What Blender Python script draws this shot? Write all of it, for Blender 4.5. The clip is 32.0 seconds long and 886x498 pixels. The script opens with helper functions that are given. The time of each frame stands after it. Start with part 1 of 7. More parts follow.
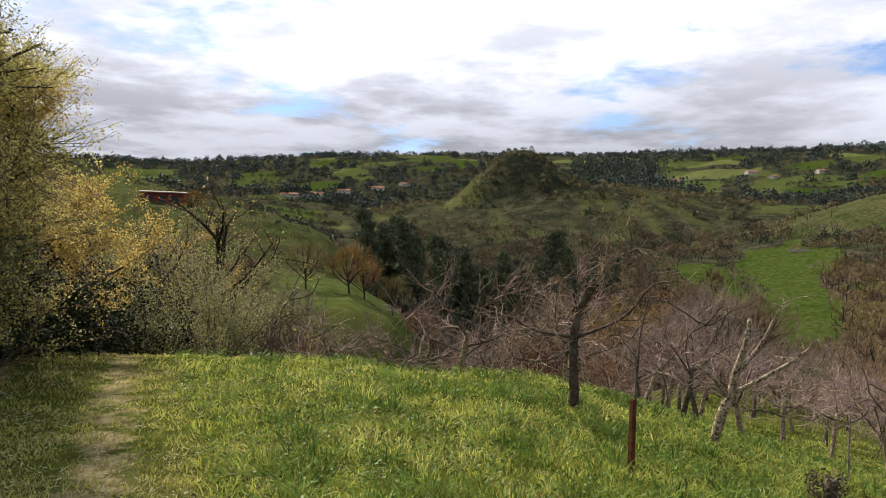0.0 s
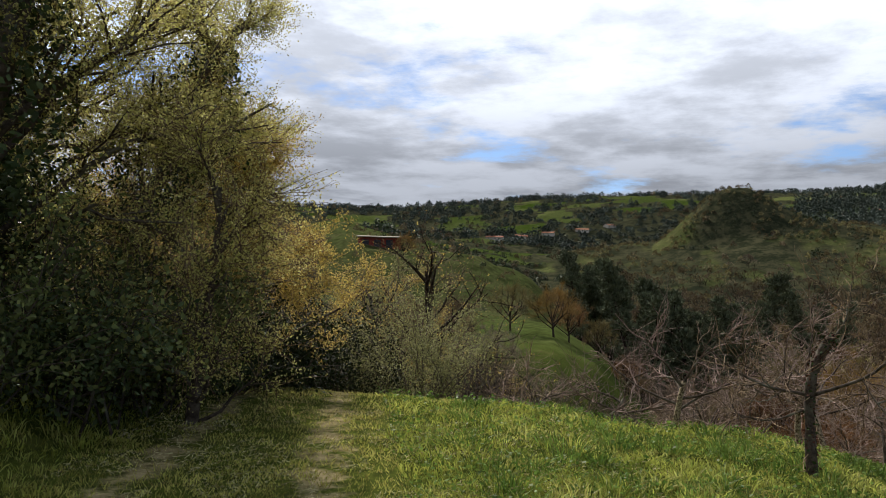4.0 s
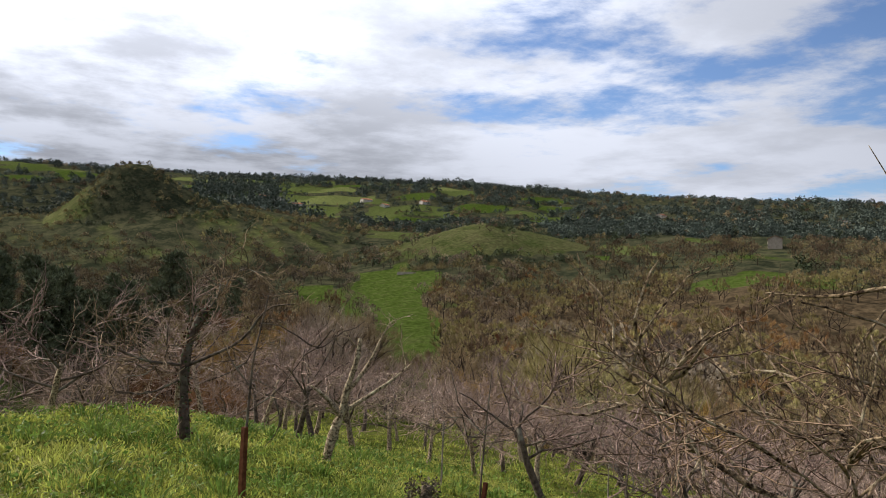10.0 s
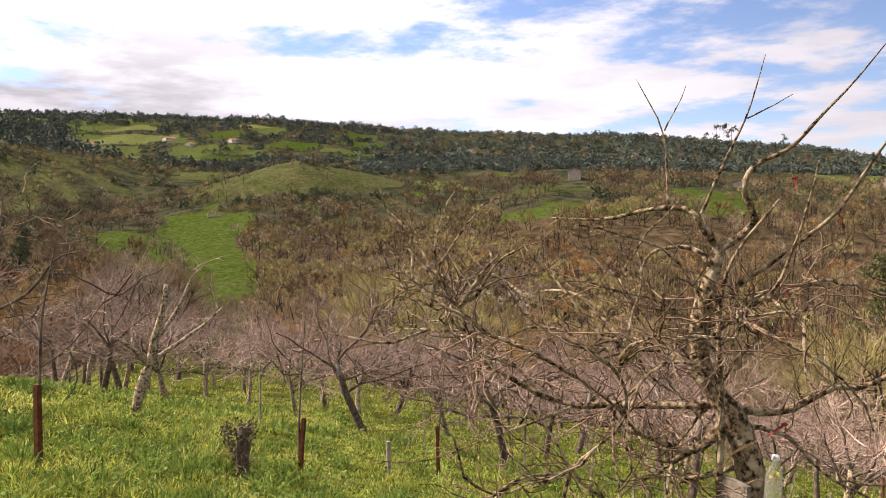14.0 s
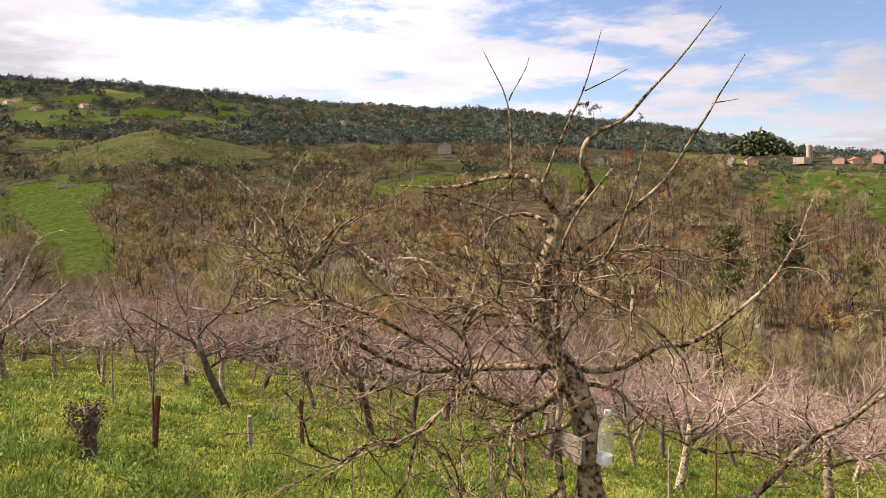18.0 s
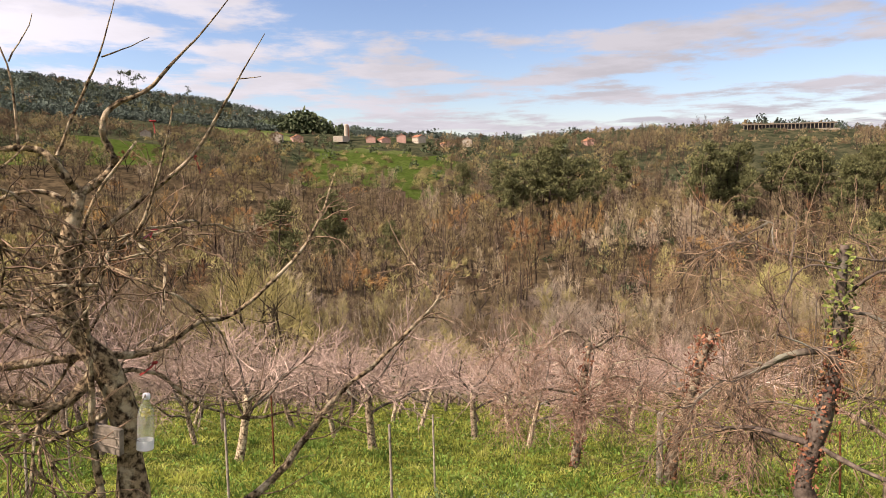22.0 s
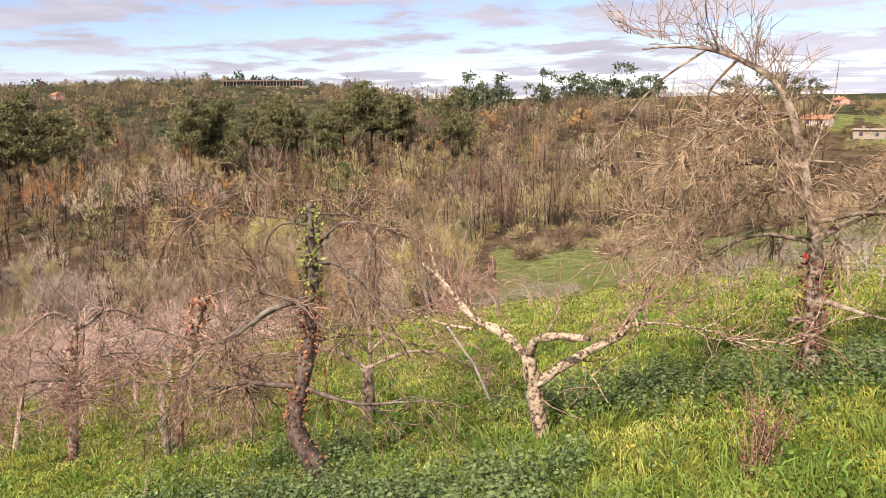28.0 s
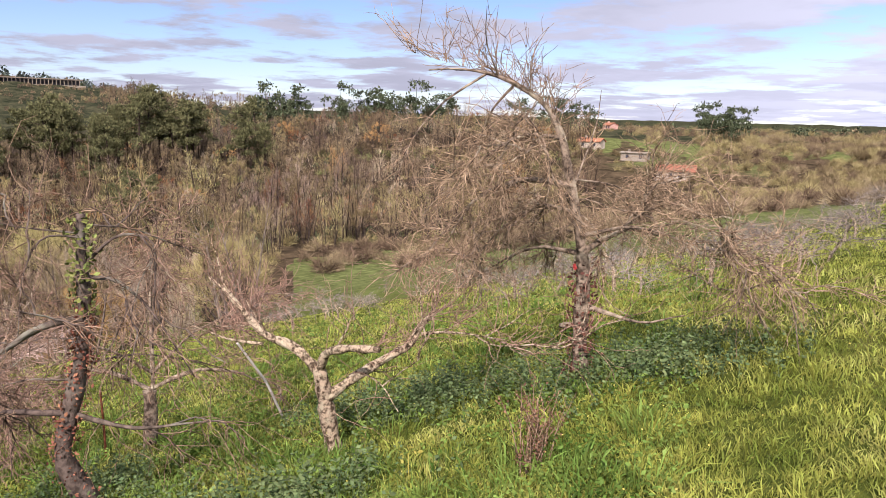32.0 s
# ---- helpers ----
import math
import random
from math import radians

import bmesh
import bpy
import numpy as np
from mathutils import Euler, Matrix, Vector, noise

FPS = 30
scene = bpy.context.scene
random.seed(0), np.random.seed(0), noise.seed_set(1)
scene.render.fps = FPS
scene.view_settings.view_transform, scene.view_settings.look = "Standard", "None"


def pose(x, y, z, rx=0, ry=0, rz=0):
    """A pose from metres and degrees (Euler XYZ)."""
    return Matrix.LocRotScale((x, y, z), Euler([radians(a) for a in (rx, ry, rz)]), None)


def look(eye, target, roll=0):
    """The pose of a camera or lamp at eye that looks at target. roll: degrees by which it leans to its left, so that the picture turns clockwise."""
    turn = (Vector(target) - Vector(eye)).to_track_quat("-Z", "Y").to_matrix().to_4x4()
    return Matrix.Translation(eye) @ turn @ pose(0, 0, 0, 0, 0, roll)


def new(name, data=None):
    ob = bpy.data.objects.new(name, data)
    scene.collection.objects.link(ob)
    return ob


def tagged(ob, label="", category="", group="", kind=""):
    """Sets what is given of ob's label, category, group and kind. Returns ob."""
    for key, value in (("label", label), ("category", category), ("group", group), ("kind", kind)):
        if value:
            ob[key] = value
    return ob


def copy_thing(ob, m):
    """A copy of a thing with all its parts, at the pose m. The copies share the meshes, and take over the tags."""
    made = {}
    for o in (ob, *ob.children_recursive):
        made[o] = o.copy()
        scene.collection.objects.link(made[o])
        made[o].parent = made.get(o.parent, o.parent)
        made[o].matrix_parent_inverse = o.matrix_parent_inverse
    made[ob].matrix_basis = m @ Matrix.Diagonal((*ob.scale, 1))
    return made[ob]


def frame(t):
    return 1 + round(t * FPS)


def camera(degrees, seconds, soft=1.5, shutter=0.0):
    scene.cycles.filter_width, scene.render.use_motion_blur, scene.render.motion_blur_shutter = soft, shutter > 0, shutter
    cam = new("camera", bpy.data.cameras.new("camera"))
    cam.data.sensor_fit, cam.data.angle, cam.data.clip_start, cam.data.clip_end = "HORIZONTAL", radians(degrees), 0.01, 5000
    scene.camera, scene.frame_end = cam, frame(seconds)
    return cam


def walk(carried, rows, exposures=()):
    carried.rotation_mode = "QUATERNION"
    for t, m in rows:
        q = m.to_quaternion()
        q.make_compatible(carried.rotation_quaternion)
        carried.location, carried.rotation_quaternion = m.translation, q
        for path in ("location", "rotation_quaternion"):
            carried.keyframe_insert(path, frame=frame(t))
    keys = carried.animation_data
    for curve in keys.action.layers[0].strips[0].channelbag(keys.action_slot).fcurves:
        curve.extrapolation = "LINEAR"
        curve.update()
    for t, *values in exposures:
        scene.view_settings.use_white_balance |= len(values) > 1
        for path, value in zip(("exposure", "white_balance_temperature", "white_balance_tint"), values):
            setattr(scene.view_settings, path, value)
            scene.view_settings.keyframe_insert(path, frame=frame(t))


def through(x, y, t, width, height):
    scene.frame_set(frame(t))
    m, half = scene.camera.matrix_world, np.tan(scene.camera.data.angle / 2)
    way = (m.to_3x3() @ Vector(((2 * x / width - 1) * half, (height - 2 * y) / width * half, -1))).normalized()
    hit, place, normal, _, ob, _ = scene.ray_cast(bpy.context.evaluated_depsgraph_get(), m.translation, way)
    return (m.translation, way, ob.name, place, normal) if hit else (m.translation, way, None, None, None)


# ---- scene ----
cam = camera(60.57, 32.0, soft=0.5)
EYE = 1.6  # metres above the track
# seconds, eye (x, y, z above EYE), heading to the right, pitch, lean, all in degrees
PATH = [
    (0, -0.016, 0.000, -0.007, 0.00, 0.82, 0.78),
    (0.5, -0.055, 0.046, -0.006, -2.09, 1.04, 0.88),
    (1, -0.100, 0.085, 0.001, -7.19, 1.60, 0.52),
    (1.5, -0.120, 0.106, 0.005, -12.26, 2.29, 0.18),
    (2, -0.147, 0.138, 0.009, -15.21, 2.21, 0.75),
    (2.5, -0.162, 0.151, 0.012, -19.05, 2.33, 0.85),
    (4.5, -0.040, 0.258, 0.016, -12.96, 4.19, 1.47),
    (5, -0.024, 0.264, 0.018, -9.94, 4.75, 1.53),
    (5.5, -0.017, 0.255, 0.011, -5.77, 5.90, 1.80),
    (6, -0.007, 0.250, 0.010, -1.14, 6.51, 1.11),
    (6.5, 0.012, 0.240, 0.009, 4.62, 5.64, 0.71),
    (7, 0.025, 0.230, 0.006, 8.07, 4.87, 0.68),
    (7.5, 0.037, 0.217, -0.000, 13.34, 2.03, 0.37),
    (8, 0.043, 0.212, 0.005, 16.94, 1.56, 0.80),
    (8.5, 0.062, 0.197, 0.003, 19.43, 2.14, 0.47),
    (9, 0.072, 0.188, 0.009, 22.30, 2.68, 0.62),
    (9.5, 0.091, 0.172, 0.008, 25.55, 3.03, 0.72),
    (10, 0.097, 0.145, 0.010, 27.94, 2.83, 0.71),
    (10.5, 0.100, 0.119, 0.018, 30.73, 2.78, 0.77),
    (11, 0.122, 0.091, 0.001, 33.21, 1.14, 0.10),
    (11.5, 0.145, 0.079, -0.007, 33.15, -0.58, 0.11),
    (12, 0.172, 0.065, -0.019, 34.01, -1.44, -0.37),
    (12.5, 0.172, 0.073, -0.009, 34.45, -2.61, -1.94),
    (13, 0.155, 0.087, -0.010, 36.71, -2.08, -1.93),
    (13.5, 0.140, 0.090, -0.010, 39.04, -2.23, -1.45),
    (14, 0.139, 0.084, -0.010, 41.66, -1.98, -1.48),
    (14.5, 0.145, 0.077, -0.005, 43.00, -1.86, -1.38),
    (15, 0.147, 0.073, -0.013, 44.49, -2.38, -1.08),
    (15.5, 0.157, 0.073, -0.013, 46.26, -2.59, -1.19),
    (17.5, 0.181, 0.038, -0.029, 50.39, -3.67, -0.85),
    (18, 0.212, 0.010, -0.038, 51.29, -4.24, -1.14),
    (18.5, 0.251, -0.029, -0.045, 53.78, -3.95, -0.93),
    (19, 0.284, -0.048, -0.047, 58.19, -3.99, -1.00),
    (19.5, 0.282, -0.053, -0.044, 63.59, -4.49, -0.69),
    (20, 0.268, -0.052, -0.044, 67.75, -4.49, -0.63),
    (20.5, 0.264, -0.061, -0.047, 72.30, -4.54, -0.94),
    (21, 0.260, -0.069, -0.049, 76.09, -5.37, -0.78),
    (21.5, 0.253, -0.070, -0.048, 79.31, -6.29, -0.89),
    (22, 0.239, -0.077, -0.044, 84.06, -6.66, -0.89),
    (22.5, 0.202, -0.083, -0.050, 89.80, -7.09, 0.47),
    (23, 0.179, -0.093, -0.056, 95.55, -7.46, 1.61),
    (23.5, 0.190, -0.104, -0.053, 99.58, -7.13, 2.45),
    (24, 0.203, -0.120, -0.055, 100.00, -6.40, 3.39),
    (24.5, 0.236, -0.174, -0.059, 102.31, -7.85, 3.22),
    (26.5, 0.278, -0.322, 0.015, 112.82, -11.38, -2.50),
    (27, 0.312, -0.252, 0.012, 115.33, -12.72, -2.78),
    (27.5, 0.307, -0.215, 0.021, 118.65, -11.26, -1.58),
    (28, 0.293, -0.204, 0.030, 121.21, -10.54, -0.95),
    (28.5, 0.276, -0.213, 0.031, 125.00, -9.80, -0.15),
    (29, 0.257, -0.218, 0.034, 128.92, -9.26, 0.67),
    (29.5, 0.250, -0.209, 0.044, 132.53, -8.40, 1.57),
    (30, 0.239, -0.208, 0.043, 133.87, -8.18, 1.51),
    (30.5, 0.239, -0.211, 0.046, 134.96, -8.21, 1.44),
    (31, 0.239, -0.210, 0.046, 134.50, -7.93, 1.45),
    (31.5, 0.236, -0.213, 0.045, 134.81, -8.09, 1.45),
    (32, 0.220, -0.228, 0.039, 136.57, -9.51, 1.50),
]


def aim(x, y, z, heading, pitch, lean):
    eye = Vector((x, y, EYE + z))
    h, p = radians(heading), radians(pitch)
    way = Vector((math.sin(h) * math.cos(p), math.cos(h) * math.cos(p), math.sin(p)))
    return look(eye, eye + way, lean)


# seconds, stops, white balance: the phone opens up and warms its picture as it turns from the sun
EXPOSURES = [
    (0, 0.56, 6500, 18), (1, 0.56, 6500, 17), (2, 0.61, 6500, 17), (3, 0.36, 6400, 16), (5, 0.06, 6250, 15), (7, 0.04, 6200, 16), (8, 0.46, 6400, 17), (9, 0.36, 6350, 17), (10.5, 0.41, 6350, 17), (12.5, 0.96, 7050, 26),
    (15, 1.06, 7050, 27), (19, 1.03, 7050, 26), (23, 0.97, 7000, 26), (24.5, 1.01, 7000, 26), (26.3, 1.46, 7150, 26), (27.2, 1.46, 7100, 26), (28, 1.08, 6650, 28), (29, 1.04, 6500, 29), (30, 0.80, 6150, 29), (32, 0.82, 6100, 30),
]
walk(cam, [(row[0], aim(*row[1:])) for row in PATH], EXPOSURES)

# ---- sky and sun ----
SUN_HEADING, SUN_HEIGHT = -32.0, 41.0
sh, sp = radians(SUN_HEADING), radians(SUN_HEIGHT)
SUN_WAY = Vector((math.sin(sh) * math.cos(sp), math.cos(sh) * math.cos(sp), math.sin(sp)))

sun = new("sun", bpy.data.lights.new("sun", "SUN"))
sun.data.energy, sun.data.angle, sun.data.color = 5.0, radians(0.9), (1.0, 0.94, 0.84)
sun.matrix_world = look(SUN_WAY * 50, (0, 0, 0))


def link(tree, a, b):
    tree.links.new(a, b)


class Net:
    """Short calls for node trees."""

    def __init__(self, tree):
        self.tree = tree
        tree.nodes.clear()

    def node(self, kind, inputs=None, **settings):
        n = self.tree.nodes.new(kind)
        for key, value in settings.items():
            setattr(n, key, value)
        for key, value in (inputs or {}).items():
            if isinstance(value, bpy.types.NodeSocket):
                self.tree.links.new(value, n.inputs[key])
            else:
                n.inputs[key].default_value = value
        return n

    def math(self, op, a, b=0.0, clamp=False):
        return self.node("ShaderNodeMath", {0: a, 1: b}, operation=op, use_clamp=clamp).outputs[0]

    def ramp(self, fac, lo, hi, a=0.0, b=1.0, smooth=True):
        return self.node("ShaderNodeMapRange", {0: fac, 1: lo, 2: hi, 3: a, 4: b},
                         interpolation_type="SMOOTHSTEP" if smooth else "LINEAR").outputs[0]

    def mix(self, fac, a, b, blend="MIX"):
        n = self.node("ShaderNodeMix", data_type="RGBA", blend_type=blend)
        for sock, value in ((n.inputs[0], fac), (n.inputs[6], a), (n.inputs[7], b)):
            if isinstance(value, bpy.types.NodeSocket):
                self.tree.links.new(value, sock)
            else:
                sock.default_value = (*value, 1.0) if isinstance(value, tuple) and len(value) == 3 else value
        return n.outputs[2]

    def noise(self, vector, scale, detail=4.0, rough=0.55, distort=0.0):
        return self.node("ShaderNodeTexNoise", {"Vector": vector, "Scale": scale, "Detail": detail, "Roughness": rough,
                                                "Distortion": distort}).outputs["Fac"]


world = bpy.data.worlds.new("sky")
scene.world = world
world.use_nodes = True
net = Net(world.node_tree)
way = net.node("ShaderNodeTexCoord").outputs["Generated"]
sky = net.node("ShaderNodeTexSky", sky_type="NISHITA", sun_disc=False, sun_elevation=sp, sun_rotation=sh,
               air_density=1.0, dust_density=0.15, ozone_density=2.0).outputs[0]
sep = net.node("ShaderNodeSeparateXYZ", {0: way})
height = net.math("MAXIMUM", sep.outputs[2], 0.0)
# clouds lie on a flat layer overhead: divide the way by its height
flat = net.math("ADD", height, 0.07)
layer = net.node("ShaderNodeCombineXYZ", {0: net.math("DIVIDE", sep.outputs[0], flat), 1: net.math("DIVIDE", sep.outputs[1], flat)}).outputs[0]
big = net.noise(layer, 0.62, 5.0, 0.5, 0.0)
small = net.noise(layer, 1.9, 8.0, 0.62, 0.1)
# more cover towards the sun, clear sky on the far side
side = net.node("ShaderNodeVectorMath", {0: way, 1: (math.sin(radians(112)), math.cos(radians(112)), 0.35)}, operation="DOT_PRODUCT").outputs["Value"]
cover = net.math("ADD", net.math("MULTIPLY", big, 0.6), net.math("MULTIPLY", small, 0.4))
edge = net.math("SUBTRACT", net.ramp(side, 0.25, 1.0, 0.37, 0.49, smooth=False), net.ramp(height, 0.0, 0.16, net.ramp(side, 0.0, 0.7, 0.10, 0.04), 0.0))
amount = net.math("SUBTRACT", cover, edge)
mask = net.ramp(amount, 0.0, 0.10)
# thick parts are grey beneath, thin rims and the side towards the sun are white
thick = net.noise(layer, 1.05, 8.0, 0.6, 0.0)
glow = net.ramp(net.node("ShaderNodeVectorMath", {0: way, 1: tuple(SUN_WAY)}, operation="DOT_PRODUCT").outputs["Value"], 0.1, 0.9, 0.0, 1.0)
shade = net.math("SUBTRACT", net.ramp(side, -0.2, 0.5, 7.2, 9.6), net.ramp(side, 0.6, 1.05, 0.0, 3.2))
white = net.math("MULTIPLY", net.ramp(thick, 0.40, 0.62, net.ramp(side, 0.4, 1.05, 12.5, 7.6), shade), net.math("MULTIPLY", net.ramp(height, 0.13, 0.32, net.ramp(side, -0.1, 0.5, 0.45, 1.0), 1.0), net.math("ADD", 1.0, net.math("MULTIPLY", glow, 1.0))))
cloud = net.mix(1.0, (0.88, 0.955, 1.03), net.node("ShaderNodeCombineColor", {0: white, 1: white, 2: white}).outputs[0], "MULTIPLY")
clear = net.ramp(side, 0.4, 0.95, 1.35, 1.0)
sky = net.mix(1.0, net.mix(1.0, sky, (1.25, 1.4, 1.58), "MULTIPLY"), net.node("ShaderNodeCombineColor", {0: clear, 1: clear, 2: clear}).outputs[0], "MULTIPLY")
tone = net.mix(mask, sky, cloud)
back = net.node("ShaderNodeBackground", {"Color": tone, "Strength": 0.0465}).outputs[0]
link(world.node_tree, back, net.node("ShaderNodeOutputWorld").inputs[0])

# ---- materials ----
DEEPEN = 0.88  # plant and soil colours below are scaled by this
def stuff_material(name, dark, light, scale=8.0, rough=0.85, bump=0.0, third=None, patch=0.7, vary=0.25, island=False, sharp=0.2, through=0.0, speck=0.0):
    """Base colour between dark and light by fine noise, a third colour in patches, each object or piece a little apart."""
    dark, light, third = (c and tuple(v * DEEPEN for v in c) for c in (dark, light, third))
    m = bpy.data.materials.new(name)
    m.use_nodes = True
    net = Net(m.node_tree)
    where = net.node("ShaderNodeTexCoord").outputs["Object"]
    fine = net.noise(where, scale, 6.0, 0.6)
    colour = net.mix(net.ramp(fine, 0.5 - sharp, 0.5 + sharp), dark, light)
    if third:
        colour = net.mix(net.ramp(net.noise(where, scale * patch * 0.3, 4.0, 0.6), 0.5, 0.68), colour, third)
    rand = net.node("ShaderNodeNewGeometry").outputs["Random Per Island"] if island else net.math("FRACT", net.math("ADD", net.node("ShaderNodeObjectInfo").outputs["Random"], net.node("ShaderNodeAttribute", attribute_name="tone").outputs["Fac"]))
    value = net.ramp(rand, 0.0, 1.0, 1.0 - vary, 1.0 + vary, smooth=False)
    if speck:
        value = net.math("MULTIPLY", value, net.ramp(net.node("ShaderNodeNewGeometry").outputs["Random Per Island"], 0.0, 1.0, 1.0 - speck, 1.0 + speck, smooth=False))
    hue = net.ramp(rand, 0.0, 1.0, 0.5 - 0.035 * vary, 0.5 + 0.035 * vary, smooth=False)
    colour = net.node("ShaderNodeHueSaturation", {"Hue": hue, "Saturation": 1.05, "Value": value, "Color": colour}).outputs[0]
    shader = net.node("ShaderNodeBsdfPrincipled", {"Base Color": colour, "Roughness": rough, "Specular IOR Level": 0.08})
    if bump:
        b = net.node("ShaderNodeBump", {"Strength": bump, "Distance": 0.02, "Height": net.noise(where, scale * 3, 6.0, 0.65)})
        link(m.node_tree, b.outputs[0], shader.inputs["Normal"])
    out = shader.outputs[0]
    if through:
        leaf = net.node("ShaderNodeBsdfTranslucent", {"Color": colour})
        out = net.node("ShaderNodeMixShader", {0: through, 1: out, 2: leaf.outputs[0]}).outputs[0]
    link(m.node_tree, out, net.node("ShaderNodeOutputMaterial").inputs[0])
    return m


BARK = stuff_material("bark", (0.05, 0.038, 0.028), (0.16, 0.125, 0.095), 14, 0.95, 0.6, (0.2, 0.19, 0.14), vary=0.2)
BARK_PALE = stuff_material("lichened_bark", (0.07, 0.048, 0.028), (0.52, 0.41, 0.27), 30, 0.95, 1.0, (0.54, 0.47, 0.31), 1.2, 0.12, sharp=0.11)
BARK_DARK = stuff_material("dark_bark", (0.022, 0.016, 0.012), (0.07, 0.052, 0.038), 6, 0.95, 0.3, vary=0.3)
BARK_GREY = stuff_material("grey_bark", (0.10, 0.08, 0.06), (0.26, 0.21, 0.16), 3, 0.95, vary=0.3)
TWIG = stuff_material("twig", (0.09, 0.058, 0.036), (0.36, 0.26, 0.165), 14, 0.8, vary=0.2, speck=0.35)
TWIG_PINK = stuff_material("orchard_twig", (0.17, 0.115, 0.09), (0.45, 0.335, 0.265), 12, 0.8, vary=0.2, speck=0.35)
TWIG_RED = stuff_material("reddish_twig", (0.13, 0.078, 0.052), (0.38, 0.255, 0.175), 14, 0.8, vary=0.2, speck=0.35)
TWIG_GREY = stuff_material("meadow_twig", (0.12, 0.1, 0.082), (0.28, 0.235, 0.19), 12, 0.8, vary=0.2, speck=0.25)
WOOD_TWIG = stuff_material("woodland_twig", (0.118, 0.083, 0.05), (0.243, 0.184, 0.11), 0.5, 0.9, third=(0.22, 0.175, 0.08), patch=0.3, vary=0.52, speck=0.15)
WOOD_GREY = stuff_material("grey_twig", (0.179, 0.134, 0.094), (0.348, 0.272, 0.192), 0.5, 0.9, vary=0.52, speck=0.15)
WOOD_ORANGE = stuff_material("golden_twig", (0.24, 0.15, 0.055), (0.42, 0.275, 0.1), 0.5, 0.9, vary=0.15, speck=0.15)
WOOD_GREEN = stuff_material("green_twig", (0.104, 0.112, 0.042), (0.2, 0.2, 0.08), 0.5, 0.9, vary=0.52, speck=0.15)
WOOD_RUST = stuff_material("rusty_twig", (0.18, 0.098, 0.046), (0.33, 0.185, 0.088), 0.5, 0.9, vary=0.52, speck=0.15)
WOOD_OLIVE = stuff_material("budding_twig", (0.154, 0.125, 0.058), (0.298, 0.24, 0.115), 0.5, 0.9, vary=0.52, speck=0.15)
# far leaves are paler and greyer: distance haze put into their colour
HAZYLEAF = stuff_material("hazy_evergreen", (0.045, 0.06, 0.048), (0.11, 0.13, 0.098), 0.3, 0.8, vary=0.35, speck=0.15)
# brightened copies of the woodland twigs: light on the crowns put into colour
LIT_TWIG = stuff_material("lit_twig", (0.165, 0.118, 0.065), (0.34, 0.255, 0.145), 0.5, 0.9, vary=0.42, speck=0.15)
LIT_GREY = stuff_material("lit_grey_twig", (0.19, 0.15, 0.11), (0.38, 0.31, 0.235), 0.5, 0.9, vary=0.42, speck=0.15)
LIT_OLIVE = stuff_material("lit_budding_twig", (0.175, 0.145, 0.06), (0.37, 0.31, 0.135), 0.5, 0.9, vary=0.42, speck=0.15)
NEEDLE = stuff_material("needles", (0.060, 0.066, 0.028), (0.185, 0.18, 0.08), 1.5, 0.8, vary=0.35, island=True)
NEEDLE_DARK = stuff_material("dark_needles", (0.063, 0.078, 0.045), (0.189, 0.203, 0.115), 1.5, 0.8, vary=0.35, island=True)
DARKLEAF = stuff_material("evergreen_leaf", (0.036, 0.05, 0.024), (0.10, 0.115, 0.058), 0.6, 0.7, vary=0.4, island=True)
MIDLEAF = stuff_material("shade_leaf", (0.09, 0.115, 0.04), (0.22, 0.235, 0.085), 2.0, 0.6, vary=0.4, island=True, through=0.3)
DEEPLEAF = stuff_material("undergrowth_leaf", (0.035, 0.052, 0.022), (0.10, 0.125, 0.05), 2.0, 0.5, vary=0.4, island=True)
NEWLEAF = stuff_material("new_leaf", (0.36, 0.34, 0.1), (0.68, 0.61, 0.24), 3.0, 0.6, vary=0.4, island=True, through=0.5)
PALELEAF = stuff_material("pale_bud_leaf", (0.19, 0.19, 0.075), (0.36, 0.345, 0.16), 3.0, 0.6, vary=0.35, island=True, through=0.4)
# undergrowth leaf darkened: the shade of the hollow is in its colour
HOLLOWSHADE = stuff_material("hollow_shade_leaf", (0.014, 0.022, 0.009), (0.05, 0.06, 0.022), 2.0, 0.6, vary=0.4, island=True)
BARK_MID = stuff_material("rough_bark", (0.055, 0.04, 0.027), (0.30, 0.235, 0.165), 16, 0.95, 0.8, (0.36, 0.31, 0.21), 1.0, 0.12, sharp=0.15)
GOLDLEAF = stuff_material("golden_leaf", (0.36, 0.26, 0.07), (0.64, 0.48, 0.16), 3.0, 0.6, vary=0.4, island=True, through=0.55)
IVY = stuff_material("ivy_leaf", (0.02, 0.04, 0.012), (0.07, 0.10, 0.03), 9.0, 0.45, vary=0.35, island=True)
IVY_DEAD = stuff_material("withered_ivy", (0.14, 0.058, 0.036), (0.30, 0.14, 0.085), 9.0, 0.8, vary=0.4, island=True)
TRACK_GRASS = stuff_material("worn_grass", (0.26, 0.25, 0.06), (0.58, 0.53, 0.17), 1.6, 0.6, third=(0.42, 0.34, 0.16), patch=0.5, vary=0.4, island=True, through=0.4)
GRASS_DEEP = stuff_material("tuft_blade", (0.065, 0.12, 0.022), (0.22, 0.30, 0.07), 2.0, 0.5, vary=0.4, island=True, through=0.35)
STRAW = stuff_material("cut_grass", (0.30, 0.26, 0.12), (0.58, 0.52, 0.30), 5.0, 0.8, vary=0.35, island=True)
GRASS = stuff_material("grass_blade", (0.15, 0.19, 0.035), (0.46, 0.47, 0.11), 2.2, 0.45, third=(0.46, 0.45, 0.14), patch=1.6, vary=0.42, island=True, through=0.5)
NETTLE = stuff_material("nettle_leaf", (0.055, 0.09, 0.035), (0.15, 0.19, 0.075), 6.0, 0.6, vary=0.35, island=True, through=0.15)
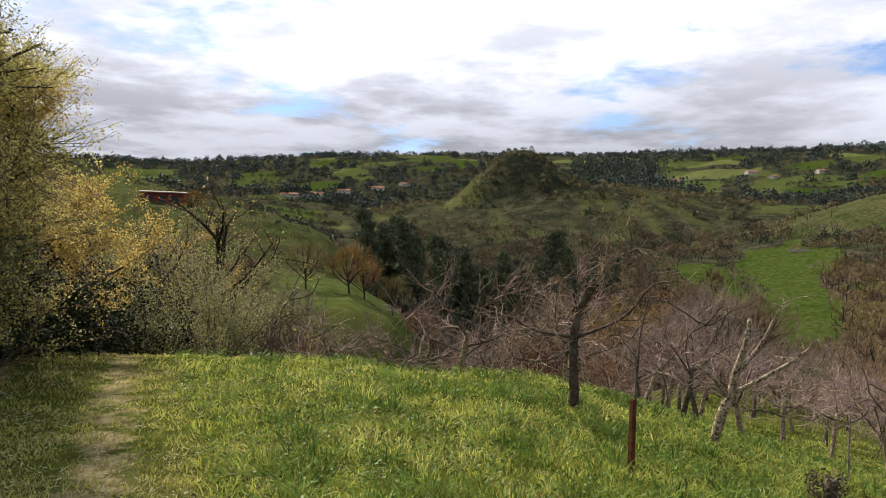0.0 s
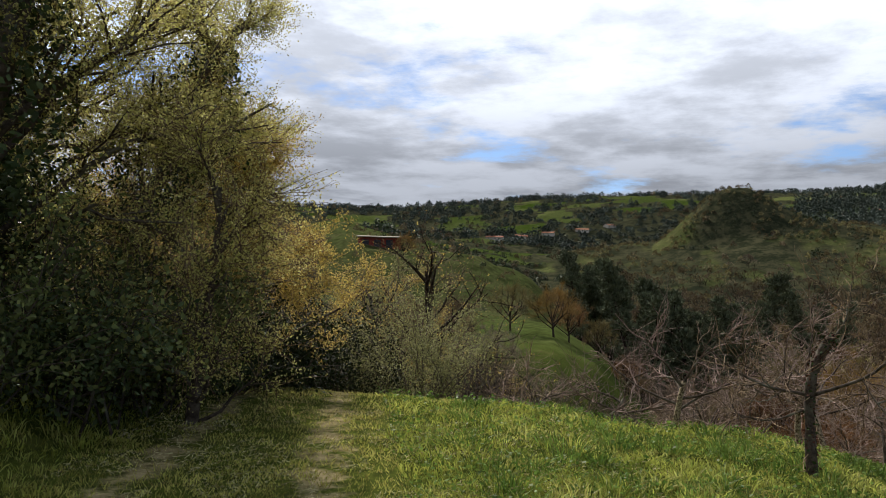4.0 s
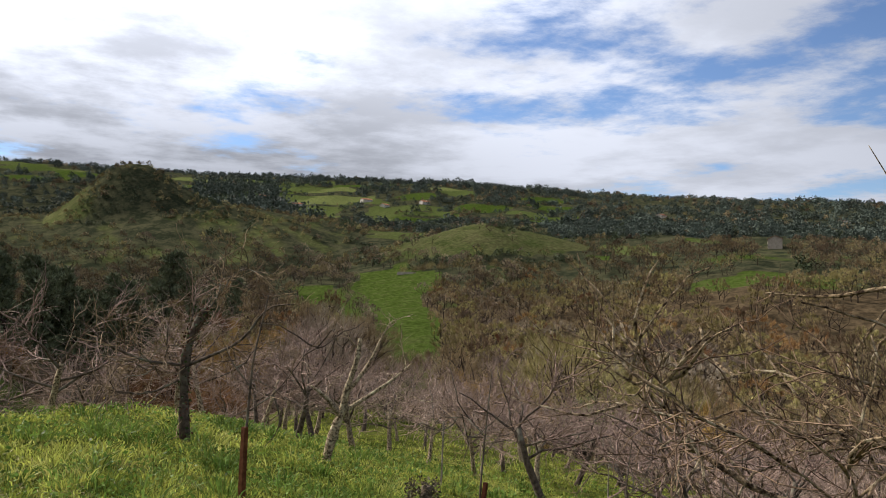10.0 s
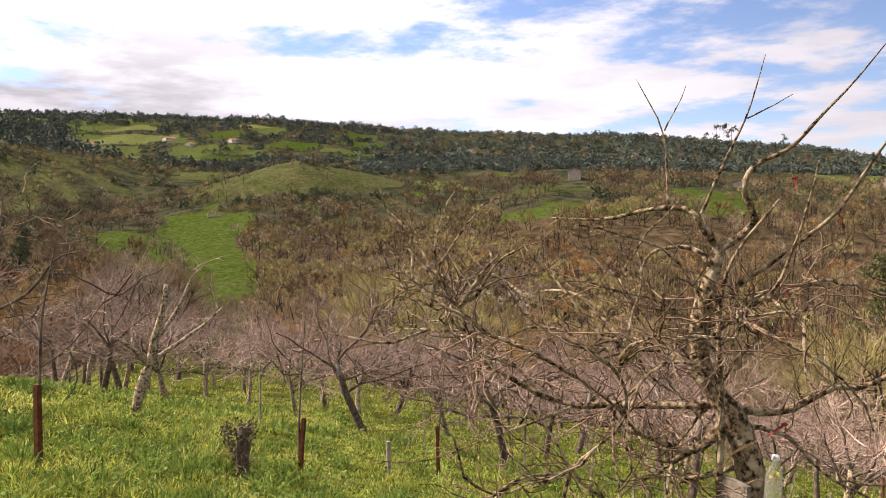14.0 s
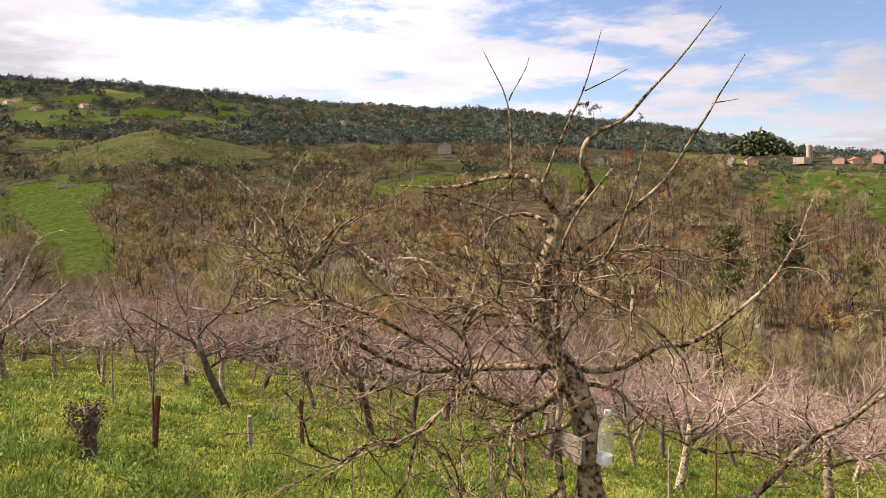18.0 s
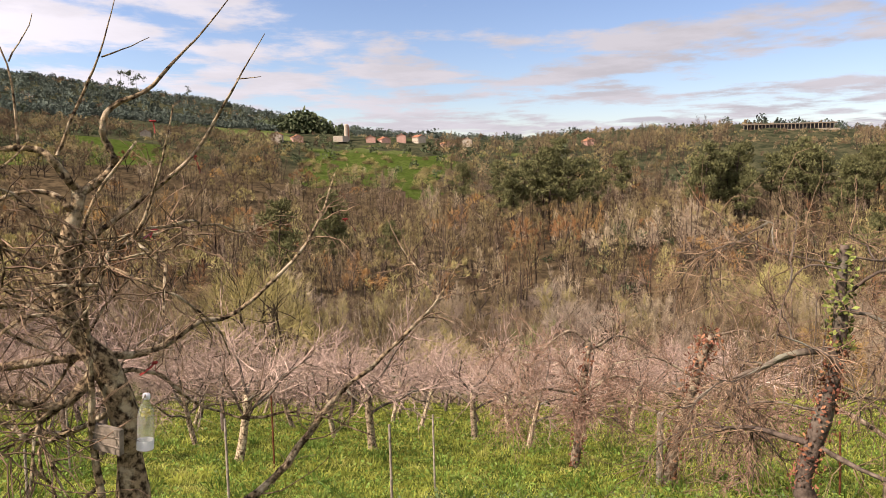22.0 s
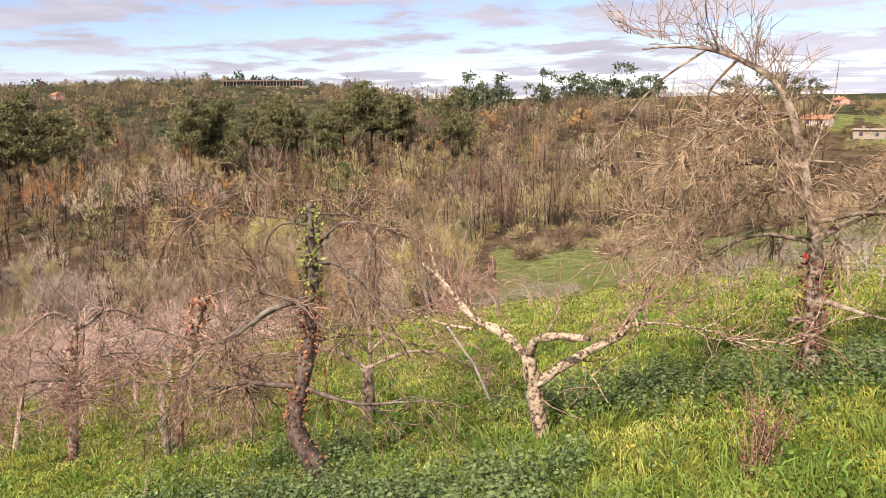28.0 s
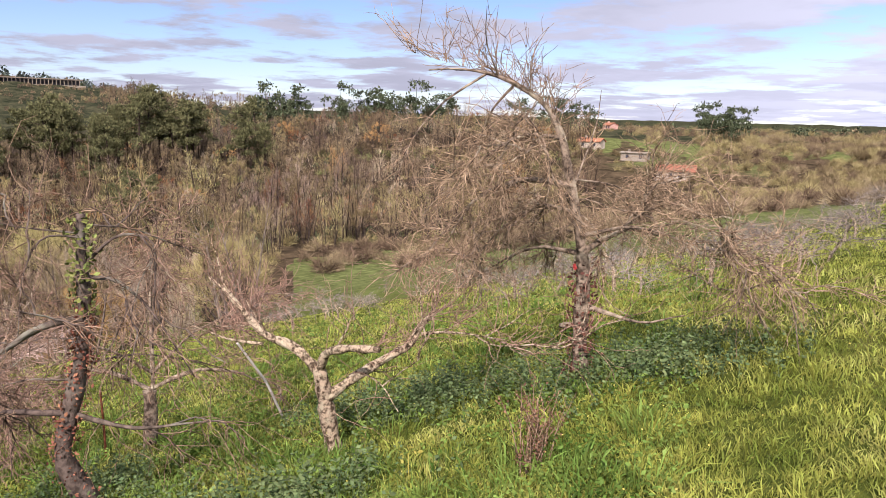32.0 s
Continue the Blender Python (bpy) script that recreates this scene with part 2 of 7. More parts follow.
STAKE = stuff_material("stained_wood", (0.062, 0.022, 0.011), (0.149, 0.059, 0.031), 16, 0.85, 0.4, vary=0.2)
GREYWOOD = stuff_material("weathered_wood", (0.14, 0.12, 0.09), (0.34, 0.29, 0.22), 20, 0.9, 0.4, vary=0.2)
PLASTER = stuff_material("plaster", (0.50, 0.45, 0.37), (0.70, 0.65, 0.56), 1.5, 0.9, vary=0.06)
TILE = stuff_material("roof_tile", (0.24, 0.105, 0.06), (0.38, 0.18, 0.11), 2.0, 0.9, vary=0.15)
DARKWALL = stuff_material("shaded_opening", (0.03, 0.03, 0.035), (0.07, 0.07, 0.075), 2.0, 0.5, vary=0.1)


def ground_material():
    """Grassland near by; fields, hedges and woods farther off, by the land cover written on the mesh."""
    m = bpy.data.materials.new("land")
    m.use_nodes = True
    net = Net(m.node_tree)
    where = net.node("ShaderNodeTexCoord").outputs["Object"]
    fine = net.noise(where, 6.0, 8.0, 0.7)
    mid = net.noise(where, 0.7, 6.0, 0.65)
    wide = net.noise(where, 0.02, 5.0, 0.6)
    grass = net.mix(net.ramp(fine, 0.3, 0.7), (0.026, 0.034, 0.010), (0.095, 0.112, 0.028))
    grass = net.mix(net.ramp(mid, 0.5, 0.72), grass, (0.13, 0.125, 0.045))
    dirt = net.mix(net.ramp(fine, 0.3, 0.7), (0.15, 0.125, 0.06), (0.36, 0.30, 0.17))
    wear = net.node("ShaderNodeAttribute", attribute_name="track").outputs["Fac"]
    grass = net.mix(net.ramp(net.math("ADD", wear, net.math("MULTIPLY", net.math("SUBTRACT", net.noise(where, 2.2, 6.0, 0.7), 0.5), 1.6)), 0.45, 0.75), grass, dirt)
    # far land: meadows in plots parted by hedges, patches of scrub and wood
    plot = net.node("ShaderNodeAttribute", attribute_name="plot").outputs["Fac"]
    meadow = net.mix(net.ramp(plot, 0.0, 0.30, smooth=False), (0.034, 0.056, 0.011), (0.064, 0.080, 0.028))
    meadow = net.mix(net.ramp(plot, 0.5, 0.9), meadow, (0.115, 0.13, 0.05))
    meadow = net.mix(net.ramp(net.noise(where, 0.15, 9.0, 0.8), 0.45, 0.75), meadow, (0.080, 0.088, 0.034))
    meadow = net.mix(net.node("ShaderNodeAttribute", attribute_name="dry").outputs["Fac"], meadow, net.mix(net.ramp(net.noise(where, 0.06, 8.0, 0.8), 0.4, 0.62), (0.046, 0.054, 0.022), (0.088, 0.080, 0.042)))
    meadow = net.mix(1.0, meadow, net.node("ShaderNodeCombineColor", {k: net.ramp(net.noise(where, 0.5, 8.0, 0.75), 0.3, 0.7, 0.5, 1.4) for k in (0, 1, 2)}).outputs[0], "MULTIPLY")
    speck = net.ramp(net.noise(where, 0.25, 7.0, 0.75), 0.35, 0.65)
    litter = net.mix(speck, (0.028, 0.022, 0.014), (0.10, 0.075, 0.045))
    heath = net.mix(net.ramp(net.noise(where, 0.09, 9.0, 0.85), 0.42, 0.6), (0.020, 0.024, 0.014), (0.066, 0.064, 0.036))
    scrub = net.mix(net.node("ShaderNodeAttribute", attribute_name="litter").outputs["Fac"], heath, litter)
    woody = net.node("ShaderNodeAttribute", attribute_name="woody").outputs["Fac"]
    is_scrub = net.ramp(net.math("ADD", woody, net.math("MULTIPLY", net.math("SUBTRACT", wide, 0.5), 0.9)), 0.42, 0.58)
    land = net.mix(is_scrub, meadow, scrub)
    far = net.node("ShaderNodeAttribute", attribute_name="far").outputs["Fac"]
    colour = net.node("ShaderNodeHueSaturation", {"Saturation": 1.1, "Value": DEEPEN, "Color": net.mix(far, grass, land)}).outputs[0]
    shader = net.node("ShaderNodeBsdfPrincipled", {"Base Color": colour, "Roughness": 0.95, "Specular IOR Level": 0.0})
    b = net.node("ShaderNodeBump", {"Strength": net.ramp(far, 0.0, 0.6, 0.5, 0.0), "Distance": 0.05, "Height": fine})
    link(m.node_tree, b.outputs[0], shader.inputs["Normal"])
    link(m.node_tree, shader.outputs[0], net.node("ShaderNodeOutputMaterial").inputs[0])
    return m


LAND = ground_material()

# ---- shapes ----
class Geo:
    """Collects vertices and faces of one mesh."""

    def __init__(self):
        self.v, self.f, self.n = [], [], 0

    def add(self, verts, faces):
        self.v.append(np.asarray(verts, float).reshape(-1, 3))
        self.f.append(np.asarray(faces, int) + self.n)
        self.n += len(self.v[-1])

    def tube(self, pts, radii, sides=6, cap=True):
        pts = np.asarray(pts, float)
        radii = np.broadcast_to(radii, len(pts))
        along = np.gradient(pts, axis=0)
        along /= np.linalg.norm(along, axis=1)[:, None] + 1e-9
        ref = np.array([0.31, 0.95, 0.05]) if abs(along[0, 2]) > 0.8 else np.array([0.05, 0.1, 0.99])
        a = np.cross(along, ref)
        a /= np.linalg.norm(a, axis=1)[:, None] + 1e-9
        b = np.cross(along, a)
        turn = np.arange(sides) * 2 * np.pi / sides
        ring = np.cos(turn)[None, :, None] * a[:, None] + np.sin(turn)[None, :, None] * b[:, None]
        verts = (pts[:, None] + ring * radii[:, None, None]).reshape(-1, 3)
        n, s = len(pts), sides
        i = (np.arange(n - 1)[:, None] * s + np.arange(s)[None]).ravel()
        j = (np.arange(n - 1)[:, None] * s + (np.arange(s)[None] + 1) % s).ravel()
        self.add(verts, np.stack([i, j, j + s, i + s], 1))
        if cap and sides >= 4:
            top = self.n - s
            self.f.append(np.array([[top, top + 1, top + 2, top + 2 + k] for k in range(1, s - 2)][:1]) if s == 4 else
                          np.array([[top, top + k, top + k + 1, top + k + 1] for k in range(1, s - 1)]))

    def blades(self, base, tip, width, rng, face=None):
        """Thin triangles from base to tip, turned at random or towards a facing."""
        base, tip = np.asarray(base, float), np.asarray(tip, float)
        d = tip - base
        side = np.cross(d, rng.normal(size=d.shape) if face is None else face)
        side /= np.linalg.norm(side, axis=1)[:, None] + 1e-9
        side *= np.broadcast_to(width, len(d))[:, None] / 2
        v = np.stack([base - side, base + side, tip], 1).reshape(-1, 3)
        i = np.arange(len(d)) * 3
        self.add(v, np.stack([i, i + 1, i + 2, i + 2], 1))

    def bent(self, base, way, length, width, rng):
        """Grass blades that bow over: a strip up to the bend, then a point."""
        n = len(base)
        length = np.broadcast_to(length, n)[:, None]
        way = way / (np.linalg.norm(way, axis=1)[:, None] + 1e-9)
        flat = way * np.array([1, 1, 0]) + rng.normal(size=(n, 3)) * np.array([0.3, 0.3, 0])
        mid = base + way * length * 0.55
        tip = mid + (way * 0.6 + flat * 0.9 - np.array([0, 0, 0.12])) * length * 0.45
        side = np.cross(way, rng.normal(size=(n, 3)))
        side /= np.linalg.norm(side, axis=1)[:, None] + 1e-9
        side *= np.broadcast_to(width, n)[:, None] / 2
        v = np.stack([base - side * 0.7, base + side * 0.7, mid + side, mid - side, tip], 1).reshape(-1, 3)
        i = np.arange(n) * 5
        self.add(v, np.concatenate([np.stack([i, i + 1, i + 2, i + 3], 1), np.stack([i + 3, i + 2, i + 4, i + 4], 1)]))

    def leaves(self, at, size, rng, flat=0.0, slim=0.3):
        """Small leaf-shaped kites, turned at random."""
        at = np.asarray(at, float)
        n = len(at)
        a = rng.normal(size=(n, 3))
        a[:, 2] *= 1 - flat
        a /= np.linalg.norm(a, axis=1)[:, None]
        b = np.cross(a, rng.normal(size=(n, 3)))
        b /= np.linalg.norm(b, axis=1)[:, None] + 1e-9
        s = (np.broadcast_to(size, n) * rng.uniform(0.6, 1.3, n))[:, None]
        v = np.stack([at, at + a * s * 0.5 + b * s * slim, at + a * s, at + a * s * 0.5 - b * s * slim], 1).reshape(-1, 3)
        i = np.arange(n) * 4
        self.add(v, np.stack([i, i + 1, i + 2, i + 3], 1))

    def box(self, lo, hi, m=None):
        (x0, y0, z0), (x1, y1, z1) = lo, hi
        v = np.array([(x, y, z) for x in (x0, x1) for y in (y0, y1) for z in (z0, z1)], float)
        if m is not None:
            v = v @ np.array(m.to_3x3()).T + np.array(m.translation)
        self.add(v, [[0, 1, 3, 2], [4, 6, 7, 5], [0, 4, 5, 1], [2, 3, 7, 6], [0, 2, 6, 4], [1, 5, 7, 3]])

    def mesh(self, name, material, smooth=False):
        v, f = np.concatenate(self.v), np.concatenate(self.f)
        tri = f[:, 2] == f[:, 3]
        total = np.where(tri, 3, 4)
        start = np.r_[0, np.cumsum(total)[:-1]]
        keep = np.ones_like(f, bool)
        keep[tri, 3] = False
        me = bpy.data.meshes.new(name)
        me.vertices.add(len(v))
        me.vertices.foreach_set("co", v.astype(np.float32).ravel())
        me.loops.add(int(total.sum()))
        me.loops.foreach_set("vertex_index", f[keep].astype(np.int32))
        me.polygons.add(len(f))
        me.polygons.foreach_set("loop_start", start.astype(np.int32))
        me.polygons.foreach_set("loop_total", total.astype(np.int32))
        me.polygons.foreach_set("use_smooth", np.full(len(f), smooth))
        me.update(calc_edges=True)
        me.materials.append(material)
        return me


def part(name, geo, material, parent=None, label="", smooth=False, **tags):
    me = geo if isinstance(geo, bpy.types.Mesh) else geo.mesh(name, material, smooth)
    ob = new(name, me)
    if parent is not None:
        ob.parent = parent
    return tagged(ob, label, **tags)


# ---- the lie of the land ----
def step(x, a, b):
    t = np.clip((np.asarray(x, float) - a) / (b - a), 0, 1)
    return t * t * (3 - 2 * t)


def soft(x, w=0.5):
    """max(x, 0), rounded off."""
    return w * np.logaddexp(0, np.asarray(x, float) / w)


def near_height(x, y):
    """The track runs ahead on a shelf; the orchard slopes off to the right of it, and the shelf ends in a lip."""
    shelf = 0.5 + np.clip(0.25 * soft(-y - 2.5, 0.5), 0, 2.0)
    slope = -0.29 * soft(x - shelf, 0.4)
    ahead = -0.10 * soft(y - 12.5, 1.0) * (1 - step(x, 7, 16))
    lip = 10.7 + 1.5 * np.clip(-x, 0, 1.7) + 0.3 * np.clip(-x - 1.7, 0, 5) + 2.2 * soft(x, 0.5)
    fall = -0.36 * soft(y - lip, 0.6) * (1 - step(x, 8, 14))
    beside = -x - 0.39 * y  # to the left of the track
    bank = 0.45 * step(beside, 2.9, 4.6) * (1 - 0.6 * step(y, 11, 15)) + 0.05 * soft(beside - 5, 1.0)
    return slope + ahead + fall + bank


# rings of far land: distance in metres, then heading and the angle at which the ground there stands above the eye
RINGS = (
    (75, ((-70, -1), (-30, -3), (-12, -3.2), (-7, -3.4), (-4, -4.6), (0, -9), (20, -11.8), (40, -13), (60, -15), (75, -16.5), (105, -17), (120, -14.8), (135, -12), (150, -8.5), (175, -4))),
    (115, ((-70, 0), (-30, -1.5), (-18, -0.6), (-12, -1.2), (-7, -1.6), (-3, -4.0), (0, -8.0), (20, -10), (40, -12), (60, -13), (90, -14), (120, -12.5), (135, -11), (150, -7.5), (175, -3))),
    (150, ((-70, 1), (-30, -0.5), (-23, 0.2), (-18, -0.2), (-13, -0.6), (-9, -1.3), (-6, -3.0), (-3, -5.0), (0, -7.0), (20, -8), (40, -9.2), (60, -10), (75, -11.2), (105, -11.5), (120, -10.4), (135, -9.8), (150, -6.8), (175, -2.8))),
    (200, ((-70, 2), (-30, 2.5), (-23, 4.6), (-18, 4.2), (-13, 3.3), (-9, 1.9), (-6, -1.5), (-3, -4.5), (0, -6), (20, -6), (40, -6.5), (75, -7.5), (105, -7.5), (120, -8), (135, -8.5), (150, -6), (175, -2.5))),
    (320, ((-70, 3), (-30, 4.5), (-23, 5.6), (-18, 4.2), (-13, 2.4), (-8, 0.0), (0, -3), (10, -2.5), (25, -1.5), (40, -1.5), (50, 0.3), (60, 0), (75, -1.5), (90, -3.0), (110, -2.6), (120, -2.0), (130, -0.9), (148, -1.0), (160, -1.3), (175, -1))),
    (500, ((-70, 4), (-18, 3.6), (-8, 1.5), (0, 0.5), (20, 1), (25, 2.0), (31, 2.7), (38, 2.3), (50, 2.6), (60, 2), (75, 0.8), (90, 0.3), (104, 0.9), (114, 0.8), (122, 0.2), (130, -0.4), (147, -0.3), (175, -0.3))),
    (850, ((-70, 5), (-18, 4.3), (-8, 4), (0, 3), (10, 3), (20, 4.3), (30, 4.6), (45, 4.4), (60, 3.4), (75, 1.9), (90, 1.2), (97, 1.9), (102, 1.9), (107, 2.0), (113, 1.5), (125, -0.4), (175, -0.6))),
    (1600, ((-70, 6), (-20, 6.4), (-8, 7.1), (0, 7.7), (20, 7.7), (30, 7.5), (40, 6.7), (55, 5.8), (68, 4.1), (76, 2.2), (85, 1.2), (110, 0.8), (125, -0.6), (175, -0.6))),
    (2600, ((-70, 4), (0, 4.8), (30, 4.5), (60, 3), (80, 0.8), (175, 0.4))),
    (4800, ((-70, 0), (175, 0))),
)


def far_height(x, y):
    r = np.hypot(x, y)
    heading = np.degrees(np.arctan2(x, y))
    heading = np.where(heading < -117, heading + 360, heading)
    heights = [d * np.tan(np.radians(np.interp(heading, [p[0] for p in row], [p[1] for p in row]))) + 1.6 for d, row in RINGS]
    out, logr = heights[0].copy(), np.log(np.maximum(r, 1.0))
    for (d0, _), (d1, _), h0, h1 in zip(RINGS, RINGS[1:], heights, heights[1:]):
        t = np.clip((logr - np.log(d0)) / (np.log(d1) - np.log(d0)), 0, 1)
        t = 0.5 * t + 0.5 * t * t * (3 - 2 * t)
        out = np.where(r >= d0, h0 * (1 - t) + h1 * t, out)
    for az, d, rise, wide, power in HILLS:
        cx, cy = d * np.sin(np.radians(az)), d * np.cos(np.radians(az))
        gap = np.hypot(x - cx, y - cy) / wide
        round_top = np.clip(1 - gap * gap, 0, 1) ** 1.4
        out = out + rise * (np.clip(1 - gap, 0, 1) ** power * (1 - 0.25 * np.clip(1 - gap * 4, 0, 1) ** 2) if power else round_top)
    bump = np.sin(x * 0.031 + 1.7) * np.cos(y * 0.027) + 0.6 * np.sin(x * 0.071 - y * 0.053) + 0.4 * np.cos(x * 0.13 + y * 0.17)
    knoll = np.clip(1.3 - np.hypot(x - 195 * np.sin(np.radians(-15)), y - 195 * np.cos(np.radians(-15))) / 80, 0, 1)
    out = out + 0.4 * knoll * np.sin(out * 2.2 + 0.02 * x)  # terraces
    return out + bump * 0.0028 * np.clip(r - 80, 0, 700)


# heading, distance, rise, radius, sharpness (0: a round top): the pointed hill, its shoulder, the green dome, the terraced knoll
HILLS = ((5.6, 640, 38, 60, 0.95), (8.5, 640, 46, 190, 0.9), (31.2, 520, 18, 88, 0), (-9, 1500, 12, 300, 1.2))


def height_at(x, y):
    x, y = np.asarray(x, float), np.asarray(y, float)
    t = step(np.hypot(x, y), 38, 75)
    return near_height(x, y) * (1 - t) + far_height(x, y) * t


def at_heading(heading, r):
    h = np.radians(heading)
    return np.sin(h) * r, np.cos(h) * r


# open fields: heading, distance, half width in degrees, half depth in metres
FIELDS = ((-1.2, 1430, 1.8, 25), (-7.2, 1195, 1.0, 32), (0.1, 1350, 1.8, 20), (18.2, 1210, 2.6, 26), (19.5, 1108, 3.9, 38), (18.7, 1000, 1.6, 48), (28.9, 1230, 1.4, 42), (23.8, 990, 1.2, 62),
          (24.3, 625, 2.2, 28), (41.8, 540, 1.9, 40), (49.7, 348, 3.8, 24), (52.0, 352, 3.2, 30), (61.6, 390, 2.6, 55), (70.2, 700, 2.6, 90), (78.8, 400, 3.0, 70),
          (18.3, 360, 1.6, 38), (-21.6, 1125, 2.1, 80), (-13.3, 850, 1.5, 60), (-9.2, 1305, 1.0, 60), (-4.6, 1290, 1.4, 26), (9.5, 1330, 2.0, 25), (34.5, 1010, 1.5, 25), (46.5, 620, 1.2, 25))


def field_at(x, y, before=0.0):
    """Whether a spot lies in an open field, or within that many metres before one."""
    r = np.hypot(x, y)
    az = np.degrees(np.arctan2(x, y)) + 0.5 * np.sin(r * 0.045 + 1) + 0.25 * np.sin(r * 0.13)
    inside = (az > 20.6 + 1.2 * step(r, 230, 300)) & (az < 27.0 - 2.3 * step(r, 235, 330)) & (r > 212 - before) & (r < 440)
    for a, d, w, deep in FIELDS:
        inside = inside | ((abs(az - a) < w) & (r > d - deep - before) & (r < d + deep))
    return inside


def plots(x, y, wide=78.0):
    """The patchwork of small farms: a random number for each plot, and how far off its border lies."""
    x, y = np.atleast_1d(np.asarray(x, float)), np.atleast_1d(np.asarray(y, float))
    u, v = (x * 0.94 + y * 0.34) / wide, (y * 0.94 - x * 0.34) / wide / 0.8
    i, j = np.floor(u), np.floor(v)
    first, second, name = np.full(u.shape, 9.0), np.full(u.shape, 9.0), np.zeros(u.shape)
    for di in (-1, 0, 1):
        for dj in (-1, 0, 1):
            a, b = i + di, j + dj
            h = np.abs(np.sin(a * 127.1 + b * 311.7) * 43758.5) % 1
            k = np.abs(np.sin(a * 269.5 + b * 183.3) * 28001.8) % 1
            d = np.hypot(u - a - 0.15 - 0.7 * h, v - b - 0.15 - 0.7 * k)
            closer = d < first
            second = np.where(closer, first, np.minimum(second, d))
            name = np.where(closer, (h * 7.3 + k * 3.1) % 1, name)
            first = np.where(closer, d, first)
    return name, (second - first) * wide * 0.5


def wood_cover(x, y):
    """1 where woods and scrub stand, 0 on open fields."""
    x, y = np.asarray(x, float), np.asarray(y, float)
    r = np.hypot(x, y)
    az = np.degrees(np.arctan2(x, y))
    name, border = plots(x, y)
    name, border = name.reshape(x.shape), border.reshape(x.shape)
    farm = np.where((name < 0.30) & (border > 4), 0.06, 0.85)
    az = az + 0.7 * np.sin(r * 0.021 + 1) + 0.5 * np.sin(r * 0.057 + az * 0.3)
    r = r * (1 + 0.05 * np.sin(az * 0.7) + 0.03 * np.sin(az * 1.9 + 2))
    w = 0.62 * step(r, 70, 100)
    w = np.where((r > 480) & (az < 46), farm, w)
    w = np.where((r > 1480) & (az < 72), 0.85, w)
    cone = np.hypot(x - at_heading(6.2, 640)[0], y - at_heading(6.2, 640)[1])
    w = np.where(cone < 175, 0.55 + 0.12 * np.sin(r * 0.05) * np.sin(az * 1.3), w)
    w = np.where(cone < 66, 0.20 + 0.48 * step(az, 1.5, 5.0), w)
    w = np.where((az > -6) & (az < 24) & (r > 140) & (r < 470), 0.85, w)
    w = np.where((az > 28) & (az < 146) & (r > 78) & (r < 330), 1.0, w)
    w = np.where((az > 74) & (az < 84.5) & (r > 310) & (r < 500), 0.1, w)
    w = np.where((az > 20.5) & (az < 27.5) & (r > 128) & (r < 420), 0.0, w)
    w = np.where(np.hypot(x - at_heading(31.2, 520)[0], y - at_heading(31.2, 520)[1]) < 74, 0.2, w)
    w = np.where((az > 92) & (az < 120) & (r > 330) & (r < 900), 0.85, w)
    w = np.where((az > 143) & (r > 150), 0.62, w)
    w = np.where((az > 143) & (r > 290) & (r < 340), 0.2, w)
    w = np.where((az > 125) & (r < 150), 0.0, w)
    w = np.where((az > -16) & (az < 0) & (r > 40) & (r < 140), 0.08, w)
    w = np.where((az > 38) & (az < 75) & (r > 560) & (r < 1600), 0.9, w)
    w = np.where((az < -6) & (az > -25) & (r > 120) & (r < 330), 0.22, w)
    return np.where(field_at(x, y), 0.0, w)


def pasture(x, y):
    """How dry and dull the open grass is: the rounded hills keep last year's growth."""
    dome = np.hypot(x - at_heading(31.2, 520)[0], y - at_heading(31.2, 520)[1])
    cone = np.hypot(x - at_heading(8, 640)[0], y - at_heading(8, 640)[1])
    knoll = np.hypot(x - at_heading(-15, 200)[0], y - at_heading(-15, 200)[1])
    return np.maximum(np.maximum(0.75 * (1 - step(dome, 70, 95)), 0.5 * (1 - step(knoll, 60, 110))), 0.6 * (1 - step(cone, 150, 200)) * step(cone, 25, 60))


